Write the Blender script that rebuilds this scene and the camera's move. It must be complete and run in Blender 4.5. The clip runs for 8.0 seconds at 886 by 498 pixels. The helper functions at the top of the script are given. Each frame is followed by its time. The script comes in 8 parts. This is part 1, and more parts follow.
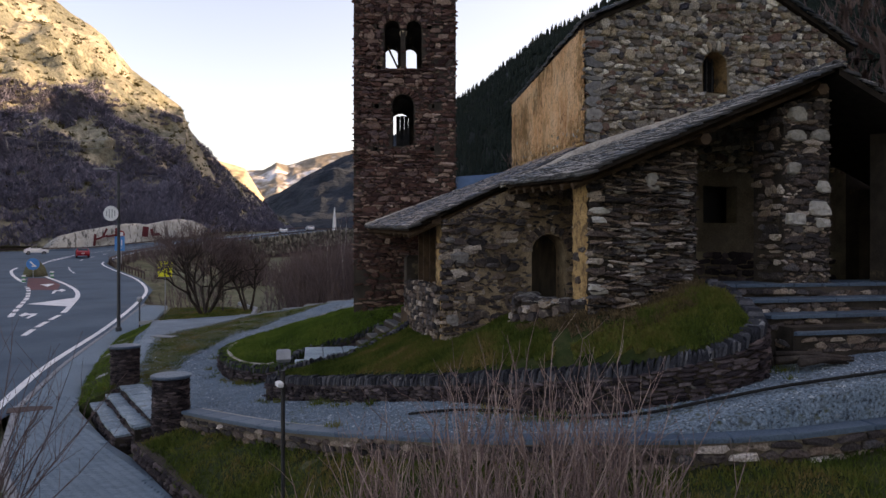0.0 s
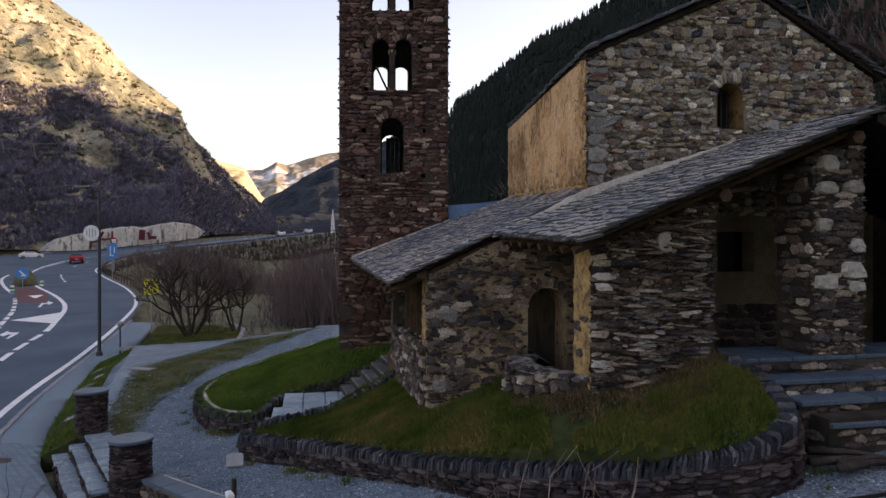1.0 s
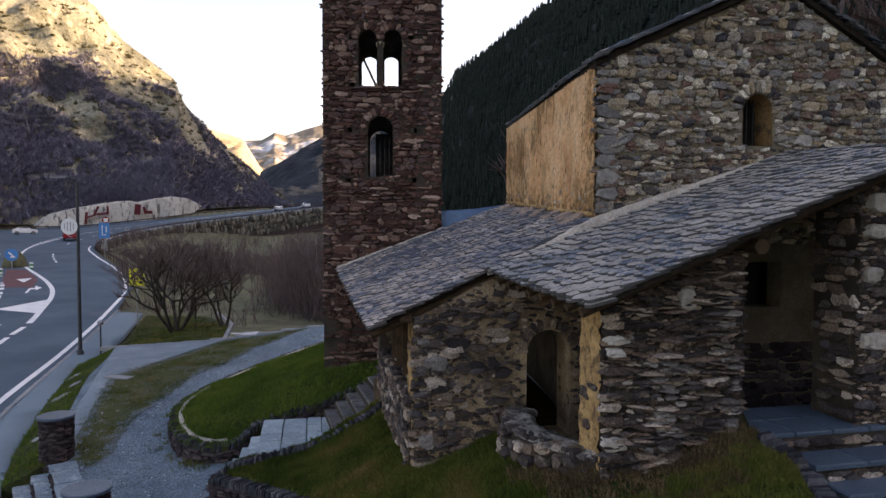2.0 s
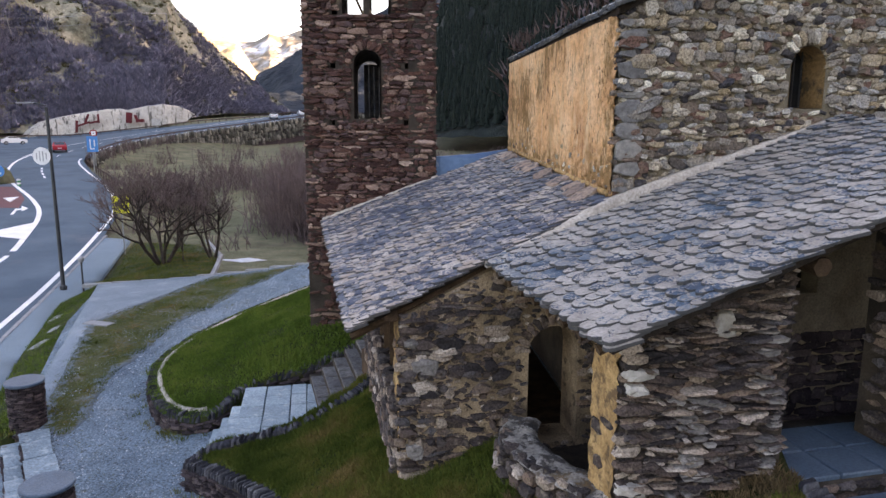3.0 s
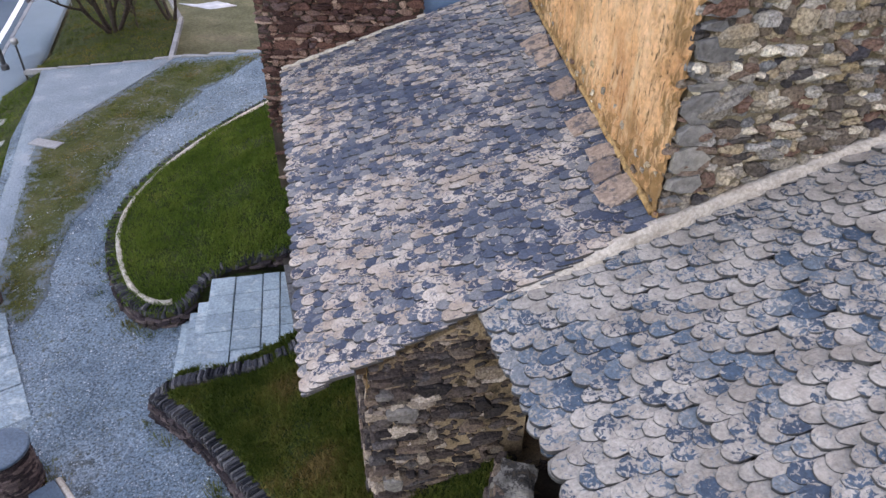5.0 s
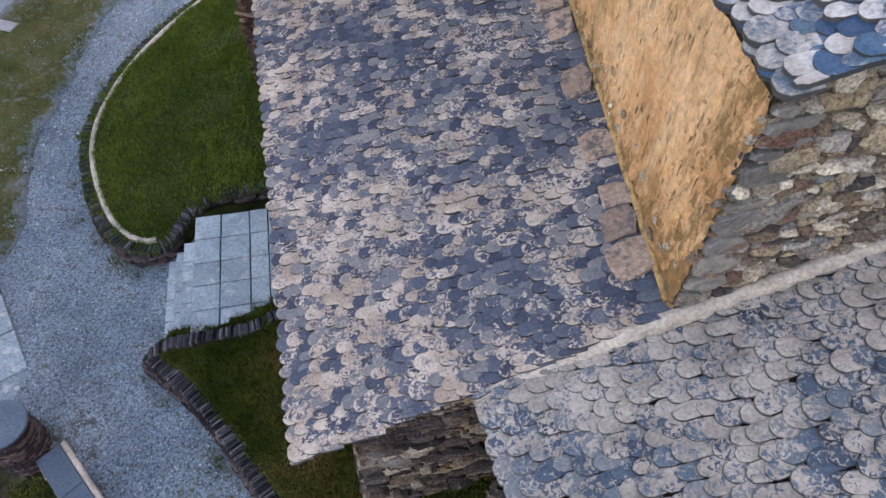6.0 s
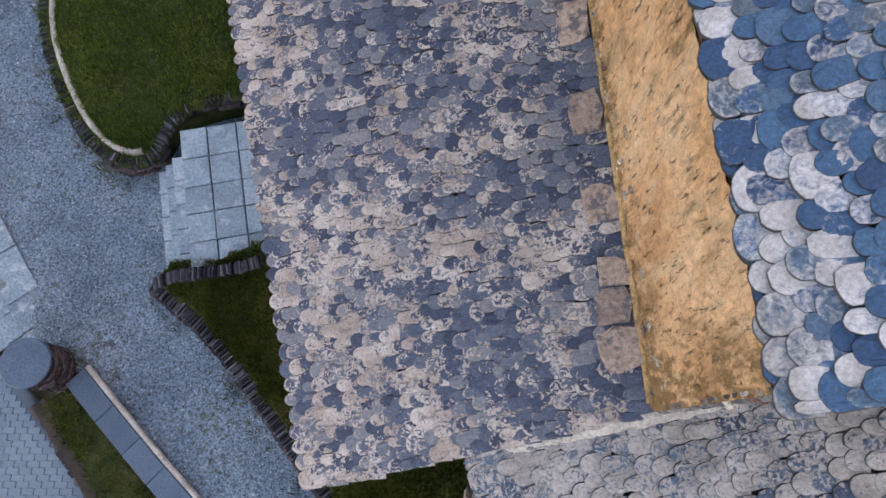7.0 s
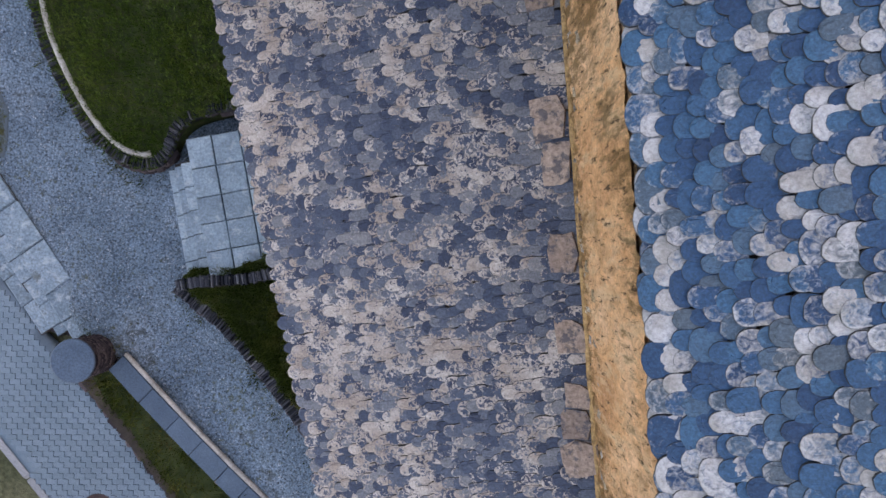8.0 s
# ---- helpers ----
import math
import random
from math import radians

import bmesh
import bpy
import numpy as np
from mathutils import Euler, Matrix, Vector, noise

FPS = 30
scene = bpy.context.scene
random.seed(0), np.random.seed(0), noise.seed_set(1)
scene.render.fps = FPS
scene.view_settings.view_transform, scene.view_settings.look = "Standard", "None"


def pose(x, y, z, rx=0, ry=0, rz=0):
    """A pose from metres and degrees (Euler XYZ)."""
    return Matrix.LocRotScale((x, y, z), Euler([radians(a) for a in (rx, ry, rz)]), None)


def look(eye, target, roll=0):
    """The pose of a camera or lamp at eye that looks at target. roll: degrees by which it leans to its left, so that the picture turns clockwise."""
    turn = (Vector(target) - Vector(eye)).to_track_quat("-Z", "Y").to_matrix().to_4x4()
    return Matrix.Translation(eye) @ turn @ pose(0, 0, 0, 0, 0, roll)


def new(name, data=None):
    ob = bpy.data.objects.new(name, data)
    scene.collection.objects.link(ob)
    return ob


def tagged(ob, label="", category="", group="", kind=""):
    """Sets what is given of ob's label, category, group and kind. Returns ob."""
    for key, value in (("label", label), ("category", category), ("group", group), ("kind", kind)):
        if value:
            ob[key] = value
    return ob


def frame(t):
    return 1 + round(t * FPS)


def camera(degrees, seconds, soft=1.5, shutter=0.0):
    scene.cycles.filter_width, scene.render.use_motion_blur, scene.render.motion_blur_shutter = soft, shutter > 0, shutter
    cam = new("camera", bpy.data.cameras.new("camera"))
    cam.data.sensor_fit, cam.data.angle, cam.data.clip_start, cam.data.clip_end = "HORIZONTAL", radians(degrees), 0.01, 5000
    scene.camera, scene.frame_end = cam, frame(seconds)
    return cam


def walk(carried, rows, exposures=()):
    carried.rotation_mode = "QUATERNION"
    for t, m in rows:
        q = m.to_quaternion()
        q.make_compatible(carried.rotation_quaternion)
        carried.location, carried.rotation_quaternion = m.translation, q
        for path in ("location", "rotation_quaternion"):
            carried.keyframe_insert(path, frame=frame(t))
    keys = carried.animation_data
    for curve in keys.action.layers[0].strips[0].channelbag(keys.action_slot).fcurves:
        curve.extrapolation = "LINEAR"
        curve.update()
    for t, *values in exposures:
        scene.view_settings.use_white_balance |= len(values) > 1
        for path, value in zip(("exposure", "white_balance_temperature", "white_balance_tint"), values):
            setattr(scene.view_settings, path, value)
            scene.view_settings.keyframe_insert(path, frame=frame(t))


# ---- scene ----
cam = camera(65.5, 8.0)
METRES, EYE, TILT, LEAN, TURN = 18.0, 4.0, 0.0, 0.0, 0.0
ROWS = [
    (0.0, 0.0, 0.0, 0.0, -0.0, 0.0, 0.0),
    (0.5, 0.0066, 0.0337, 0.0239, -0.02, -0.01, -0.02),
    (1.0, 0.012, 0.0684, 0.0502, -0.02, -0.03, -0.03),
    (2.5, 0.0245, 0.1829, 0.1275, -0.08, -5.58, -0.15),
    (3.0, 0.0272, 0.2251, 0.153, -0.08, -10.2, -0.22),
    (3.5, 0.0299, 0.2696, 0.1846, -0.1, -16.1, -0.3),
    (4.0, 0.0321, 0.3153, 0.2199, -0.11, -22.38, -0.38),
    (4.5, 0.0341, 0.362, 0.2548, -0.1, -28.67, -0.41),
    (6.0, 0.0387, 0.5291, 0.3637, 0.04, -52.09, -0.65),
    (6.5, 0.0385, 0.6023, 0.4001, 0.1, -62.18, -0.76),
    (7.0, 0.0389, 0.6821, 0.4369, 0.16, -74.14, -0.91),
    (7.3, 0.0393, 0.7335, 0.4593, 0.24, -82.3, -0.94),
    (7.57, 0.04, 0.7805, 0.4798, 0.33, -89.6, -0.96),
    (7.7, 0.0405, 0.802, 0.4902, 0.35, -89.84, -0.93),
    (8.0, 0.0417, 0.8511, 0.5144, 0.39, -89.84, -0.89),
]
EXPOSURES = [(0.0, 1.42, 8850, 28), (1.2, 1.42, 8850, 28), (2.5, 2.05, 8500, 27), (3.5, 2.98, 9000, 27), (4.0, 3.08, 9200, 28), (6.0, 2.68, 9300, 27), (7.0, 2.6, 9200, 27), (8.0, 2.45, 8900, 26)]
walk(cam, [(t, pose(0, 0, EYE, TILT, LEAN, TURN) @ pose(METRES * x, METRES * y, METRES * z, 90 + pitch, roll, yaw)) for t, x, y, z, yaw, pitch, roll in ROWS], EXPOSURES)

# ---- sky and sun ----
SUN_UP, SUN_ROUND = radians(22), radians(80)   # height over the horizon, and turn from +y towards +x
world = bpy.data.worlds.new("sky")
scene.world = world
world.use_nodes = True
wn = world.node_tree
sky = wn.nodes.new("ShaderNodeTexSky")
sky.sky_type, sky.sun_disc = "NISHITA", False
sky.sun_elevation, sky.sun_rotation = SUN_UP, SUN_ROUND
sky.dust_density = 2.0
back = wn.nodes["Background"]
back.inputs["Strength"].default_value = 0.15
wn.links.new(sky.outputs["Color"], back.inputs["Color"])
sun_data = bpy.data.lights.new("sun", "SUN")
sun_data.energy, sun_data.angle, sun_data.color = 5.0, radians(0.5), (1.0, 0.84, 0.6)
sun = new("sun", sun_data)
to_sun = Vector((math.sin(SUN_ROUND) * math.cos(SUN_UP), math.cos(SUN_ROUND) * math.cos(SUN_UP), math.sin(SUN_UP)))
sun.matrix_world = look((0, 0, 60), Vector((0, 0, 60)) - to_sun)


from mathutils.geometry import delaunay_2d_cdt

# ---- materials ----
def mat(name, stops, scale=3.0, rough=0.85, bump=0.3, fine=40.0, rand="", grain=0.35, metal=0.0, mix=0.75, spread=1.0):
    """A surface whose colour runs through stops: by a random number of each piece (rand: object or island) and by noise at two scales."""
    m = bpy.data.materials.new(name)
    m.use_nodes = True
    nt = m.node_tree
    N, L = nt.nodes, nt.links
    bs = N["Principled BSDF"]
    bs.inputs["Roughness"].default_value, bs.inputs["Metallic"].default_value = rough, metal
    bs.inputs["Specular IOR Level"].default_value = 0.12 if rough > 0.65 else 0.4
    geo = N.new("ShaderNodeNewGeometry")
    n1 = N.new("ShaderNodeTexNoise")
    n1.inputs["Scale"].default_value, n1.inputs["Detail"].default_value, n1.inputs["Roughness"].default_value = scale, 6, 0.6
    L.new(geo.outputs["Position"], n1.inputs["Vector"])
    n2 = N.new("ShaderNodeTexNoise")
    n2.inputs["Scale"].default_value, n2.inputs["Detail"].default_value, n2.inputs["Roughness"].default_value = fine, 5, 0.65
    L.new(geo.outputs["Position"], n2.inputs["Vector"])
    st = N.new("ShaderNodeMapRange")
    st.inputs["From Min"].default_value, st.inputs["From Max"].default_value = 0.5 - 0.22 / spread, 0.5 + 0.22 / spread
    L.new(n1.outputs["Fac"], st.inputs["Value"])
    fac = st.outputs["Result"]
    if rand:
        src = N.new("ShaderNodeObjectInfo").outputs["Random"] if rand == "object" else geo.outputs["Random Per Island"]
        mx = N.new("ShaderNodeMix")
        mx.inputs["Factor"].default_value = mix
        L.new(fac, mx.inputs[2])
        L.new(src, mx.inputs[3])
        fac = mx.outputs[0]
    rp = N.new("ShaderNodeValToRGB")
    while len(rp.color_ramp.elements) < len(stops):
        rp.color_ramp.elements.new(0.5)
    for e, (p, c) in zip(rp.color_ramp.elements, stops):
        e.position, e.color = p, (*c, 1)
    L.new(fac, rp.inputs["Fac"])
    gr = N.new("ShaderNodeMapRange")
    gr.inputs["From Min"].default_value, gr.inputs["From Max"].default_value = 0.3, 0.7
    gr.inputs["To Min"].default_value, gr.inputs["To Max"].default_value = 1 - grain, 1 + grain
    L.new(n2.outputs["Fac"], gr.inputs["Value"])
    mul = N.new("ShaderNodeMix")
    mul.data_type, mul.blend_type = "RGBA", "MULTIPLY"
    mul.inputs[0].default_value = 1.0
    L.new(rp.outputs["Color"], mul.inputs[6])
    L.new(gr.outputs["Result"], mul.inputs[7])
    L.new(mul.outputs[2], bs.inputs["Base Color"])
    if bump:
        bp = N.new("ShaderNodeBump")
        bp.inputs["Strength"].default_value, bp.inputs["Distance"].default_value = bump, 0.6 / fine
        L.new(n2.outputs["Fac"], bp.inputs["Height"])
        L.new(bp.outputs["Normal"], bs.inputs["Normal"])
    return m


def patched(m, colour, scale, lo, hi, fac=1.0, second=None, stretch=1.0):
    """Lays patches of a second colour (lichen, stains, dirt) over a material's base colour."""
    nt = m.node_tree
    N, L = nt.nodes, nt.links
    bs = N["Principled BSDF"]
    geo = N.new("ShaderNodeNewGeometry")
    n = N.new("ShaderNodeTexNoise")
    n.inputs["Scale"].default_value, n.inputs["Detail"].default_value, n.inputs["Roughness"].default_value = scale, 8, 0.68
    if stretch == 1.0:
        L.new(geo.outputs["Position"], n.inputs["Vector"])
    else:
        mp = N.new("ShaderNodeMapping")
        mp.inputs["Scale"].default_value = (1, 1, stretch)
        L.new(geo.outputs["Position"], mp.inputs["Vector"])
        L.new(mp.outputs["Vector"], n.inputs["Vector"])
    val = n.outputs["Fac"]
    if second:
        n2 = N.new("ShaderNodeTexNoise")
        n2.inputs["Scale"].default_value, n2.inputs["Detail"].default_value = second, 3
        L.new(geo.outputs["Position"], n2.inputs["Vector"])
        ad = N.new("ShaderNodeMath")
        ad.operation = "ADD"
        L.new(val, ad.inputs[0])
        L.new(n2.outputs["Fac"], ad.inputs[1])
        hf = N.new("ShaderNodeMath")
        hf.operation = "MULTIPLY"
        hf.inputs[1].default_value = 0.5
        L.new(ad.outputs[0], hf.inputs[0])
        val = hf.outputs[0]
    mr = N.new("ShaderNodeMapRange")
    mr.inputs["From Min"].default_value, mr.inputs["From Max"].default_value, mr.inputs["To Max"].default_value = lo, hi, fac
    L.new(val, mr.inputs["Value"])
    mx = N.new("ShaderNodeMix")
    mx.data_type = "RGBA"
    L.new(mr.outputs["Result"], mx.inputs[0])
    old = bs.inputs["Base Color"].links[0].from_socket
    L.new(old, mx.inputs[6])
    mx.inputs[7].default_value = (*colour, 1)
    L.new(mx.outputs[2], bs.inputs["Base Color"])
    return m


def pair(name, *args, patches=(), **kw):
    """The same surface for single pieces (by object) and for joined pieces (by island)."""
    out = []
    for r in ("object", "island"):
        m = mat(name + "_" + r, *args, rand=r, **kw)
        for p in patches:
            patched(m, *p)
        out.append(m)
    return out


def muted(stops, k, gain=1.0):
    """The same colours drawn towards grey by k."""
    return [(p, tuple(gain * (c * (1 - k) + k * (0.3 * q[0] + 0.5 * q[1] + 0.2 * q[2])) for c in q)) for p, q in stops]


M_TOWER = pair("tower_stone", [(0.0, (0.0314, 0.0174, 0.0169)), (0.3, (0.0751, 0.0389, 0.0338)), (0.5, (0.121, 0.0616, 0.0485)), (0.62, (0.0908, 0.0616, 0.0633)), (0.78, (0.181, 0.112, 0.0896)), (0.9, (0.29, 0.195, 0.153)), (1.0, (0.508, 0.38, 0.327))], mix=0.88, grain=0.7, bump=0.9, patches=[((0.24, 0.2, 0.15), 18, 0.6, 0.72, 0.5)])
M_GABLE = pair("gable_stone", muted([(0.0, (0.0402, 0.0414, 0.059)), (0.1, (0.0718, 0.0621, 0.059)), (0.2, (0.187, 0.138, 0.0983)), (0.28, (0.172, 0.0828, 0.059)), (0.36, (0.244, 0.2, 0.151)), (0.46, (0.172, 0.179, 0.19)), (0.56, (0.359, 0.255, 0.131)), (0.66, (0.23, 0.207, 0.184)), (0.76, (0.402, 0.304, 0.184)), (0.84, (0.316, 0.304, 0.288)), (0.92, (0.574, 0.483, 0.354)), (1.0, (0.8, 0.773, 0.629))], 0.22, 1.0), mix=0.94, grain=0.7, bump=0.9, patches=[((0.3, 0.25, 0.17), 9, 0.6, 0.7, 0.4)])
M_PORCH = pair("porch_stone", muted([(0.0, (0.024, 0.0208, 0.0235)), (0.3, (0.06, 0.0451, 0.0432)), (0.5, (0.106, 0.0673, 0.0518)), (0.62, (0.0734, 0.0673, 0.074)), (0.74, (0.187, 0.116, 0.0764)), (0.86, (0.28, 0.202, 0.142)), (0.95, (0.453, 0.354, 0.283)), (1.0, (0.667, 0.562, 0.493))], 0.3, 1.1), mix=0.9, grain=0.7, bump=0.9, patches=[((0.24, 0.185, 0.115), 11, 0.6, 0.72, 0.5), ((0.3, 0.25, 0.19), 1.6, 0.57, 0.65, 0.5, 14)])
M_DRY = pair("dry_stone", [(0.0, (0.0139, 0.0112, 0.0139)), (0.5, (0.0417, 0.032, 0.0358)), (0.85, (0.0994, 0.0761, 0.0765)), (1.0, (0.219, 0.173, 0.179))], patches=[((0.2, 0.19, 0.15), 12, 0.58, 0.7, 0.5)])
def slate_mat(name, rand, lo, warm, pale, base, fine=1.1, wide=0.5, rims=0.05, each=0.35, bands=(1.0, 1.0, 1.0), soft=0.09):
    """Blue-grey slate with pale curled lichen that likes the slate's rim and differs from slate to slate."""
    m = mat(name, [(k / 3, c) for k, c in enumerate(base)], scale=1.0, rough=0.6, rand=rand, mix=0.9, fine=50, grain=0.3)
    nt = m.node_tree
    N, L = nt.nodes, nt.links
    bs = N["Principled BSDF"]
    geo = N.new("ShaderNodeNewGeometry")
    src = N.new("ShaderNodeObjectInfo").outputs["Random"] if rand == "object" else geo.outputs["Random Per Island"]
    shuffle = N.new("ShaderNodeTexWhiteNoise")
    shuffle.noise_dimensions = "1D"
    L.new(src, shuffle.inputs["W"])
    rim = N.new("ShaderNodeAttribute")
    rim.attribute_name = "rim"
    place = N.new("ShaderNodeMapping")
    place.inputs["Scale"].default_value = bands
    L.new(geo.outputs["Position"], place.inputs["Vector"])
    total = None
    for sc, dt, k, at in ((19.0, 8, fine, None), (1.1, 4, wide, None), (0, 0, rims, rim.outputs["Fac"]), (0, 0, each, shuffle.outputs["Value"])):
        if at is None:
            n = N.new("ShaderNodeTexNoise")
            n.inputs["Scale"].default_value, n.inputs["Detail"].default_value, n.inputs["Roughness"].default_value = sc, dt, 0.62
            n.inputs["Distortion"].default_value = 1.2 if sc > 2 else 0.0
            L.new(geo.outputs["Position"] if sc > 2 else place.outputs["Vector"], n.inputs["Vector"])
            at = n.outputs["Fac"]
        mm = N.new("ShaderNodeMath")
        mm.operation = "MULTIPLY_ADD"
        mm.inputs[1].default_value = k
        L.new(at, mm.inputs[0])
        if total is not None:
            L.new(total, mm.inputs[2])
        else:
            mm.inputs[2].default_value = 0.0
        total = mm.outputs[0]
    mr = N.new("ShaderNodeMapRange")
    mr.inputs["From Min"].default_value, mr.inputs["From Max"].default_value, mr.inputs["To Max"].default_value = lo, lo + soft, 0.94
    L.new(total, mr.inputs["Value"])
    lc = N.new("ShaderNodeValToRGB")
    lc.color_ramp.elements[0].position, lc.color_ramp.elements[0].color = 0.38, (*warm, 1)
    lc.color_ramp.elements[1].position, lc.color_ramp.elements[1].color = 0.62, (*pale, 1)
    n = N.new("ShaderNodeTexNoise")
    n.inputs["Scale"].default_value, n.inputs["Detail"].default_value = 3.0, 6
    L.new(geo.outputs["Position"], n.inputs["Vector"])
    L.new(n.outputs["Fac"], lc.inputs["Fac"])
    mx = N.new("ShaderNodeMix")
    mx.data_type = "RGBA"
    L.new(mr.outputs["Result"], mx.inputs[0])
    L.new(bs.inputs["Base Color"].links[0].from_socket, mx.inputs[6])
    L.new(lc.outputs["Color"], mx.inputs[7])
    sp = N.new("ShaderNodeTexNoise")
    sp.inputs["Scale"].default_value, sp.inputs["Detail"].default_value, sp.inputs["Roughness"].default_value = 34.0, 5, 0.7
    L.new(geo.outputs["Position"], sp.inputs["Vector"])
    sr = N.new("ShaderNodeMapRange")
    sr.inputs["From Min"].default_value, sr.inputs["From Max"].default_value = 0.36, 0.64
    sr.inputs["To Min"].default_value, sr.inputs["To Max"].default_value = 0.74, 1.22
    L.new(sp.outputs["Fac"], sr.inputs["Value"])
    sm = N.new("ShaderNodeMix")
    sm.data_type, sm.blend_type = "RGBA", "MULTIPLY"
    sm.inputs[0].default_value = 1.0
    L.new(mx.outputs[2], sm.inputs[6])
    L.new(sr.outputs["Result"], sm.inputs[7])
    ed = N.new("ShaderNodeMapRange")           # broken dark slate edge, with the shadow lines between slates painted along its rim
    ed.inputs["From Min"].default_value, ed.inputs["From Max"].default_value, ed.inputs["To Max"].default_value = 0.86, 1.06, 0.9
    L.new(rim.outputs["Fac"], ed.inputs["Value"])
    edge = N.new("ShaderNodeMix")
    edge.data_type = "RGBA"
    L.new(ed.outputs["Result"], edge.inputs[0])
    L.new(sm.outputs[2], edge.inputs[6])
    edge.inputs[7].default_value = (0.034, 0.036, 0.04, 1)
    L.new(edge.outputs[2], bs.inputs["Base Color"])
    return m


GREY_SLATE = ((0.018, 0.028, 0.055), (0.04, 0.058, 0.094), (0.078, 0.096, 0.128), (0.19, 0.188, 0.19))
BLUE_SLATE = ((0.017, 0.035, 0.062), (0.03, 0.062, 0.1), (0.065, 0.105, 0.145), (0.15, 0.165, 0.175))
# nave slates bluer: the sky's reflection is put into their base colour
DEEP_SLATE = ((0.005, 0.033, 0.08), (0.01, 0.055, 0.12), (0.022, 0.092, 0.165), (0.07, 0.09, 0.1))
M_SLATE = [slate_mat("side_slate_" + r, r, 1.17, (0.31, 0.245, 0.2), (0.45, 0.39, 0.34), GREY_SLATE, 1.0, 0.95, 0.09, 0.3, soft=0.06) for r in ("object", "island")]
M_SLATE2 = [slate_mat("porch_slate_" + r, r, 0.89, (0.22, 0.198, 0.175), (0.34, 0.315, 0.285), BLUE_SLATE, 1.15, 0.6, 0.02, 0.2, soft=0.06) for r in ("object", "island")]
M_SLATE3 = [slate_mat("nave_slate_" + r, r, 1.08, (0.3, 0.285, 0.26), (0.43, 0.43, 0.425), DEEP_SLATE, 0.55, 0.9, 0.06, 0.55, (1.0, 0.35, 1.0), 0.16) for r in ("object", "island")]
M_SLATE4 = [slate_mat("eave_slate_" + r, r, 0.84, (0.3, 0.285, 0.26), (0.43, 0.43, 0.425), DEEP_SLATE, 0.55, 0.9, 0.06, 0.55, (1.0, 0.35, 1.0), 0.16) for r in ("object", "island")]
M_BLADE = pair("edge_slate", [(0.0, (0.009, 0.01, 0.014)), (0.55, (0.04, 0.042, 0.052)), (0.85, (0.11, 0.11, 0.12)), (1.0, (0.28, 0.275, 0.28))], patches=[((0.25, 0.24, 0.2), 15, 0.6, 0.7, 0.5)])
M_MORTAR = patched(mat("mortar", [(0.0, (0.02, 0.017, 0.015)), (1.0, (0.075, 0.06, 0.048))], scale=2.5, fine=70, bump=0.6), (0.24, 0.185, 0.12), 1.3, 0.6, 0.7, 0.7)
M_GMORTAR = mat("tan_mortar", [(0.0, (0.1, 0.085, 0.062)), (1.0, (0.26, 0.215, 0.15))], scale=2.5, fine=60, bump=0.7)
M_WMORTAR = patched(mat("earth_mortar", [(0.0, (0.1, 0.072, 0.05)), (0.5, (0.24, 0.175, 0.115)), (1.0, (0.46, 0.34, 0.225))], scale=1.6, fine=50, bump=0.9, grain=0.5), (0.03, 0.025, 0.02), 6, 0.55, 0.64, 0.9)
M_OCHRE = mat("ochre_plaster", [(0.0, (0.42, 0.2, 0.095)), (0.5, (0.66, 0.37, 0.19)), (1.0, (0.76, 0.49, 0.3))], scale=0.9, fine=16, bump=1.0, grain=0.25)
for _a in (((0.66, 0.46, 0.28), 6, 0.5, 0.64, 0.8, None, 0.25), ((0.24, 0.14, 0.06), 1.0, 0.55, 0.68, 0.75, None, 0.6), ((0.14, 0.085, 0.035), 12, 0.5, 0.58, 0.8, 0.7, 0.25), ((0.06, 0.04, 0.025), 20, 0.57, 0.64, 0.9, None, 0.22)):
    patched(M_OCHRE, *_a)


def worn(m, colour, attribute, scale, stretch):
    """A second colour where the mesh says that the surface is worn away, in upright streaks."""
    nt = m.node_tree
    N, L = nt.nodes, nt.links
    bs = N["Principled BSDF"]
    geo, at, mp, n = N.new("ShaderNodeNewGeometry"), N.new("ShaderNodeAttribute"), N.new("ShaderNodeMapping"), N.new("ShaderNodeTexNoise")
    at.attribute_name = attribute
    mp.inputs["Scale"].default_value = (1, 1, stretch)
    n.inputs["Scale"].default_value, n.inputs["Detail"].default_value, n.inputs["Roughness"].default_value = scale, 7, 0.7
    L.new(geo.outputs["Position"], mp.inputs["Vector"])
    L.new(mp.outputs["Vector"], n.inputs["Vector"])
    ad = N.new("ShaderNodeMath")
    ad.operation = "MULTIPLY_ADD"
    ad.inputs[1].default_value = 0.32
    L.new(at.outputs["Fac"], ad.inputs[0])
    L.new(n.outputs["Fac"], ad.inputs[2])
    mr = N.new("ShaderNodeMapRange")
    mr.inputs["From Min"].default_value, mr.inputs["From Max"].default_value, mr.inputs["To Max"].default_value = 0.66, 0.78, 0.85
    L.new(ad.outputs[0], mr.inputs["Value"])
    mx = N.new("ShaderNodeMix")
    mx.data_type = "RGBA"
    L.new(mr.outputs["Result"], mx.inputs[0])
    L.new(bs.inputs["Base Color"].links[0].from_socket, mx.inputs[6])
    mx.inputs[7].default_value = (*colour, 1)
    L.new(mx.outputs[2], bs.inputs["Base Color"])


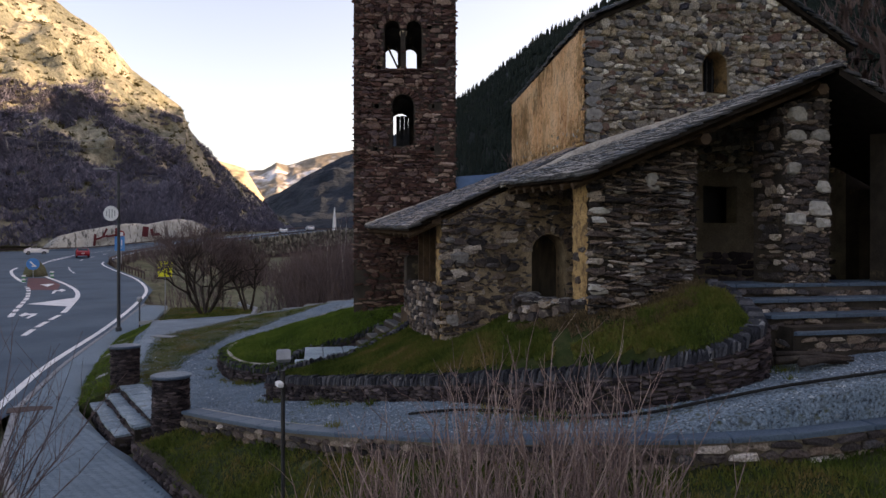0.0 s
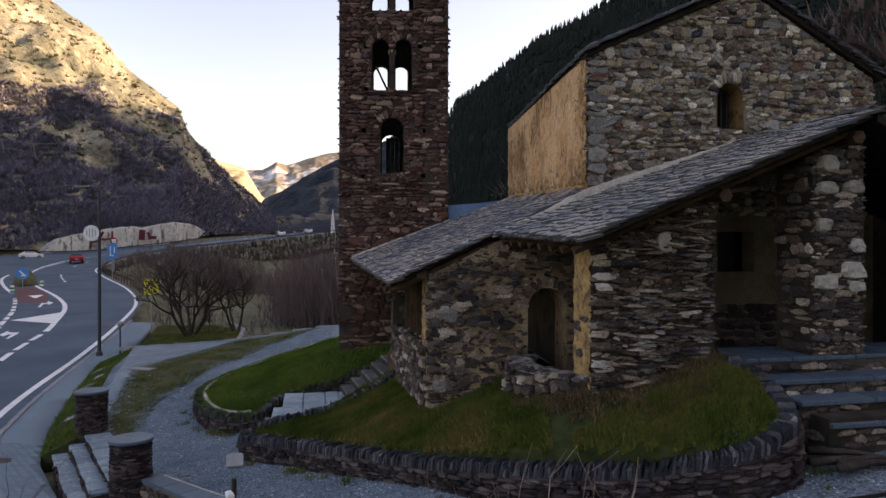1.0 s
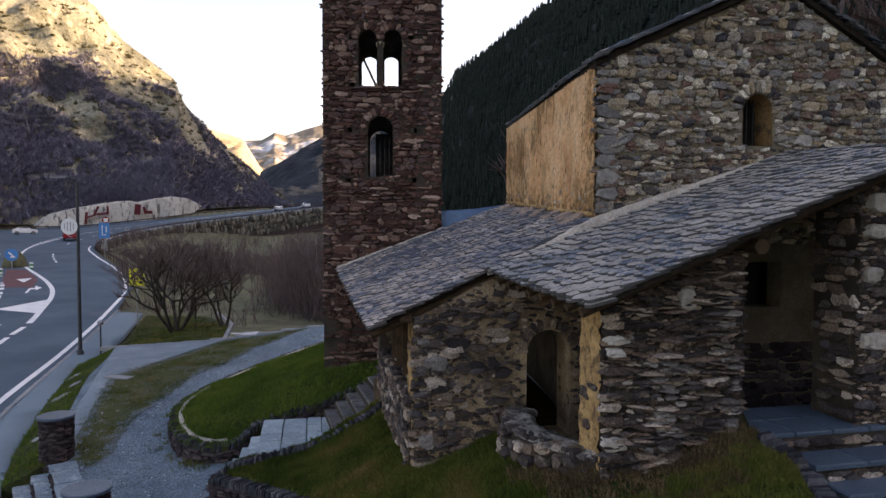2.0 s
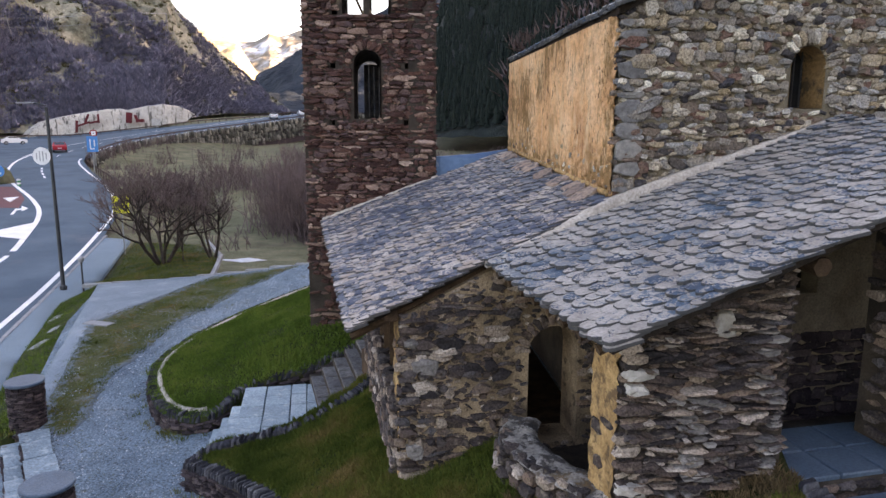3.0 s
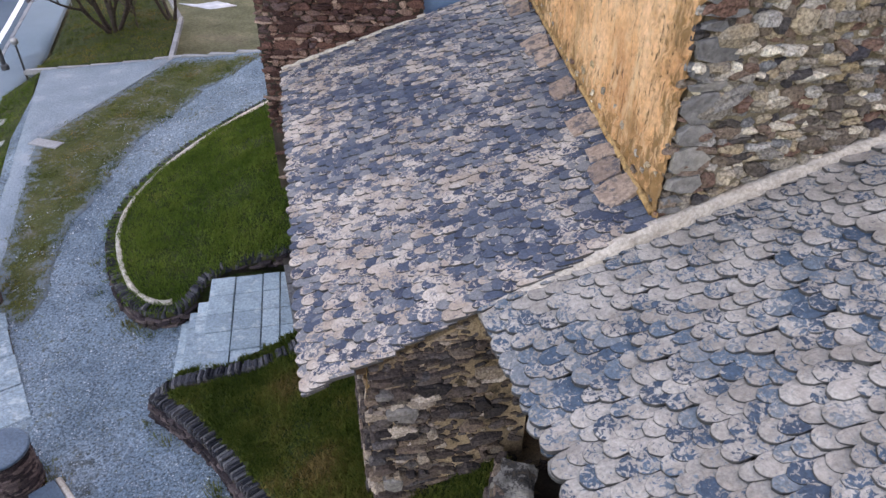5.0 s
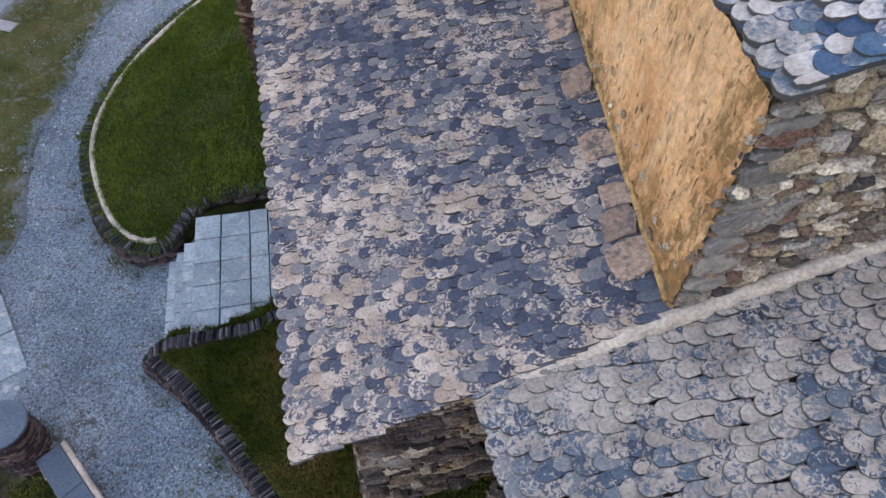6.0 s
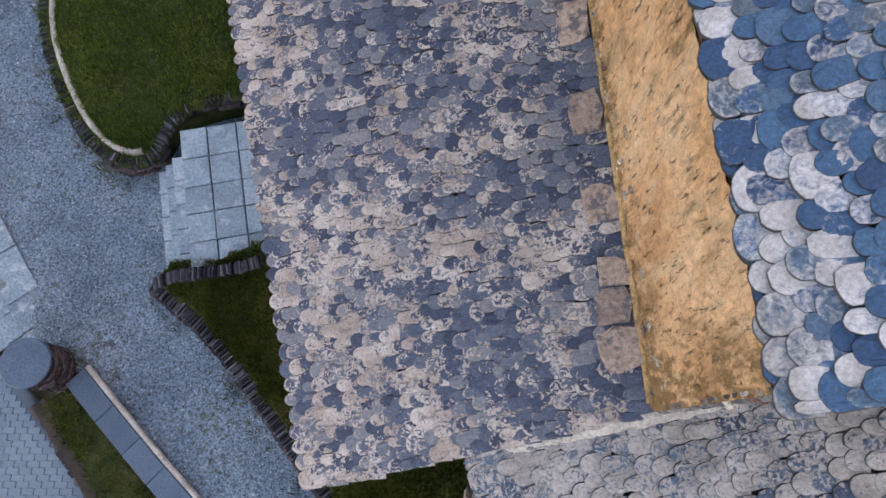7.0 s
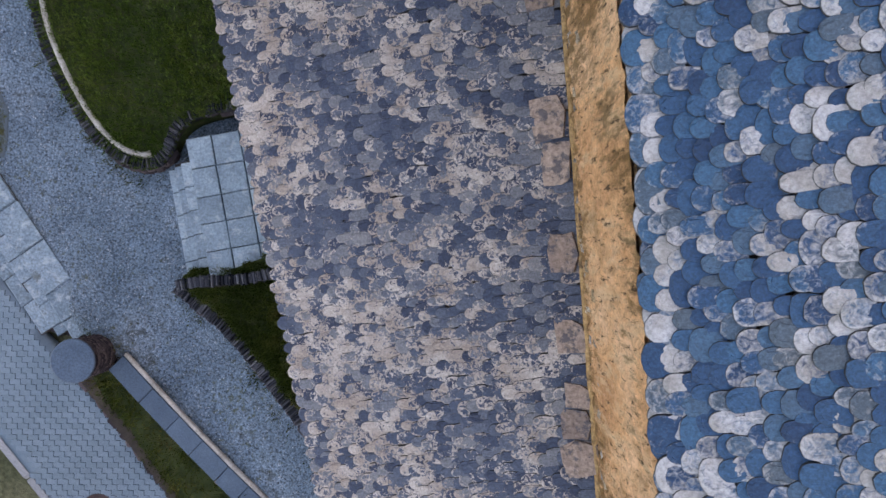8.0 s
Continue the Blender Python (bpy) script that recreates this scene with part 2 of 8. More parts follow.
worn(M_OCHRE, (0.2, 0.115, 0.05), "wear", 9.0, 0.45)
M_REVEAL = patched(mat("ochre_reveal", [(0.0, (0.26, 0.15, 0.065)), (1.0, (0.56, 0.36, 0.17))], scale=4, fine=25, bump=1.0), (0.12, 0.08, 0.05), 7, 0.5, 0.6, 0.85)
M_PLASTER = patched(mat("grey_plaster", [(0.0, (0.09, 0.07, 0.05)), (1.0, (0.2, 0.165, 0.125))], scale=2, fine=35), (0.12, 0.1, 0.08), 3, 0.55, 0.65, 0.7)
M_LIME = mat("lime_mortar", [(0.0, (0.32, 0.28, 0.24)), (1.0, (0.56, 0.51, 0.45))], scale=4, fine=30, bump=0.7)
M_WOOD = mat("dark_timber", [(0.0, (0.035, 0.022, 0.014)), (1.0, (0.11, 0.07, 0.045))], scale=5, fine=60)
M_DECK = mat("roof_boards", [(0.0, (0.014, 0.011, 0.009)), (1.0, (0.04, 0.03, 0.024))], scale=6, fine=50)
M_ZINC = patched(mat("zinc_sheet", [(0.0, (0.045, 0.1, 0.185)), (1.0, (0.09, 0.165, 0.28))], scale=1.5, fine=20, bump=0.08, rough=0.45, metal=0.4, grain=0.1), (0.3, 0.32, 0.33), 6, 0.6, 0.7, 0.5)
M_FLAG = pair("slate_flagstone", [(0.0, (0.14, 0.195, 0.23)), (0.6, (0.25, 0.33, 0.37)), (1.0, (0.38, 0.46, 0.49))], scale=2, rough=0.6, mix=0.6, fine=25, patches=[((0.46, 0.5, 0.51), 5, 0.55, 0.64, 0.6), ((0.12, 0.15, 0.17), 3.5, 0.56, 0.68, 0.6), ((0.09, 0.1, 0.09), 13, 0.61, 0.7, 0.6)])
M_COPE = pair("coping_slate", [(0.0, (0.04, 0.07, 0.105)), (1.0, (0.08, 0.125, 0.17))], rough=0.55, mix=0.5)
M_GRAVEL = mat("gravel", [(0.0, (0.065, 0.1, 0.132)), (0.5, (0.12, 0.17, 0.21)), (1.0, (0.2, 0.26, 0.305))], scale=0.9, fine=26, bump=1.0, grain=0.95)
for _a in (((0.42, 0.46, 0.49), 38, 0.59, 0.64, 0.85), ((0.05, 0.052, 0.055), 38, 0.6, 0.68, 0.7), ((0.045, 0.05, 0.045), 0.9, 0.54, 0.66, 0.85, 6), ((0.07, 0.075, 0.03), 0.5, 0.56, 0.64, 0.7, 12), ((0.24, 0.28, 0.31), 7, 0.6, 0.7, 0.6)):
    patched(M_GRAVEL, *_a)
M_ASPHALT = patched(mat("asphalt", [(0.0, (0.05, 0.08, 0.108)), (1.0, (0.088, 0.129, 0.165))], scale=0.25, fine=60, bump=0.3, grain=0.25), (0.12, 0.13, 0.15), 0.35, 0.58, 0.7, 0.5)
M_PAVE = pair("grey_paver", [(0.0, (0.115, 0.165, 0.2)), (1.0, (0.175, 0.235, 0.275))], scale=0.6, mix=0.5, fine=80)
M_CONC = mat("pale_concrete", [(0.0, (0.32, 0.32, 0.31)), (1.0, (0.5, 0.5, 0.48))], scale=1.5, fine=50)
M_SHOT = patched(patched(mat("sprayed_concrete", [(0.0, (0.34, 0.33, 0.3)), (1.0, (0.56, 0.54, 0.49))], scale=0.4, fine=3, bump=0.6, grain=0.2), (0.06, 0.058, 0.055), 1.3, 0.54, 0.6, 0.85, None, 0.1), (0.2, 0.18, 0.13), 0.5, 0.56, 0.68, 0.6)
M_GRASS = mat("grass", [(0.0, (0.012, 0.02, 0.006)), (0.5, (0.026, 0.038, 0.011)), (1.0, (0.055, 0.055, 0.022))], scale=4, fine=90, bump=0.8, grain=0.5)
M_BLADES = mat("grass_blade", [(0.0, (0.018, 0.045, 0.005)), (0.45, (0.066, 0.118, 0.018)), (0.82, (0.125, 0.17, 0.032)), (1.0, (0.25, 0.22, 0.07))], scale=0.8, fine=30, rand="island", mix=0.4, bump=0)
M_DRYBLADES = mat("dry_grass_blade", [(0.0, (0.02, 0.04, 0.006)), (0.35, (0.068, 0.094, 0.017)), (0.6, (0.115, 0.12, 0.028)), (0.78, (0.14, 0.105, 0.035)), (1.0, (0.28, 0.19, 0.085))], scale=0.9, fine=30, rand="island", mix=0.3, spread=1.5, bump=0)
M_MEADOW = patched(mat("meadow", [(0.0, (0.06, 0.068, 0.035)), (0.5, (0.115, 0.115, 0.066)), (1.0, (0.19, 0.165, 0.105))], scale=0.5, fine=10, bump=0.8, grain=0.45), (0.08, 0.06, 0.05), 0.08, 0.55, 0.65, 0.7)
M_HILL = patched(patched(mat("dry_hillside", [(0.0, (0.085, 0.093, 0.078)), (0.45, (0.165, 0.168, 0.13)), (1.0, (0.38, 0.355, 0.27))], scale=0.06, fine=0.9, bump=1.0, grain=0.45), (0.55, 0.5, 0.38), 0.09, 0.55, 0.64, 0.8), (0.14, 0.13, 0.07), 0.13, 0.55, 0.66, 0.6)
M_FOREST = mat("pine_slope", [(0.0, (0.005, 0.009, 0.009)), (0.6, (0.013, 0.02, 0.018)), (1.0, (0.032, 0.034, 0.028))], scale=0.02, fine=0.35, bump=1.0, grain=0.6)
# near-black blue: the mountain's shade is put into its colour
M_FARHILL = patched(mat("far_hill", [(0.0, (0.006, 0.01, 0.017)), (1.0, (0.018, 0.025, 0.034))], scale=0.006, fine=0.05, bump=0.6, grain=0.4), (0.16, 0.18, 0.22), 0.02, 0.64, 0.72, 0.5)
M_SNOWHILL = patched(mat("snowy_peak", [(0.0, (0.13, 0.12, 0.1)), (1.0, (0.26, 0.22, 0.17))], scale=0.003, fine=0.03, grain=0.3), (0.6, 0.62, 0.66), 0.004, 0.46, 0.56, 0.9)
M_SUNHILL = mat("sunlit_hill", [(0.0, (0.18, 0.15, 0.09)), (1.0, (0.4, 0.34, 0.24))], scale=0.01, fine=0.06, grain=0.4)
M_TWIG = mat("red_brown_twig", [(0.0, (0.06, 0.043, 0.046)), (1.0, (0.2, 0.145, 0.135))], rand="island", mix=0.6, bump=0)
M_STRAW = mat("dry_stem", [(0.0, (0.12, 0.08, 0.075)), (0.6, (0.24, 0.165, 0.15)), (1.0, (0.48, 0.36, 0.3))], rand="island", mix=0.7, bump=0)
M_BARK = mat("bark", [(0.0, (0.03, 0.023, 0.02)), (1.0, (0.085, 0.068, 0.06))], scale=8, fine=50, bump=0.8)
M_BIRCH = mat("birch_bark", [(0.0, (0.16, 0.14, 0.13)), (1.0, (0.55, 0.52, 0.5))], scale=3, fine=20)
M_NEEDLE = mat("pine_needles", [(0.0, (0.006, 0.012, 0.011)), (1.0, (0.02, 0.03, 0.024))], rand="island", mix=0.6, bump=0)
M_STEEL = mat("dark_steel", [(0.0, (0.03, 0.035, 0.04)), (1.0, (0.06, 0.065, 0.07))], rough=0.5, bump=0.05, metal=0.3, grain=0.1)
M_GALV = mat("galvanised_steel", [(0.0, (0.2, 0.21, 0.22)), (1.0, (0.33, 0.34, 0.35))], rough=0.45, bump=0.05, metal=0.6, grain=0.1)
M_RUST = mat("weathering_steel", [(0.0, (0.05, 0.036, 0.034)), (1.0, (0.1, 0.066, 0.058))], rough=0.7)
M_BLACK = mat("black_paint", [(0.0, (0.012, 0.012, 0.013)), (1.0, (0.025, 0.025, 0.027))], rough=0.5, bump=0.05)
M_WHITE = mat("white_paint", [(0.0, (0.62, 0.62, 0.62)), (1.0, (0.8, 0.8, 0.8))], scale=1.5, bump=0.05, grain=0.12)
M_RED = mat("red_surfacing", [(0.0, (0.12, 0.06, 0.062)), (1.0, (0.18, 0.085, 0.085))], scale=0.5, fine=40)
M_BLUE = mat("blue_sign", [(0.0, (0.02, 0.2, 0.5)), (1.0, (0.03, 0.24, 0.56))], rough=0.4, bump=0, grain=0.05)
M_YELLOW = mat("yellow_sign", [(0.0, (0.75, 0.68, 0.02)), (1.0, (0.85, 0.78, 0.04))], rough=0.4, bump=0, grain=0.05)
M_CARRED = mat("red_car_paint", [(0.0, (0.28, 0.012, 0.018)), (1.0, (0.33, 0.016, 0.022))], rough=0.25, bump=0, grain=0.03)
M_CARWHITE = mat("white_car_paint", [(0.0, (0.7, 0.7, 0.7)), (1.0, (0.78, 0.78, 0.78))], rough=0.25, bump=0, grain=0.03)
M_GLASS = mat("dark_glass", [(0.0, (0.01, 0.012, 0.014)), (1.0, (0.02, 0.022, 0.025))], rough=0.08, bump=0, grain=0.02)
M_RUBBER = mat("rubber", [(0.0, (0.012, 0.012, 0.012)), (1.0, (0.02, 0.02, 0.02))], rough=0.8, bump=0)
M_GREEN = mat("green_marker", [(0.0, (0.01, 0.18, 0.08)), (1.0, (0.02, 0.24, 0.1))], rough=0.4, bump=0, grain=0.05)
M_GRAFF = mat("maroon_spray_paint", [(0.0, (0.09, 0.02, 0.025)), (1.0, (0.16, 0.035, 0.04))], scale=0.8, bump=0)


# ---- mesh tools ----
class Acc:
    """Gathers vertices and faces for one mesh."""
    def __init__(self):
        self.v, self.f, self.n = [], [], 0

    def add(self, verts, faces):
        k = self.n
        self.v.extend([tuple(p) for p in verts])
        self.f.extend([tuple(i + k for i in q) for q in faces])
        self.n += len(verts)


def mesh(name, verts, faces, material, smooth=False):
    me = bpy.data.meshes.new(name)
    me.from_pydata([tuple(v) for v in verts], [], faces)
    me.materials.append(material)
    if smooth:
        me.polygons.foreach_set("use_smooth", [True] * len(me.polygons))
    me.update()
    return me


def under(ob, parent):
    if parent is not None:
        ob.parent = parent
    return ob


def part(name, acc, material, parent, label="", smooth=False):
    ob = under(new(name, mesh(name, acc.v, acc.f, material, smooth)), parent)
    return tagged(ob, label)


def thing(name, label, category, group="", kind=""):
    return tagged(new(name), label, category, group, kind)


def box(acc, c, s, rz=0.0, bevel=0.0, rx=0.0, ry=0.0):
    """A box with its centre c and size s, turned, with chamfered edges where bevel is given."""
    m = Matrix.Translation(c) @ Euler((rx, ry, rz)).to_matrix().to_4x4()
    hx, hy, hz = s[0] / 2, s[1] / 2, s[2] / 2
    if not bevel:
        v = [(x, y, z) for z in (-hz, hz) for x, y in ((-hx, -hy), (hx, -hy), (hx, hy), (-hx, hy))]
        f = [(3, 2, 1, 0), (4, 5, 6, 7)] + [(i, (i + 1) % 4, 4 + (i + 1) % 4, 4 + i) for i in range(4)]
    else:
        b = min(bevel, hx * 0.9, hy * 0.9, hz * 0.9)
        v, f = [], []
        for z, k in ((-hz, b), (-hz + b, 0), (hz - b, 0), (hz, b)):
            v += [(-hx + k, -hy + k, z), (hx - k, -hy + k, z), (hx - k, hy - k, z), (-hx + k, hy - k, z)]
        f = [(3, 2, 1, 0), (12, 13, 14, 15)]
        for r in range(3):
            f += [(r * 4 + i, r * 4 + (i + 1) % 4, r * 4 + 4 + (i + 1) % 4, r * 4 + 4 + i) for i in range(4)]
    acc.add([m @ Vector(p) for p in v], f)


def tube(acc, pts, radii, n=6, cap=True):
    pts = [Vector(p) for p in pts]
    rings = []
    for i, p in enumerate(pts):
        d = (pts[min(i + 1, len(pts) - 1)] - pts[max(i - 1, 0)]).normalized()
        a = d.cross(Vector((0, 0, 1)))
        a = a.normalized() if a.length > 0.05 else Vector((1, 0, 0))
        b = d.cross(a)
        r = radii[i] if isinstance(radii, (list, tuple)) else radii
        rings.append([p + r * (math.cos(2 * math.pi * k / n) * a + math.sin(2 * math.pi * k / n) * b) for k in range(n)])
    v = [q for ring in rings for q in ring]
    f = [(i * n + k, i * n + (k + 1) % n, (i + 1) * n + (k + 1) % n, (i + 1) * n + k) for i in range(len(pts) - 1) for k in range(n)]
    if cap:
        f += [tuple(range(n))[::-1], tuple(range((len(pts) - 1) * n, len(pts) * n))]
    acc.add(v, f)


def lathe(acc, c, profile, n=20):
    v = [(c[0] + r * math.cos(2 * math.pi * k / n), c[1] + r * math.sin(2 * math.pi * k / n), c[2] + z) for r, z in profile for k in range(n)]
    f = [(i * n + k, i * n + (k + 1) % n, (i + 1) * n + (k + 1) % n, (i + 1) * n + k) for i in range(len(profile) - 1) for k in range(n)]
    f += [tuple(range(n))[::-1], tuple(range((len(profile) - 1) * n, len(profile) * n))]
    acc.add(v, f)


def inside(p, poly):
    x, y, c = p[0], p[1], False
    for i in range(len(poly)):
        (x0, y0), (x1, y1) = poly[i - 1][:2], poly[i][:2]
        if (y0 > y) != (y1 > y) and x < (x1 - x0) * (y - y0) / (y1 - y0) + x0:
            c = not c
    return c


def fill(poly, holes=(), step=0.0):
    """Triangles over a polygon in the plane, with holes, and with inner points every step."""
    pts, edges = [], []
    for ring in (poly, *holes):
        k = len(pts)
        pts += [Vector(p[:2]) for p in ring]
        edges += [(k + i, k + (i + 1) % len(ring)) for i in range(len(ring))]
    if step:
        xs, ys = [p[0] for p in poly], [p[1] for p in poly]
        for i in range(int((max(xs) - min(xs)) / step) + 1):
            for j in range(int((max(ys) - min(ys)) / step) + 1):
                p = (min(xs) + (i + 0.5 * (j % 2)) * step, min(ys) + j * step)
                if inside(p, poly):
                    pts.append(Vector(p))
    v, _, f, _, _, _ = delaunay_2d_cdt(pts, edges, [], 0, 1e-5)
    keep = []
    for q in f:
        c = sum((v[i] for i in q), Vector((0, 0))) / len(q)
        if inside(c, poly) and not any(inside(c, h) for h in holes):
            keep.append(tuple(q))
    return v, keep


def smooth_line(pts, n=6):
    """A finer line through points, by Catmull-Rom."""
    pts = [Vector(p) for p in pts]
    out = []
    for i in range(len(pts) - 1):
        a, b, c, d = pts[max(i - 1, 0)], pts[i], pts[i + 1], pts[min(i + 2, len(pts) - 1)]
        for k in range(n):
            t = k / n
            out.append(0.5 * ((2 * b) + (c - a) * t + (2 * a - 5 * b + 4 * c - d) * t * t + (3 * b - a - 3 * c + d) * t ** 3))
    return out + [pts[-1]]


def spline_surface(points, stiff=0.0):
    """A smooth height over the plan through given points (thin plate)."""
    P = np.array(points, float)
    n = len(P)
    d = np.hypot(P[:, None, 0] - P[None, :, 0], P[:, None, 1] - P[None, :, 1])
    K = np.where(d > 0, d * d * np.log(np.maximum(d, 1e-9)), 0) + stiff * np.eye(n)
    A = np.zeros((n + 3, n + 3))
    A[:n, :n], A[:n, n], A[:n, n + 1:], A[n, :n], A[n + 1:, :n] = K, 1, P[:, :2], 1, P[:, :2].T
    w = np.linalg.solve(A, np.concatenate([P[:, 2], [0, 0, 0]]))

    def z(x, y):
        r = np.hypot(P[:, 0] - x, P[:, 1] - y)
        return float(np.sum(w[:n] * np.where(r > 0, r * r * np.log(np.maximum(r, 1e-9)), 0)) + w[n] + w[n + 1] * x + w[n + 2] * y)
    return z


def sheet(name, poly, z, material, step=0.5, rough=0.0, lift=0.0, holes=(), skirt=0.0):
    v, f = fill(poly, holes, step)
    vv = [(p[0], p[1], z(p[0], p[1]) + lift + (rough * noise.noise((p[0] * 1.7, p[1] * 1.7, 3.1)) if rough else 0)) for p in v]
    if skirt:
        count = {}
        for q in f:
            for i in range(len(q)):
                e = (q[i], q[(i + 1) % len(q)])
                count[e] = 1
        rim = [e for e in count if (e[1], e[0]) not in count]
        k = {}
        for a, b in rim:
            for i in (a, b):
                if i not in k:
                    k[i] = len(vv)
                    vv.append((vv[i][0], vv[i][1], vv[i][2] - skirt))
        f = f + [(b, a, k[a], k[b]) for a, b in rim]
    return new(name, mesh(name, vv, f, material, True))


# ---- stones and slates ----
def stone_shape(rng, round_=0.5, inset=0.72, n=9):
    """A rough stone: corners in a unit square, back ring, front ring and a smaller broken face."""
    ring = []
    for k in range(n):
        a = 2 * math.pi * (k + rng.uniform(-0.32, 0.32)) / n
        c, s = math.cos(a), math.sin(a)
        e = 1.0 / max(abs(c), abs(s)) * (1 - round_) + round_ * 1.06
        e *= rng.uniform(0.84, 1.05)
        ring.append((0.5 * c * e, 0.5 * s * e))
    v = [(x, 0.0, z) for x, z in ring]
    v += [(x * 0.99, inset * 0.82 + rng.uniform(-0.22, 0.2), z * 0.99) for x, z in ring]
    for x, z in ring:
        k = inset * rng.uniform(0.78, 1.08)
        v.append((x * k, 1.0 + rng.uniform(-0.26, 0.22), z * k))
    v += [(rng.uniform(-0.2, 0.2), rng.uniform(0.92, 1.16), rng.uniform(-0.16, 0.16))]
    f = []
    for r in range(2):
        f += [(r * n + k, r * n + n + k, r * n + n + (k + 1) % n, r * n + (k + 1) % n) for k in range(n)]
    f += [(2 * n + k, 3 * n, 2 * n + (k + 1) % n) for k in range(n)]
    return v, f


def slate_shape(rng):
    """A roof slate with a round lower edge: x across, y up the slope, z its thickness. The last list says how near the rim each corner is."""
    n = 9
    deep, skew = rng.uniform(0.36, 0.46), rng.uniform(-0.05, 0.05)
    low = []
    for k in range(n):
        a = math.pi - math.pi * k / (n - 1)
        r = rng.uniform(0.95, 1.04)
        low.append((0.5 * math.cos(a) * r + skew * math.sin(a), deep - deep * abs(math.sin(a)) ** 0.85 * r))
    ring = low + [(0.45, 1.0), (-0.45, 1.0)]
    m = len(ring)
    v = [(x, y, 0.0) for x, y in ring] + [(x * 0.97, y * 0.98 + 0.012, 0.85 + rng.uniform(-0.12, 0.12)) for x, y in ring]
    cx, cy = rng.uniform(-0.06, 0.06), 0.36
    v += [(cx + (x - cx) * 0.6, cy + (y - cy) * 0.6, 1.0 + rng.uniform(-0.12, 0.12)) for x, y in ring]
    f = [tuple(range(2 * m, 3 * m))] + [(k, (k + 1) % m, m + (k + 1) % m, m + k) for k in range(m)] + [(m + k, m + (k + 1) % m, 2 * m + (k + 1) % m, 2 * m + k) for k in range(m)]
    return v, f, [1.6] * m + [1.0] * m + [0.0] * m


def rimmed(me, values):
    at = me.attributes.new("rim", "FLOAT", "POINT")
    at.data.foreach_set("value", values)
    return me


REST = {"stone": "stonework", "slate": "slating", "edge_slate": "edge_slate_row", "paver": "block_paving", "block": "blockwork", "flagstone": "flagging"}


class Kit:
    """Shapes of one kind of piece: laid singly as parts on shared meshes, or joined into one mesh."""
    def __init__(self, name, shapes, mats):
        self.name, self.shapes, self.mats = name, shapes, mats
        self.meshes = [mesh(name, s[0], s[1], mats[0]) for s in shapes]
        self.np = [(np.array(s[0]), s[1]) for s in shapes]
        self.rims = [s[2] for s in shapes] if len(shapes[0]) > 2 else None
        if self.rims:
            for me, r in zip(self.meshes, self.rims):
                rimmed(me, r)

    def lay(self, parent, places, singles=0, focus=None, rest_label=""):
        """places: (matrix, shape number). The ones nearest to focus become parts of their own."""
        if focus is not None:
            fx = Vector(focus)
            places = sorted(places, key=lambda p: (p[0].translation - fx).length)
        for m, k in places[:singles]:
            ob = new(self.name, self.meshes[k])
            ob.parent = parent
            ob.matrix_basis = m
        verts, faces, base = [], [], 0
        for m, k in places[singles:]:
            v, f = self.np[k]
            a = np.array(m)
            verts.append(v @ a[:3, :3].T + a[:3, 3])
            faces += [tuple(i + base for i in q) for q in f]
            base += len(v)
        if verts:
            rest = REST.get(self.name, self.name + "_rest")
            ob = new(rest, mesh(rest, np.concatenate(verts).tolist(), faces, self.mats[1]))
            ob.parent = parent
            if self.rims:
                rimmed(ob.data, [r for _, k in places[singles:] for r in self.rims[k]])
            tagged(ob, rest_label, kind="stuff")


_r = random.Random(11)
K_TOWER = Kit("stone", [stone_shape(_r, _r.uniform(0.0, 0.3), _r.uniform(0.82, 0.95), _r.choice((6, 7, 8))) for _ in range(14)], M_TOWER)
K_GABLE = Kit("stone", [stone_shape(_r, _r.uniform(0.15, 0.7), _r.uniform(0.7, 0.88), _r.choice((7, 8, 9))) for _ in range(16)], M_GABLE)
M_PALE = pair("pale_quoin", [(0.0, (0.26, 0.24, 0.21)), (0.7, (0.4, 0.37, 0.33)), (1.0, (0.58, 0.55, 0.5))], mix=0.6, fine=18, bump=0.5, grain=0.25)
M_GREYQ = pair("grey_quoin", [(0.0, (0.1, 0.098, 0.1)), (0.5, (0.18, 0.175, 0.17)), (1.0, (0.3, 0.28, 0.25))], mix=0.7, fine=18, bump=0.6, grain=0.35, patches=[((0.3, 0.29, 0.27), 14, 0.58, 0.68, 0.6)])
K_GREYQ = Kit("quoin", [stone_shape(_r, 0.02, 0.97, 7) for _ in range(8)], M_GREYQ)
M_CHALK = pair("pale_slab", [(0.0, (0.13, 0.12, 0.115)), (0.6, (0.23, 0.21, 0.195)), (1.0, (0.4, 0.37, 0.34))], mix=0.8, fine=24, bump=0.7, grain=0.45)
K_CHALK = Kit("stone", [stone_shape(_r, _r.uniform(0.0, 0.25), 0.92, _r.choice((6, 7))) for _ in range(6)], M_CHALK)
K_PALE = Kit("quoin", [stone_shape(_r, 0.2, 0.85, 8) for _ in range(6)], M_PALE)
K_PORCH = Kit("stone", [stone_shape(_r, _r.uniform(0.0, 0.25), _r.uniform(0.86, 0.97), _r.choice((5, 6, 7))) for _ in range(20)], M_PORCH)
K_DRY = Kit("stone", [stone_shape(_r, _r.uniform(0.0, 0.3), _r.uniform(0.8, 0.92), _r.choice((6, 7, 8))) for _ in range(12)], M_DRY)
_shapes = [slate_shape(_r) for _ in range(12)]
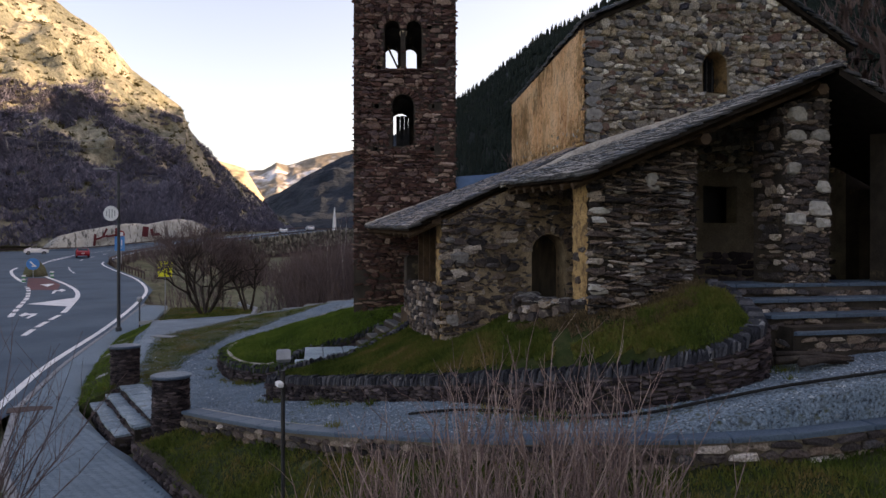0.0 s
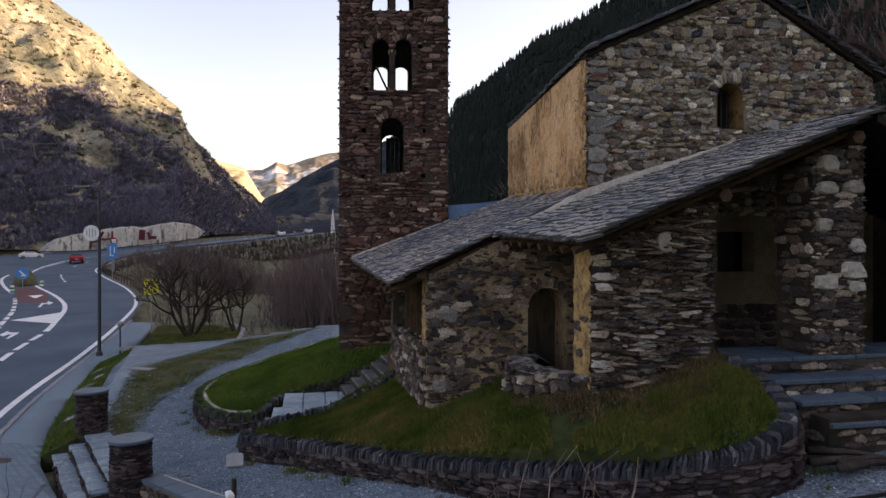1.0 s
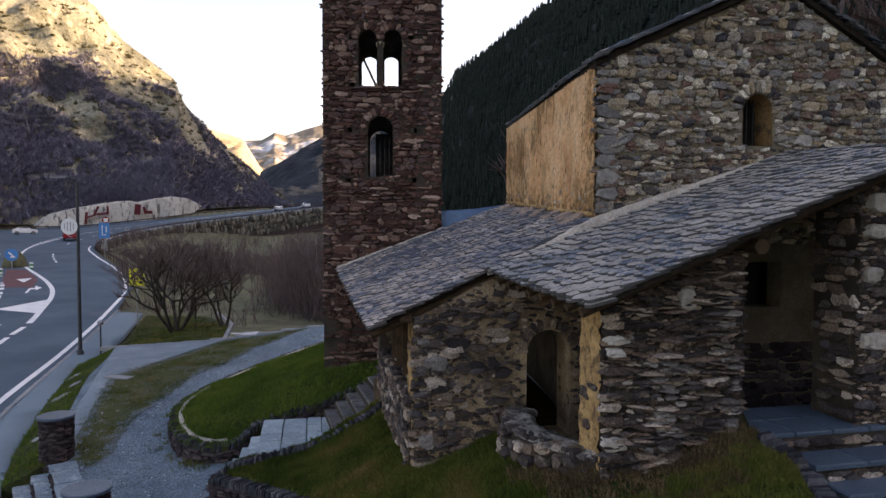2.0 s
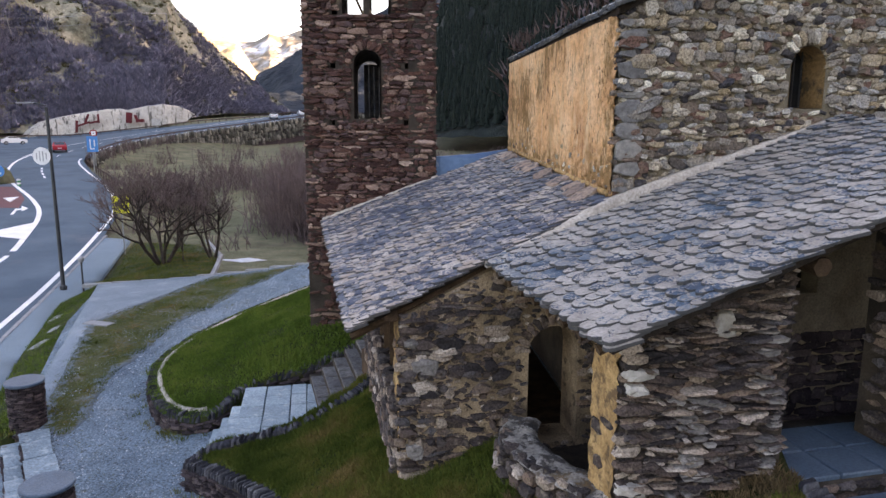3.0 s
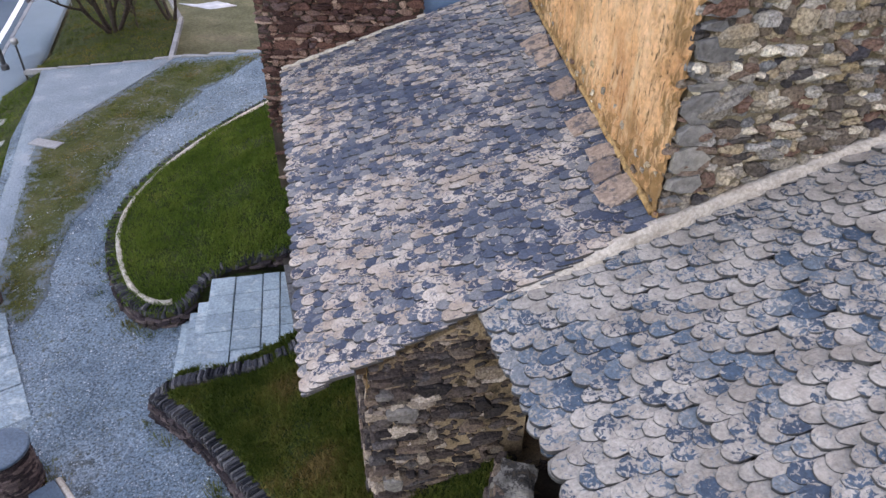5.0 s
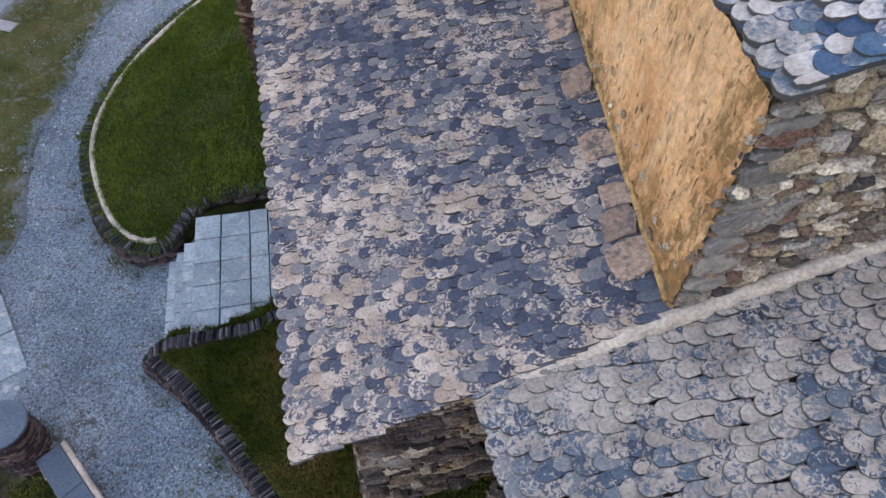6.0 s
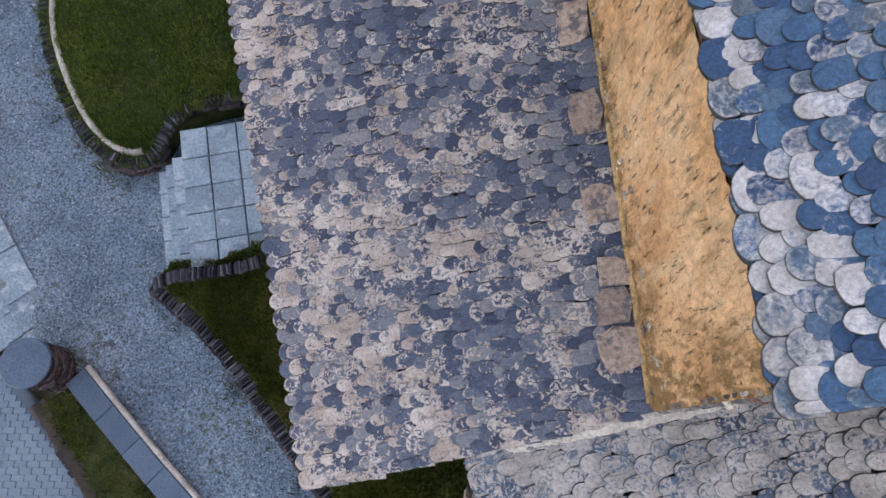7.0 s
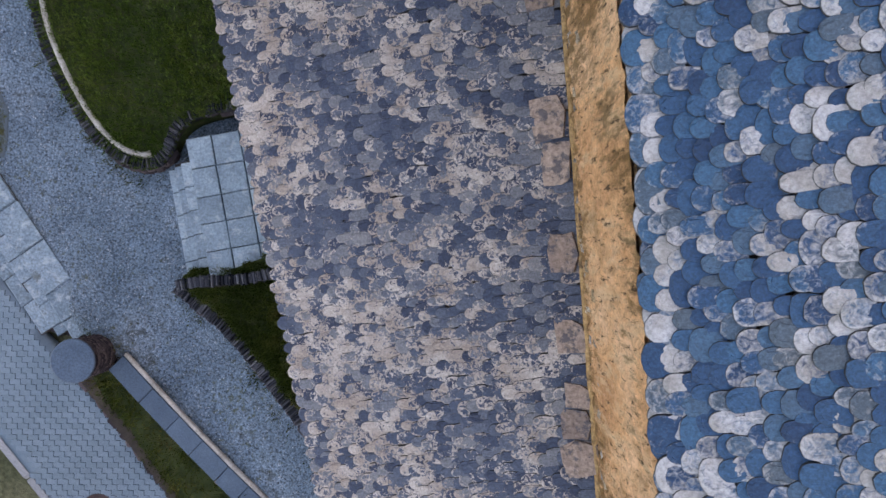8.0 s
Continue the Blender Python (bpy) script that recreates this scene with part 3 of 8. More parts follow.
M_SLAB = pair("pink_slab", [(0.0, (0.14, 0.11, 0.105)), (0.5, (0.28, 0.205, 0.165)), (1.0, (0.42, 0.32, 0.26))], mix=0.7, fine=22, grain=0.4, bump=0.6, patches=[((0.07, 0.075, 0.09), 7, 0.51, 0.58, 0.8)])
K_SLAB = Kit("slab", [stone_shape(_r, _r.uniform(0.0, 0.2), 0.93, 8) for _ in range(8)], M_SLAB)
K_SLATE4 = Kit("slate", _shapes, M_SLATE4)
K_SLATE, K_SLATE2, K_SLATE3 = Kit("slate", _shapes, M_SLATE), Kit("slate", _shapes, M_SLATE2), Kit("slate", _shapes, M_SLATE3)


def axes(o, u, w, s):
    """A matrix with x along u, y along w (out of the wall), z up, scaled by s."""
    u, w = Vector(u).normalized(), Vector(w).normalized()
    z = u.cross(w)
    return Matrix(((u.x * s[0], w.x * s[1], z.x * s[2], o[0]), (u.y * s[0], w.y * s[1], z.y * s[2], o[1]), (u.z * s[0], w.z * s[1], z.z * s[2], o[2]), (0, 0, 0, 1)))


def arch(u0, u1, v0, v1, n=9):
    """An opening with a round head."""
    r, c = (u1 - u0) / 2, (u0 + u1) / 2
    return [(u0, v0), (u1, v0)] + [(c + r * math.cos(math.pi * k / n), v1 - r + r * math.sin(math.pi * k / n)) for k in range(n + 1)]


class Face:
    """A wall's face: p0 to p1 in plan, its outside on the right of that way."""
    def __init__(self, p0, p1):
        self.p0 = Vector((p0[0], p0[1], 0))
        d = Vector((p1[0] - p0[0], p1[1] - p0[1], 0))
        self.len = d.length
        self.u = d.normalized()
        self.w = Vector((self.u.y, -self.u.x, 0))

    def at(self, u, v, out=0.0):
        return self.p0 + self.u * u + self.w * out + Vector((0, 0, v))


def wall_core(face, poly, holes, thick, material, name, parent, label=""):
    v, f = fill(poly, holes)
    n = len(v)
    verts = [face.at(p[0], p[1]) for p in v] + [face.at(p[0], p[1], -thick) for p in v]
    seen = {}
    for q in f:
        for i in range(len(q)):
            seen[(q[i], q[(i + 1) % len(q)])] = 1
    faces = [tuple(q) for q in f] + [tuple(i + n for i in q)[::-1] for q in f]
    faces += [(b, a, a + n, b + n) for a, b in seen if (b, a) not in seen]
    ob = under(new(name, mesh(name, verts, faces, material)), parent)
    return tagged(ob, label)


def courses(rng, face, poly, holes, kit, h, l, deep, margin=0.02, wobble=0.02, out=0.0, tilt=0.07):
    """Rough courses of stones over a wall's face, left out over its openings."""
    us, vs = [p[0] for p in poly], [p[1] for p in poly]
    out_places, v = [], min(vs)
    while v < max(vs):
        ch = rng.uniform(*h)
        u = min(us) + rng.uniform(-0.1, 0.0)
        ph = rng.uniform(0, 6)
        while u < max(us):
            k = rng.random()
            w = rng.uniform(*l) * (1.5 if k > 0.93 else 1)
            hh = ch * rng.uniform(0.7, 1.12) * (1.5 if k > 0.93 else 1)
            c = (u + w / 2, v + ch / 2 + wobble * math.sin(1.7 * u + ph))
            probes = [(c[0] + a * w * 0.42, c[1] + b * hh * 0.4) for a in (-1, 0, 1) for b in (-1, 1)]
            if all(inside(p, poly) for p in probes[2:4]) and all(inside(p, poly) for p in (probes[0], probes[4])) and not any(inside(p, q) for p in probes for q in holes):
                d = deep * rng.uniform(0.5, 1.5)
                a = rng.gauss(0, tilt)
                uu = face.u * math.cos(a) + Vector((0, 0, math.sin(a)))
                m = axes(face.at(c[0], c[1], out - 0.015), uu, face.w, (w * 1.08, d + 0.015, hh * 1.1))
                out_places.append((m, rng.randrange(len(kit.shapes))))
            u += w * 1.0 + 0.008
        v += ch * 0.97 + 0.006
    return out_places


def chinking(rng, face, poly, holes, kit, size, deep):
    """Small stones that fill the joints between the large ones."""
    us, vs = [p[0] for p in poly], [p[1] for p in poly]
    res, v = [], min(vs) + size[1] / 2
    while v < max(vs):
        u = min(us) + rng.uniform(0, size[0])
        while u < max(us):
            c = (u, v + rng.uniform(-0.3, 0.3) * size[1])
            if inside(c, poly) and not any(inside((c[0] + a * size[0] * 0.5, c[1]), q) for q in holes for a in (-1, 0, 1)):
                a = rng.gauss(0, 0.25)
                uu = face.u * math.cos(a) + Vector((0, 0, math.sin(a)))
                res.append((axes(face.at(c[0], c[1], -0.015), uu, face.w, (size[0] * rng.uniform(0.7, 1.5), deep * rng.uniform(0.35, 1.0) + 0.015, size[1] * rng.uniform(0.6, 1.2))), rng.randrange(len(kit.shapes))))
            u += size[0] * rng.uniform(0.9, 1.3)
        v += size[1]
    return res


def voussoirs(rng, face, u0, u1, v1, kit, deep, size=(0.1, 0.26), out=0.0):
    r, c = (u1 - u0) / 2, (u0 + u1) / 2
    n = max(7, int(math.pi * (r + size[1] / 2) / size[0]))
    res = []
    for k in range(n):
        a = math.pi * (k + 0.5) / n
        rr = r + size[1] * 0.52
        rad = face.u * math.cos(a) + Vector((0, 0, math.sin(a)))
        m = axes(face.at(c + rr * math.cos(a), v1 - r + rr * math.sin(a), out - 0.015), rad, face.w, (size[1] * rng.uniform(0.85, 1.1), deep * rng.uniform(0.9, 1.4), math.pi * rr / n * 0.97))
        res.append((m, rng.randrange(len(kit.shapes))))
    return res


def ring_poly(u0, u1, v1, grow):
    r, c = (u1 - u0) / 2 + grow, (u0 + u1) / 2
    return [(c - r, v1 - (u1 - u0) / 2 - 0.02), (c + r, v1 - (u1 - u0) / 2 - 0.02)] + [(c + r * math.cos(math.pi * k / 9), v1 - (u1 - u0) / 2 + r * math.sin(math.pi * k / 9)) for k in range(10)]


class Patch:
    """A roof slope: s from the eave to the top, t from its near to its far edge."""
    def __init__(self, e0, e1, t0, t1):
        self.e0, self.e1, self.t0, self.t1 = Vector(e0), Vector(e1), Vector(t0), Vector(t1)

    def at(self, s, t):
        return (self.e0 * (1 - t) + self.e1 * t) * (1 - s) + (self.t0 * (1 - t) + self.t1 * t) * s

    def basis(self, s, t):
        a = (self.at(s, min(1, t + 0.05)) - self.at(s, max(0, t - 0.05))).normalized()
        b = (self.at(min(1, s + 0.05), t) - self.at(max(0, s - 0.05), t))
        n = b.cross(a).normalized()
        n = n if n.z > 0 else -n
        b = n.cross(a).normalized()
        if b.z < 0:
            b = -b
        return a, b, n


def slates(rng, patch, kit, width, expose, thick=0.04, lift=0.0, stop=1.0, eave=1.25, first=-1, last=999):
    """Rows of round-ended slates from the eave upwards, each row set half a slate aside of the one below."""
    res = []
    up = ((patch.t0 - patch.e0).length + (patch.t1 - patch.e1).length) / 2
    rows = int(up / expose)
    mid = (width[0] + width[1]) / 2
    for r in range(first, min(rows, last) + 1):   # the first two rows lie at the eave, one under the other
        s = max(r, 0) / rows
        if s > stop:
            break
        ln = (patch.at(s, 1) - patch.at(s, 0)).length
        x = -mid * (0.5 if r % 2 else 0.0) - rng.uniform(0, 0.25) * mid
        while x < ln:
            w = rng.uniform(*width) * (eave if r < 1 else 1)
            if rng.random() > 0.94:
                w *= 1.35
            lo, hi = max(x, -0.02), min(x + w, ln + 0.02)
            if hi - lo > 0.05:
                t = (lo + hi) / 2 / ln
                a, b, n = patch.basis(s, min(max(t, 0), 1))
                p = patch.at(s, t) + b * (rng.uniform(-0.022, 0.022) - 0.03)
                ang = rng.gauss(0, 0.07)
                a2 = a * math.cos(ang) + b * math.sin(ang)
                b2 = b * math.cos(ang) - a * math.sin(ang)
                tl = 0.15 + rng.uniform(-0.02, 0.03)
                b3 = (b2 * math.cos(tl) - n * math.sin(tl)).normalized()
                n3 = a2.cross(b3)
                n3 = n3 if n3.z > 0 else -n3
                le = expose * rng.uniform(2.0, 2.35) * (1.12 if r < 1 else 1)
                if s + le / up > 1.02:
                    le = max(expose * 0.9, (1.02 - s) * up)
                p = p + n * (lift + (0.036 if r >= 0 else 0.0) + rng.uniform(0, 0.014))
                th = thick * rng.uniform(0.65, 1.35)
                ww = (hi - lo) * rng.uniform(1.0, 1.08)
                m = Matrix(((a2.x * ww, b3.x * le, n3.x * th, p.x), (a2.y * ww, b3.y * le, n3.y * th, p.y), (a2.z * ww, b3.z * le, n3.z * th, p.z), (0, 0, 0, 1)))
                res.append((m, rng.randrange(len(kit.shapes))))
            x += w * rng.uniform(0.94, 1.02)
    return res


def deck(name, patch, thick, material, parent, over=0.0, label=""):
    """The boarded slab under the slates."""
    n, vt, vb = 6, [], []
    for i in range(n + 1):
        for j in range(n + 1):
            p = patch.at(0.012 + 0.98 * i / n, 0.012 + 0.976 * j / n)
            vt.append(p)
            vb.append(p - Vector((0, 0, thick)))
    q = lambda i, j: i * (n + 1) + j
    k = len(vt)
    f = [(q(i, j), q(i + 1, j), q(i + 1, j + 1), q(i, j + 1)) for i in range(n) for j in range(n)]
    f += [tuple(x + k for x in reversed(g)) for g in f]
    rim = [q(0, j) for j in range(n)] + [q(i, n) for i in range(n)] + [q(n, j) for j in range(n, 0, -1)] + [q(i, 0) for i in range(n, 0, -1)]
    f += [(rim[i], rim[(i + 1) % len(rim)], rim[(i + 1) % len(rim)] + k, rim[i] + k) for i in range(len(rim))]
    ob = under(new(name, mesh(name, vt + vb, f, material)), parent)
    return tagged(ob, label)


# ---- the lie of the land ----
def road_z(y, x=0.0):
    """The road's height along y; the far bend on the left lies lower."""
    drop = min(1.0, max(0.0, (-58 - x) / 22)) * float(np.interp(y, [105, 140, 160, 260], [0, 1.9, 2.2, 2.2]))
    return -drop + float(np.interp(y, [-60, 5, 15, 30, 50, 78, 100, 130, 160, 200], [-0.6, 0.0, 0.0, 0.3, 0.8, 1.6, 2.3, 4.1, 6.2, 9.6]))


terrace_z = spline_surface([(-5.4, 16.9, 0.66), (-3.75, 14.3, 0.8), (-5, 13.7, 0.72), (-2.7, 11.5, 1.02), (0.3, 9.9, 1.72), (1.4, 8.4, 1.65), (4.05, 8.2, 2.4), (6, 8.6, 2.6), (9, 9, 2.75),
                            (-9.8, 23.5, 1.0), (-11.9, 28.4, 1.0), (-8.3, 29.5, 1.2), (-4.2, 27.9, 1.87), (-7.5, 20, 0.8), (-8.5, 18.5, 0.62), (-6.5, 25, 1.15), (3, 30, 2.1), (13, 14, 3.0)], 0.3)
RIGHT_EDGE = [(-10.4, 16.6), (-12.6, 22.8), (-15.0, 31.4), (-18.1, 41.4), (-22.2, 52.7), (-28.6, 65.0), (-38.0, 80.0), (-45.5, 93.0), (-50.0, 106.0), (-52.0, 118.0), (-52.0, 132.0), (-48.0, 150.0), (-40.0, 175.0), (-27.0, 208.0), (0.0, 262.0), (40.0, 330.0)]


def base_z(x, y):
    """The ground below everything: road level on its left, the church's terrace on the right, the valley beyond."""
    edge = float(np.interp(y, [-30, 2, 5.3, 10.6, 13, 16.5, 23, 28.5, 33, 60, 90], [16, 0.2, 0.6, -4.1, -5.9, -8.3, -10.4, -12.3, -13.5, -24, -44]))
    k = min(1.0, max(0.0, (x - edge) / 1.5))
    up = terrace_z(min(x, 13), min(max(y, 7.0), 30)) if y < 31 else 1.0
    if y < 9:
        up = min(up, 0.1 + 0.14 * max(0, x - edge))
    if y > 29:
        d = y - 29
        up = (1 - min(1, d / 3)) * terrace_z(min(max(x, -12), 5), 29) + min(1, d / 3) * (0.6 - 1.4 * math.sin(min(1, d / 55) * math.pi))
        up += 0.02 * max(0, y - 84)
    if x > 9:
        up += 0.28 * (x - 9) * min(1, (x - 9) / 20)
    return (1 - k) * road_z(y, x) + k * up - 0.3


def frange(a, b, n):
    return [a + (b - a) * i / n for i in range(n + 1)]


gx = sorted(set(frange(-30, 25, 55) + frange(-320, -30, 24) + frange(25, 320, 24)))
gy = sorted(set(frange(-20, 45, 65) + frange(-200, -20, 12) + frange(45, 150, 35) + frange(150, 420, 18)))
gv = [(x, y, base_z(x, y) if abs(x) < 150 else base_z(150 if x > 0 else -150, y)) for y in gy for x in gx]
w_ = len(gx)
gf = [(j * w_ + i, j * w_ + i + 1, (j + 1) * w_ + i + 1, (j + 1) * w_ + i) for j in range(len(gy) - 1) for i in range(w_ - 1)]
tagged(new("ground", mesh("ground", gv, gf, M_MEADOW, True)), "dull green and straw winter meadow on the valley floor", "ground", kind="structure")


def ridge(name, label, sky_line, near, far, foot, material, rough=6.0, rough_scale=0.03, rows=40, cols=120, bulge=1.0, behind=0.5, kind="structure", trees=0.0):
    """A mountain side round the valley. sky_line: (turn from +y to the right, rise of the crest), in degrees; near, far: how far its foot and its crest are, foot: its foot's height, by turn."""
    ts = [a for a, _ in sky_line]
    verts = []
    for j in range(rows + 9):
        for i in range(cols + 1):
            a = ts[0] + (ts[-1] - ts[0]) * i / cols
            rise = np.interp(a, ts, [b for _, b in sky_line])
            d0, d1 = (np.interp(a, *near) if isinstance(near, tuple) else near), (np.interp(a, *far) if isinstance(far, tuple) else far)
            z0 = np.interp(a, *foot) if isinstance(foot, tuple) else foot
            top = 4 + d1 * math.tan(radians(rise)) * math.cos(radians(max(min(-a, 45), 0)))
            q = min(j / rows, 1.0)
            d = d0 + (d1 - d0) * q
            z = z0 + (top - z0) * (q ** bulge)
            if j > rows:
                e = (j - rows) / 8
                d, z = d1 + e * (d1 - d0) * behind, top - e * e * (top - z0)
            x, y = d * math.sin(radians(a)), d * math.cos(radians(a))
            n = noise.fractal((x * rough_scale, y * rough_scale, z * rough_scale), 0.9, 2.1, 6)
            ease = min(1, q * 4) * (1 - 0.75 * max(0, q - 0.8) / 0.2)
            dd = 1 + n * rough * ease / max(d, 1)
            verts.append((x * dd, y * dd, z + 0.6 * rough * ease * noise.fractal((x * rough_scale * 2 + 9, y * rough_scale * 2, 5.0), 0.9, 2.1, 5) + trees * abs(noise.noise((i * 7.7, j * 3.3, 1.0)))))
    w = cols + 1
    f = [(j * w + i, j * w + i + 1, (j + 1) * w + i + 1, (j + 1) * w + i) for j in range(rows + 8) for i in range(cols)]
    ob = new(name, mesh(name, verts, f, material, True))
    tagged(ob, label, "mountain", kind=kind)
    return verts, w


HILL = ridge("hillside", "dry scrubby rocky mountainside, its top in low sun", [(-75, 30), (-45, 27), (-30, 20.5), (-26.2, 17.1), (-24.3, 14.6), (-20.8, 11.6), (-20.0, 9.4), (-17.6, 6.7), (-15.5, 4.6), (-13.2, 2.4), (-12.0, 1.0)],
             ([-75, -32, -30, -21, -17, -12], [150, 184, 186, 186, 250, 330]), ([-75, -30, -21, -17, -12], [320, 290, 285, 320, 380]), ([-75, -30, -20, -17, -12], [5, 4.6, 8, 10, 12]), M_HILL, rough=7, rough_scale=0.045, rows=70, cols=200, bulge=0.9)
# crest beyond 40 degrees is out of view, raised to shade the valley
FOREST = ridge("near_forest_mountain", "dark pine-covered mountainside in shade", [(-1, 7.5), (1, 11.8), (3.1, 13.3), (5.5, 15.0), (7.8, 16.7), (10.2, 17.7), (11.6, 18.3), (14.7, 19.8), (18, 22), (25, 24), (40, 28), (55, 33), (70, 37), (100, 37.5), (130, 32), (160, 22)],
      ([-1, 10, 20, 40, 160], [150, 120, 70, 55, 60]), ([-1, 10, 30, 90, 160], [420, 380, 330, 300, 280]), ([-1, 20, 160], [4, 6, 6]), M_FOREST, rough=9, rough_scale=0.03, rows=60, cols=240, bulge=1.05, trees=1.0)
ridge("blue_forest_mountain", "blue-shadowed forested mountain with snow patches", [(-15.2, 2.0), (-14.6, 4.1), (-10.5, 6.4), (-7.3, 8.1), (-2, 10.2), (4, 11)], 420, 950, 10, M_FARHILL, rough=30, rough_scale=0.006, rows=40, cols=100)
ridge("sunlit_far_mountain", "bare far hillside in warm sunlight", [(-22, 8), (-18.1, 7.4), (-16, 6.6), (-14.8, 4.5), (-13, 2)], 900, 1700, 20, M_SUNHILL, rough=50, rough_scale=0.004, rows=30, cols=60)
ridge("snowy_mountain", "snow-streaked far mountain range", [(-20, 6), (-14.6, 6.6), (-13.6, 7.2), (-12.7, 6.9), (-10, 7.7), (-7.3, 8.3), (0, 8.5)], 2000, 3400, 60, M_SNOWHILL, rough=60, rough_scale=0.0025, rows=90, cols=220)

# ---- road, pavement and terraces ----
left_edge = [(-70, 16), (-75, 60), (-100, 100), (-112, 125), (-92, 152), (-62, 163), (-50, 180), (-36, 214), (-9, 268), (31, 336)]
road_poly = RIGHT_EDGE + left_edge[::-1] + [(-40, 5), (-30, -40), (-8, -40), (-8.6, 5), (-9.8, 13)]
ROAD = tagged(sheet("road", road_poly, lambda x, y: road_z(y, x), M_ASPHALT, 3.0), "worn grey asphalt road bending round the valley", "road", kind="structure")

pave_poly = [(-17.9, 41), (-14.8, 31), (-12.4, 22.8), (-10.2, 16.6), (-8.6, 13.6), (-7.46, 11.81), (-6.49, 10.56), (-4.5, 8), (-2.5, 5.6), (0, 2.5), (3, -1), (8, -6),
             (11, -6), (6, -1), (3.2, 2.5), (0.6, 5.0), (-2, 7.9), (-4.11, 10.63), (-5.87, 12.93), (-6.6, 13.7), (-7.6, 15.0), (-8.8, 16.6), (-9.75, 18.8), (-11.15, 22.5), (-12.85, 27.5), (-13.5, 31.5), (-16.2, 40.5)]
PAVE = tagged(sheet("pavement", pave_poly, lambda x, y: road_z(y) + 0.1, M_PAVE[1], 1.0, skirt=0.2), "grey block-paved footpath beside the road", "pavement", kind="structure")

terrace_poly = [(-8.7, 18.4), (-7.9, 16.9), (-6.35, 14.9), (-5.6, 13.8), (-4.9, 13.36), (-2.72, 11.16), (-0.48, 9.38), (1.5, 8.12), (2.64, 7.68), (3.75, 7.58), (4.86, 7.73), (8, 8.38), (14, 9.7), (14, 14), (8, 20), (3, 29.5), (-4.2, 28.2), (-8.0, 29.2), (-11.9, 28.6), (-10.6, 23.8)]
TERR = tagged(sheet("gravel_terrace", terrace_poly, terrace_z, M_GRAVEL, 0.4, rough=0.03, skirt=0.5), "grey gravel forecourt and path round the church", "gravel", kind="structure")

lawn_edge = [(-0.9, 18.3, 2.35), (-1.3, 18.05, 2.15), (-2.1, 17.75, 1.85), (-3.0, 17.62, 1.6), (-3.55, 17.4, 1.42), (-3.85, 16.95, 1.2), (-4.25, 16.72, 1.12), (-4.9, 16.95, 1.1), (-5.55, 17.7, 1.1), (-6.2, 19.1, 1.12), (-6.35, 20.4, 1.15), (-6.05, 22, 1.22), (-5.2, 23.6, 1.4), (-3.8, 24.9, 1.75), (-2.4, 25.5, 2.0), (0.5, 25.8, 2.2)]
lawn_line = smooth_line(lawn_edge, 5)
lawn_z = spline_surface(lawn_edge + [(-2.5, 19.3, 2.2), (-2.5, 22, 2.15), (-4.5, 20, 1.55), (-1, 20, 2.4), (1, 22, 2.5)], 0.05)
lawn_poly = [(p.x, p.y) for p in lawn_line] + [(1.0, 19.5)]
tagged(sheet("lawn_terrace", lawn_poly, lawn_z, M_GRASS, 0.35, rough=0.03, lift=-0.02, skirt=0.6), "short green lawn on a raised bed beside the tower", "lawn", kind="structure")

front_edge = [(-3.75, 14.6, 1.25), (-2.7, 13.75, 1.4), (-1.7, 12.6, 1.62), (-0.7, 11.4, 1.85), (0.4, 10.15, 2.12), (1.4, 9.3, 2.32), (2.4, 8.75, 2.5), (3.3, 8.45, 2.75), (3.85, 8.5, 2.95), (4.15, 8.85, 3.1), (4.15, 9.4, 3.32), (3.95, 9.9, 3.52)]
front_line = smooth_line(front_edge, 5)
front_z = spline_surface(front_edge + [(-3.3, 14.9, 1.4), (-1.9, 15.0, 1.75), (-0.3, 12.1, 2.2), (-0.6, 14.5, 2.2), (1.2, 11.6, 2.75), (2.0, 9.9, 3.02), (2.72, 10.05, 3.14), (3.26, 10.15, 3.36), (3.6, 10.22, 3.48), (3.3, 9.7, 3.28), (2.6, 9.3, 2.9)], 0.05)
def inset(line, by):
    """A line moved to the left of its way."""
    return [(p.x - by * d.y, p.y + by * d.x) for p, d in ((p, (line[min(i + 1, len(line) - 1)] - line[max(i - 1, 0)]).to_2d().normalized()) for i, p in enumerate(line))]


front_poly = inset(front_line, 0.2) + [(3.9, 10.6), (2.3, 10.5), (1.95, 10.3), (1.6, 10.75), (1.42, 11.25), (1.42, 11.8), (1.3, 12.5), (0.3, 12.7), (-0.5, 16.2), (-1.75, 15.3), (-2.6, 15.0), (-3.4, 14.95)]
tagged(sheet("front_lawn", front_poly, front_z, M_GRASS, 0.3, rough=0.05, skirt=0.5), "rough green grass bank below the porch walls", "grass bank", kind="structure")

# the low wall along the terrace: inner line, and the bank below it
cope_line = smooth_line([(-4.98, 13.18, 0.9), (-3.9, 12.1, 1.02), (-2.7, 10.98, 1.16), (-1.6, 10.05, 1.32), (-0.6, 9.2, 1.5), (0.4, 8.5, 1.65), (1.4, 7.95, 1.8), (2.6, 7.5, 1.93), (3.75, 7.38, 2.02), (4.9, 7.55, 2.1), (6.4, 7.85, 2.17), (8.2, 8.3, 2.25)], 4)
bank_in = [(p.x, p.y, p.z - 0.3) for p in cope_line]
bank_out = [(-5.75, 12.85, 0.3), (-4.05, 10.65, 0.3), (-2, 8.0, 0.3), (0.6, 5.1, 0.32), (3.2, 2.6, 0.4), (9, 1.0, 0.6)]
bank_z = spline_surface([p for p in bank_in[::3]] + bank_out + [(0, 6.6, 1.05), (4, 6.2, 1.6), (-3.5, 11.0, 0.72)], 0.3)
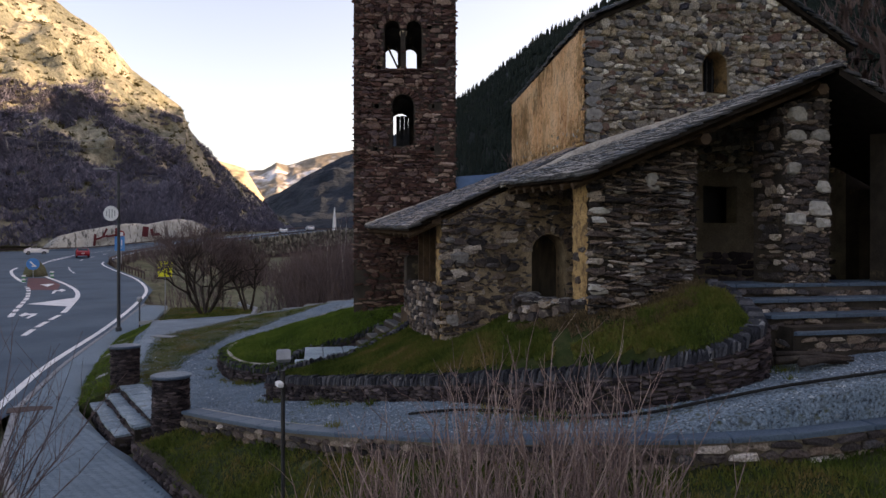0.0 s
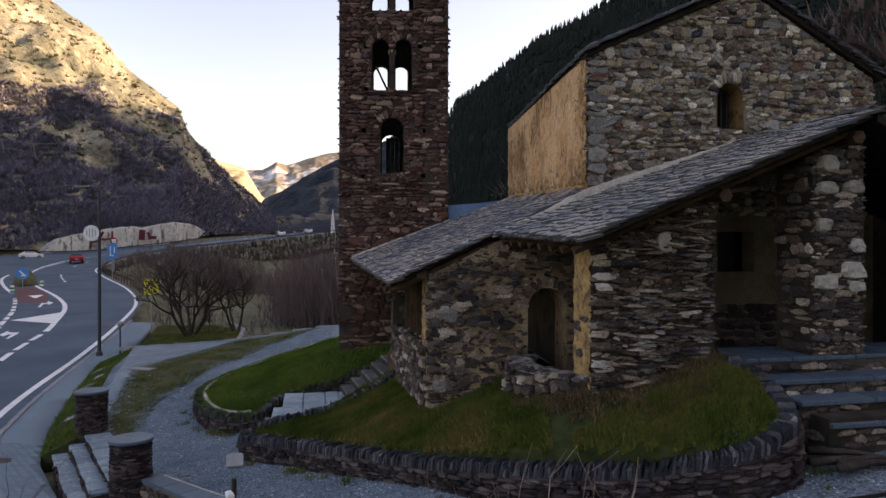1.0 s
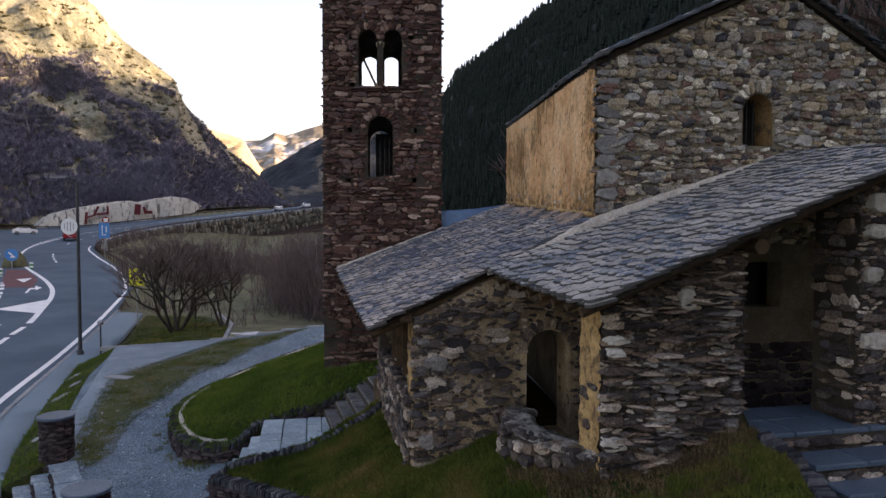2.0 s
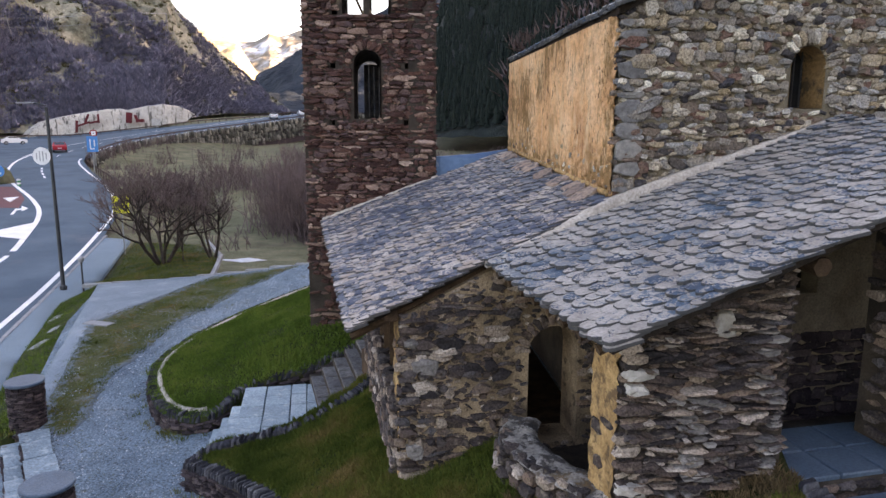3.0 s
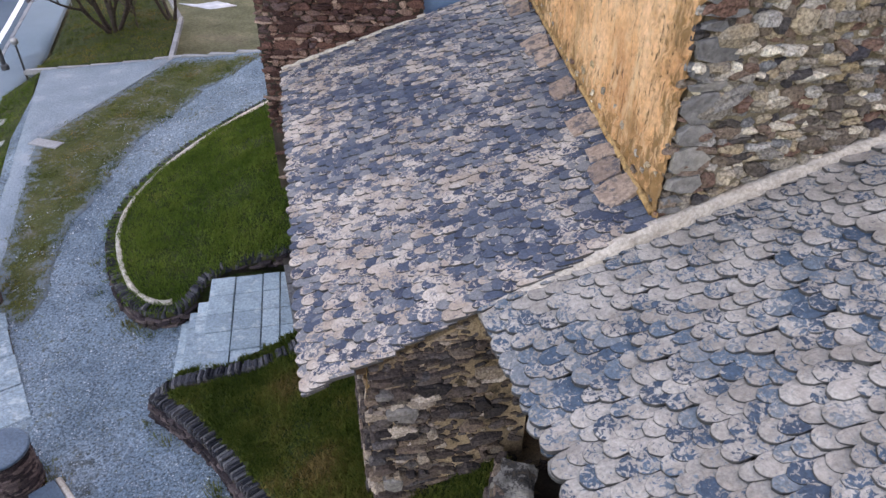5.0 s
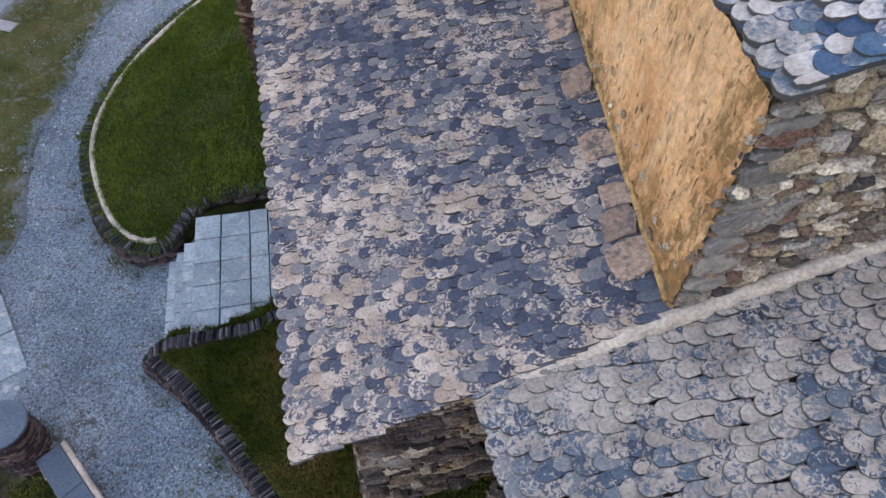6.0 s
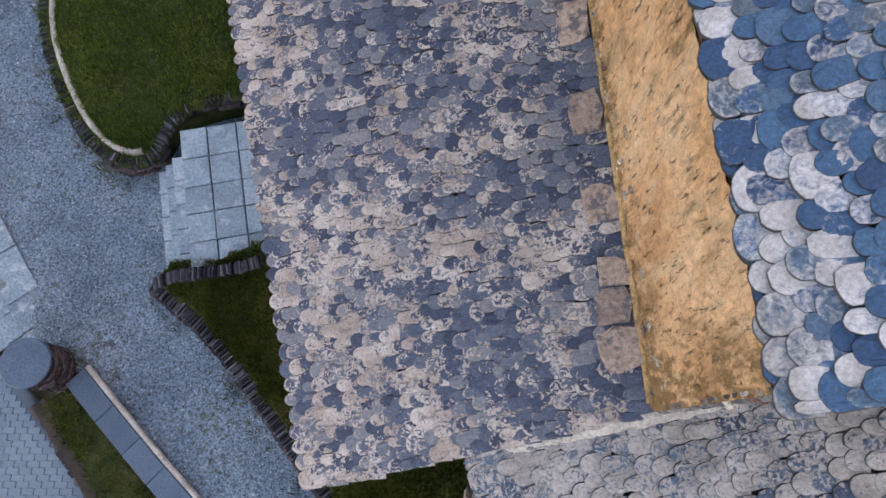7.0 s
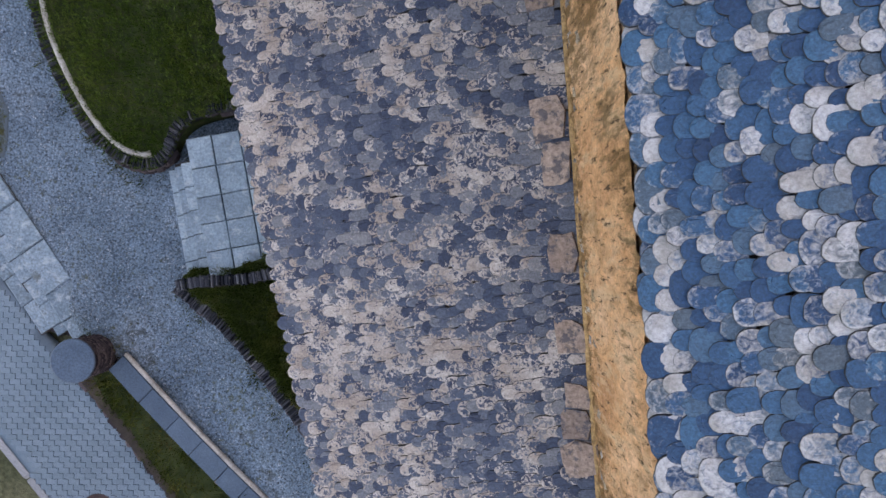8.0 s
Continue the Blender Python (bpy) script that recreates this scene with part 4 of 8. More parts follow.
bank_poly = [p[:2] for p in bank_in] + [p[:2] for p in bank_out[::-1]]
tagged(sheet("grass_bank", bank_poly, bank_z, M_GRASS, 0.35, rough=0.06, skirt=0.4), "grass strip between the footpath and the terrace wall", "grass bank", kind="structure")

# ---- the church ----
CHURCH = thing("church", "old rubble-stone church with slate roofs and an ochre-plastered side", "church")
rng = random.Random(5)
NC, NR = (2.59, 12.58), (8.1, 13.85)            # the nave's front corners
NF = (1.97, 19.4)                               # its far corner on the tower's side
gface = Face(NC, NR)
gl = gface.len
gable_poly = [(0.04, 2.6), (gl, 2.6), (gl, 8.0), (gl * 0.53, 9.42), (0.04, 8.1)]
win = arch(2.42, 2.95, 6.98, 7.78)
inner = [(2.42, 4.5), (3.14, 4.5), (3.14, 5.2), (2.42, 5.2)]
GABLE = wall_core(gface, gable_poly, [win, inner], 0.3, M_GMORTAR, "gable_wall", CHURCH, "front gable of grey and tan rubble")
outer = [(0, 5.45), (gl, 5.5), (gl, 7.98), (gl * 0.53, 9.38), (0, 8.05)]
K_GABLE.lay(GABLE, chinking(rng, gface, outer, [win], K_GABLE, (0.12, 0.075), 0.035) + courses(rng, gface, outer, [ring_poly(2.42, 2.95, 7.78, 0.22), win], K_GABLE, (0.05, 0.16), (0.07, 0.27), 0.06, wobble=0.07, tilt=0.16) + voussoirs(rng, gface, 2.42, 2.95, 7.78, K_GABLE, 0.07, (0.09, 0.2)), 300, (4.2, 12.9, 6.8), "grey and tan rubble stones")
vq = 5.95
while vq < 7.95:                                # large squared stones up the corner
    hq, wq = rng.choice((0.07, 0.09, 0.13, 0.18, 0.24)) * rng.uniform(0.9, 1.1), rng.uniform(0.16, 0.46)
    K_GREYQ.lay(GABLE, [(axes(gface.at(wq / 2, vq + hq / 2, 0.0), gface.u, gface.w, (wq * 1.02, 0.058, hq * 1.04)), rng.randrange(8))], 1)
    vq += hq + 0.012
sface = Face(NF, NC)
side_poly = [(0, 5.5), (sface.len - 0.1, 5.5), (sface.len - 0.1, 8.05), (0, 8.05)]
SIDE = wall_core(sface, side_poly, [], 0.3, M_OCHRE, "side_wall", CHURCH, "weathered ochre lime plaster over rubble")
pc, nu, nv = Acc(), 210, 84                     # the plaster's uneven coat
cv, wear = [], []
for i in range(nu + 1):
    for j in range(nv + 1):
        u, v = (sface.len + 0.03) * i / nu, 5.6 + 2.46 * j / nv
        d = 0.024 * noise.fractal((u * 9.0, v * 3.5, 1.0), 0.8, 2.1, 4) + 0.012 * noise.noise((u * 24, v * 9, 4.0))
        rot = max(0.0, 1 - (v - 6.15 + 0.34 * u / sface.len) / 0.7) + max(0.0, (u - sface.len + 1.0) / 1.0) * 0.8   # crumbling along the foot and the corner
        pit = noise.noise((u * 11, v * 13, 8.0))
        if pit > 0.42 - 0.3 * min(rot, 1.0):
            d -= 0.035 * min(1.0, 0.3 + rot)
        cv.append(sface.at(u, v, 0.03 + max(-0.04, d)))
        wear.append(min(rot, 1.0))
pc.add(cv, [(i * (nv + 1) + j, (i + 1) * (nv + 1) + j, (i + 1) * (nv + 1) + j + 1, i * (nv + 1) + j + 1) for i in range(nu) for j in range(nv)])
COAT = part("plaster_coat", pc, M_OCHRE, CHURCH, "flaking ochre lime plaster", True)
COAT.data.attributes.new("wear", "FLOAT", "POINT").data.foreach_set("value", wear)
sp_ = []
for _ in range(45):                             # bare stones along the plaster's foot and far end
    u = rng.uniform(0.1, sface.len - 0.1)
    v = 6.2 - 0.34 * u / sface.len + 0.06 + abs(rng.gauss(0, 0.2)) * (1.8 if u < 1.3 else 1)
    sp_.append((axes(sface.at(u, v, 0.0), sface.u, sface.w, (rng.uniform(0.06, 0.15), rng.uniform(0.025, 0.045), rng.uniform(0.05, 0.1))), rng.randrange(len(K_GABLE.shapes))))
K_GABLE.lay(COAT, sp_, 120)
wall_core(sface, [(0, 2.6), (sface.len - 0.7, 2.6), (sface.len - 0.7, 5.5), (0, 5.5)], [], 0.7, M_MORTAR, "side_wall", CHURCH)
# far end and far side, which close the nave
wall_core(Face((7.5, 20.7), NF), [(0, 2.6), (5.68, 2.6), (5.68, 8.0), (2.8, 9.4), (0, 8.0)], [], 0.7, M_MORTAR, "end_wall", CHURCH)
wall_core(Face(NR, (7.5, 20.7)), [(0, 2.6), (6.9, 2.6), (6.9, 7.95), (0, 7.95)], [], 0.7, M_MORTAR, "side_wall", CHURCH)

R_NAVE = Patch((2.54, 12.42, 8.12), (1.98, 19.6, 8.12), (5.5, 13.05, 9.52), (4.75, 20.3, 9.52))
NROOF = deck("nave_roof", R_NAVE, 0.09, M_DECK, CHURCH, label="slate-covered nave roof")
R_NAVE2 = Patch((7.45, 21.0, 8.05), (8.3, 13.75, 8.05), (4.75, 20.3, 9.52), (5.5, 13.05, 9.52))
NROOF2 = deck("nave_roof", R_NAVE2, 0.09, M_DECK, CHURCH)
K_SLATE4.lay(NROOF, slates(rng, R_NAVE, K_SLATE4, (0.15, 0.22), 0.108, eave=1.35, last=1), 120, (3.0, 15.0, 8.3), "pale lichened slates along the eave")
K_SLATE3.lay(NROOF, slates(rng, R_NAVE, K_SLATE3, (0.14, 0.205), 0.108, first=2), 300, (3.0, 15.0, 8.3), "lichen-grey roof slates")

# porch roof beside the nave
R1 = Patch((-0.61, 11.83, 4.35), (-2.15, 19.2, 4.6), (2.62, 12.55, 5.86), (1.98, 19.35, 6.2))
ROOF1 = deck("side_roof", R1, 0.06, M_DECK, CHURCH, label="lean-to roof of lichened slates")
K_SLATE.lay(ROOF1, slates(rng, R1, K_SLATE, (0.108, 0.168), 0.116, thick=0.032, stop=0.97), 300, (0.3, 13.5, 4.9), "lichen-grey roof slates")

tl_, x_ = [], 0.05
while x_ < 6.7:                                 # a last row of broad slabs under the plastered wall
    w_s = rng.uniform(0.28, 0.52)
    dp = rng.uniform(0.3, 0.44)
    t_ = min((x_ + w_s / 2) / 6.8, 0.995)
    a_, b_, n_ = R1.basis(0.93, t_)
    g_ = rng.gauss(0, 0.05)
    if rng.random() < 0.72:
        tl_.append((axes(R1.at(0.995 - dp / 2 / 3.6, t_) + n_ * 0.045, a_ * math.cos(g_) + b_ * math.sin(g_), n_ - b_ * 0.06, (w_s * 1.03, 0.045, dp)), rng.randrange(len(K_SLAB.shapes))))
    x_ += w_s
K_SLAB.lay(ROOF1, tl_, 40)

R2 = Patch((1.83, 9.3, 4.98), (1.03, 12.13, 5.12), (5.72, 9.95, 6.64), (5.62, 13.2, 6.82))
ROOF2 = deck("porch_roof", R2, 0.06, M_DECK, CHURCH, label="porch roof of large rounded slates")
K_SLATE2.lay(ROOF2, slates(rng, R2, K_SLATE2, (0.13, 0.2), 0.138, thick=0.034), 300, (2.6, 10.5, 5.4), "lichen-grey roof slates")
R2B = Patch((9.3, 14.0, 5.0), (9.6, 11.0, 4.9), (5.62, 13.2, 6.72), (5.72, 9.95, 6.64))
ROOF2B = deck("porch_roof", R2B, 0.1, M_DECK, CHURCH)

# lime mortar fillet along the gable
fil = Acc()
fp = smooth_line([(1.02, 12.12, 5.12), (1.8, 12.34, 5.46), (2.62, 12.52, 5.86), (4.1, 12.86, 6.35), (5.6, 13.18, 6.83)], 22)
fv = []
for i, p in enumerate(fp):
    lo = -0.04 if i < 6 else -0.13
    n1, n2 = noise.noise((i * 0.45, 4, 0)) + 0.6 * noise.noise((i * 1.3, 4, 3)), noise.noise((i * 0.5, 9, 0))
    o = Vector((0.222, -0.975, 0))
    for a, h in ((0.072 + 0.026 * n1, lo), (0.066 + 0.026 * n1, 0.012), (0.035 + 0.01 * n2, 0.034 + 0.012 * n2), (-0.035, 0.044 + 0.014 * n1), (-0.06 + 0.02 * n2, lo)):
        fv.append(p + o * a + Vector((0, 0, h)))
fil.add(fv, [(i * 5 + k, i * 5 + k + 1, i * 5 + 6 + k, i * 5 + 5 + k) for i in range(len(fp) - 1) for k in range(4)] + [(0, 1, 2, 3, 4)])
part("mortar_fillet", fil, M_LIME, CHURCH, "pale lime mortar fillet", True)

# porch walls
w1 = Face((0.0, 12.06), (2.6, 12.55))
w1_poly = [(0, 2.0), (2.66, 2.0), (2.66, 5.7), (1.03, 4.98), (0, 4.47)]
door = arch(1.62, 2.28, 2.7, 4.27)
W1 = wall_core(w1, w1_poly, [door], 0.55, M_WMORTAR, "porch_wall", CHURCH, "dark rubble wall with an arched opening")
bare = lambda face, places, u0, share: [q for q in places if (q[0].translation - face.p0).dot(face.u) < u0 or rng.random() > share]
K_PORCH.lay(W1, bare(w1, chinking(rng, w1, w1_poly, [door], K_PORCH, (0.1, 0.05), 0.03) + courses(rng, w1, w1_poly, [ring_poly(1.62, 2.28, 4.27, 0.2), door], K_PORCH, (0.05, 0.15), (0.08, 0.34), 0.06, wobble=0.05, tilt=0.13), 0.7, 0.5) + voussoirs(rng, w1, 1.62, 2.28, 4.27, K_PORCH, 0.05, (0.09, 0.18)), 220, (0.8, 12.0, 3.8), "dark rubble stones")

w2 = Face((2.12, 9.95), (3.78, 10.28))
w2_poly = [(0, 2.6), (1.69, 2.6), (1.69, 5.62), (0, 4.98)]
W2 = wall_core(w2, w2_poly, [], 0.6, M_MORTAR, "porch_wall", CHURCH, "dark thin-coursed slate rubble wall")
K_PORCH.lay(W2, chinking(rng, w2, w2_poly, [], K_PORCH, (0.1, 0.045), 0.03) + courses(rng, w2, w2_poly, [], K_PORCH, (0.02, 0.068), (0.06, 0.36), 0.09, wobble=0.05, tilt=0.11), 300, (2.8, 10.0, 4.0), "dark rubble stones")

wp = Face((5.17, 10.45), (5.95, 10.62))
wp_poly = [(0, 3.2), (0.8, 3.2), (0.8, 6.45), (0, 6.2)]
WP = wall_core(wp, wp_poly, [], 0.7, M_MORTAR, "porch_pier", CHURCH, "rubble pier with pale quoins")
K_PORCH.lay(WP, chinking(rng, wp, wp_poly, [], K_PORCH, (0.1, 0.045), 0.03) + courses(rng, wp, wp_poly, [], K_PORCH, (0.05, 0.14), (0.15, 0.4), 0.05), 120, (5.5, 10.5, 5.0), "dark rubble stones")

pl = []
for _ in range(75):                             # thin pale slabs in the middle and along the corner
    mid_ = rng.random() < 0.65
    u, v = (rng.gauss(0.72, 0.13), rng.uniform(2.95, 4.3)) if mid_ else (rng.uniform(1.38, 1.6), rng.uniform(3.5, 4.9))
    pl.append((axes(w2.at(u, v, 0.0), w2.u * math.cos(0.1) + Vector((0, 0, rng.gauss(0, 0.1))), w2.w, (rng.uniform(0.1, 0.26), rng.uniform(0.08, 0.125), rng.uniform(0.025, 0.06))), rng.randrange(6)))
K_CHALK.lay(W2, pl, 75)

# pale quoins and odd stones in the porch walls
for f_, ob_, u, v, sx, sz in ((w2, W2, 0.95, 4.98, 0.24, 0.26), (w2, W2, 0.15, 4.55, 0.34, 0.12), (w2, W2, 0.12, 4.42, 0.24, 0.1), (w2, W2, 0.3, 2.98, 0.28, 0.1), (w2, W2, 0.12, 3.42, 0.3, 0.16), (w2, W2, 0.45, 4.85, 0.2, 0.1),
                              (wp, WP, 0.18, 5.72, 0.34, 0.17), (wp, WP, 0.6, 5.74, 0.32, 0.18), (wp, WP, 0.14, 5.22, 0.2, 0.22), (wp, WP, 0.2, 6.05, 0.32, 0.22), (wp, WP, 0.66, 4.95, 0.22, 0.2), (wp, WP, 0.6, 4.62, 0.4, 0.24), (wp, WP, 0.18, 4.45, 0.34, 0.22), (wp, WP, 0.64, 4.4, 0.28, 0.16),
                              (w1, W1, 0.16, 2.75, 0.22, 0.2), (w1, W1, 0.12, 4.15, 0.2, 0.12), (w1, W1, 0.3, 3.85, 0.36, 0.22)):
    (K_CHALK if f_ is w1 else K_PALE).lay(ob_, [(axes(f_.at(u, v, 0.0), f_.u, f_.w, (sx, 0.1, sz)), rng.randrange(6))], 1)

# unseen far porch side and end below the lean-to roof, added to darken both
w3 = Face((7.25, 10.9), (9.3, 11.35))
W3 = wall_core(w3, [(0, 2.6), (2.1, 2.6), (2.1, 5.1), (0, 5.95)], [], 0.6, M_MORTAR, "porch_wall", CHURCH)
wall_core(Face((9.3, 11.35), (8.9, 14.0)), [(0, 2.6), (2.68, 2.6), (2.68, 5.2), (0, 5.0)], [], 0.5, M_MORTAR, "porch_wall", CHURCH)
wall_core(Face((8.0, 13.83), (9.0, 14.05)), [(0, 2.6), (1.02, 2.6), (1.02, 5.2), (0, 5.7)], [], 0.3, M_MORTAR, "porch_wall", CHURCH)
wall_core(Face((0.3, 19.35), (2.0, 19.42)), [(0, 2.0), (1.7, 2.0), (1.7, 6.0), (0, 5.4)], [], 0.3, M_MORTAR, "porch_wall", CHURCH)

# ---- the bell tower ----
TOWER = thing("bell_tower", "tall square Romanesque bell tower of dark reddish rubble", "bell tower")
TW = 2.86
tface = Face((-2.5, 19.28), (0.36, 19.34))
tpoly = [(0, 1.8), (TW, 1.8), (TW, 14.0), (0, 14.0)]
tc = 1.38
bif = [arch(tc - 0.52, tc - 0.07, 9.06, 10.4), arch(tc + 0.07, tc + 0.52, 9.06, 10.4)]
top = [arch(tc - 0.56, tc - 0.07, 11.15, 12.55), arch(tc + 0.07, tc + 0.56, 11.15, 12.55)]
one = arch(tc - 0.3, tc + 0.3, 6.88, 8.34)
putlogs = [[(a - 0.06, b - 0.055), (a + 0.06, b - 0.055), (a + 0.06, b + 0.055), (a - 0.06, b + 0.055)] for a, b in ((0.7, 10.22), (2.12, 10.22), (0.7, 9.1), (0.64, 8.0), (2.25, 8.0), (0.6, 6.8), (2.2, 6.8))]
tholes = bif + top + [one]
TF = wall_core(tface, tpoly, tholes + putlogs, 0.6, M_MORTAR, "tower_wall", TOWER, "tower front with round-headed openings")
rings = [ring_poly(tc - 0.52, tc - 0.07, 10.4, 0.2), ring_poly(tc + 0.07, tc + 0.52, 10.4, 0.2), ring_poly(tc - 0.3, tc + 0.3, 8.34, 0.22)]
st = chinking(rng, tface, [(0, 3.5), (TW, 3.5), (TW, 12.0), (0, 12.0)], tholes + putlogs, K_TOWER, (0.13, 0.06), 0.03) + courses(rng, tface, tpoly, tholes + rings + putlogs, K_TOWER, (0.05, 0.14), (0.09, 0.38), 0.06)
st += voussoirs(rng, tface, tc - 0.52, tc - 0.07, 10.4, K_TOWER, 0.05, (0.09, 0.18)) + voussoirs(rng, tface, tc + 0.07, tc + 0.52, 10.4, K_TOWER, 0.05, (0.09, 0.18)) + voussoirs(rng, tface, tc - 0.3, tc + 0.3, 8.34, K_TOWER, 0.05, (0.1, 0.2))
K_TOWER.lay(TF, st, 300, (-1.1, 19.3, 7.0), "dark reddish rubble stones")
tb0, tb1 = (-2.74, 22.1), (0.12, 22.16)
bd = Acc()
M_BOARD = mat("weathered_board", [(0.0, (0.06, 0.065, 0.07)), (1.0, (0.17, 0.175, 0.18))], scale=6, fine=40)
bc = tface.at(tc, 7.55, -2.75)
for k in range(5):
    box(bd, (bc.x - 0.26 + 0.13 * k, bc.y, bc.z + 0.01 * (k % 2)), (0.122, 0.03, 1.4), 0.02, 0.006)
part("shutter", bd, M_BOARD, TOWER, "grey weathered boards in the rear opening")
wall_core(Face(tb1, tb0), tpoly, [[(TW - u, v) for u, v in h][::-1] for h in tholes], 0.6, M_MORTAR, "tower_wall", TOWER)
wall_core(Face(tb0, (-2.5, 19.28)), [(0, 1.8), (2.8, 1.8), (2.8, 14), (0, 14)], [arch(1.1, 1.7, 9.06, 10.4)], 0.6, M_MORTAR, "tower_wall", TOWER)
wall_core(Face((0.36, 19.34), tb1), [(0, 1.8), (2.8, 1.8), (2.8, 14), (0, 14)], [arch(1.1, 1.7, 9.06, 10.4)], 0.6, M_MORTAR, "tower_wall", TOWER)

# ---- walls that follow a line ----
def blade_shape(rng):
    """A thin slate set on edge: x its thickness, y across the wall, z up."""
    a = [rng.uniform(-0.05, 0.05) for _ in range(8)]
    v = [(-0.5, -0.5, 0), (0.5, -0.5, 0), (0.5, 0.5, 0), (-0.5, 0.5, 0),
         (-0.5, -0.5 + a[0], 0.8 + a[1]), (0.5, -0.5 + a[2], 0.84 + a[3]), (0.5, 0.5 + a[4], 0.84 + a[5]), (-0.5, 0.5 + a[6], 0.8 + a[7]),
         (-0.3, -0.38 + a[1], 0.97 + a[0]), (0.3, -0.38, 1.0), (0.3, 0.4, 0.98 + a[2]), (-0.3, 0.4 + a[3], 1.0)]
    f = [(i, (i + 1) % 4, 4 + (i + 1) % 4, 4 + i) for i in range(4)] + [(4 + i, 4 + (i + 1) % 4, 8 + (i + 1) % 4, 8 + i) for i in range(4)] + [(8, 9, 10, 11)]
    return v, f


def block_shape(rng, bevel=0.06, jig=0.02):
    """A flat block with chamfered upper edges: unit square in plan, z from 0 to 1."""
    j = lambda: rng.uniform(-jig, jig)
    q = [(-0.5, -0.5), (0.5, -0.5), (0.5, 0.5), (-0.5, 0.5)]
    v = [(x, y, 0) for x, y in q] + [(x + j(), y + j(), 0.75) for x, y in q] + [(x * (1 - 2 * bevel) + j(), y * (1 - 2 * bevel) + j(), 1.0) for x, y in q]
    f = [(i, (i + 1) % 4, 4 + (i + 1) % 4, 4 + i) for i in range(4)] + [(4 + i, 4 + (i + 1) % 4, 8 + (i + 1) % 4, 8 + i) for i in range(4)] + [(8, 9, 10, 11)]
    return v, f


K_BLADE = Kit("edge_slate", [blade_shape(_r) for _ in range(10)], M_BLADE)
K_FLAG = Kit("flagstone", [block_shape(_r, 0.02, 0.012) for _ in range(8)], M_FLAG)
M_STEP = pair("worn_step", [(0.0, (0.085, 0.085, 0.09)), (0.6, (0.15, 0.145, 0.145)), (1.0, (0.24, 0.225, 0.21))], scale=3, mix=0.5, fine=20, grain=0.45, patches=[((0.06, 0.055, 0.045), 5, 0.54, 0.64, 0.7)])
K_STEP = Kit("flagstone", [block_shape(_r, 0.02, 0.02) for _ in range(8)], M_STEP)
M_GATE = pair("weathered_flagstone", [(0.0, (0.085, 0.13, 0.165)), (0.6, (0.16, 0.225, 0.265)), (1.0, (0.27, 0.34, 0.38))], scale=2, rough=0.6, mix=0.5, fine=22, grain=0.45, patches=[((0.36, 0.41, 0.43), 6, 0.54, 0.62, 0.7), ((0.06, 0.07, 0.065), 4, 0.56, 0.66, 0.75)])
K_GATE = Kit("flagstone", [block_shape(_r, 0.025, 0.035) for _ in range(8)], M_GATE)
K_COPE = Kit("coping_slab", [block_shape(_r, 0.02, 0.01) for _ in range(6)], M_COPE)
K_PAVER = Kit("paver", [block_shape(_r, 0.02, 0.006) for _ in range(6)], M_PAVE)
M_KERB = pair("worn_kerb", [(0.0, (0.17, 0.18, 0.19)), (1.0, (0.3, 0.31, 0.32))], mix=0.5)
K_KERB = Kit("kerbstone", [block_shape(_r, 0.05, 0.01) for _ in range(4)], M_KERB)
K_EDGE = Kit("edging_stone", [block_shape(_r, 0.05, 0.01) for _ in range(4)], M_KERB)


def resample(line, step):
    """Points every step along a line, with the way it runs."""
    out, left = [], 0.0
    for a, b in zip(line, line[1:]):
        d = (b - a).length
        while left < d:
            out.append((a.lerp(b, left / d), (b - a).normalized()))
            left += step
        left -= d
    return out


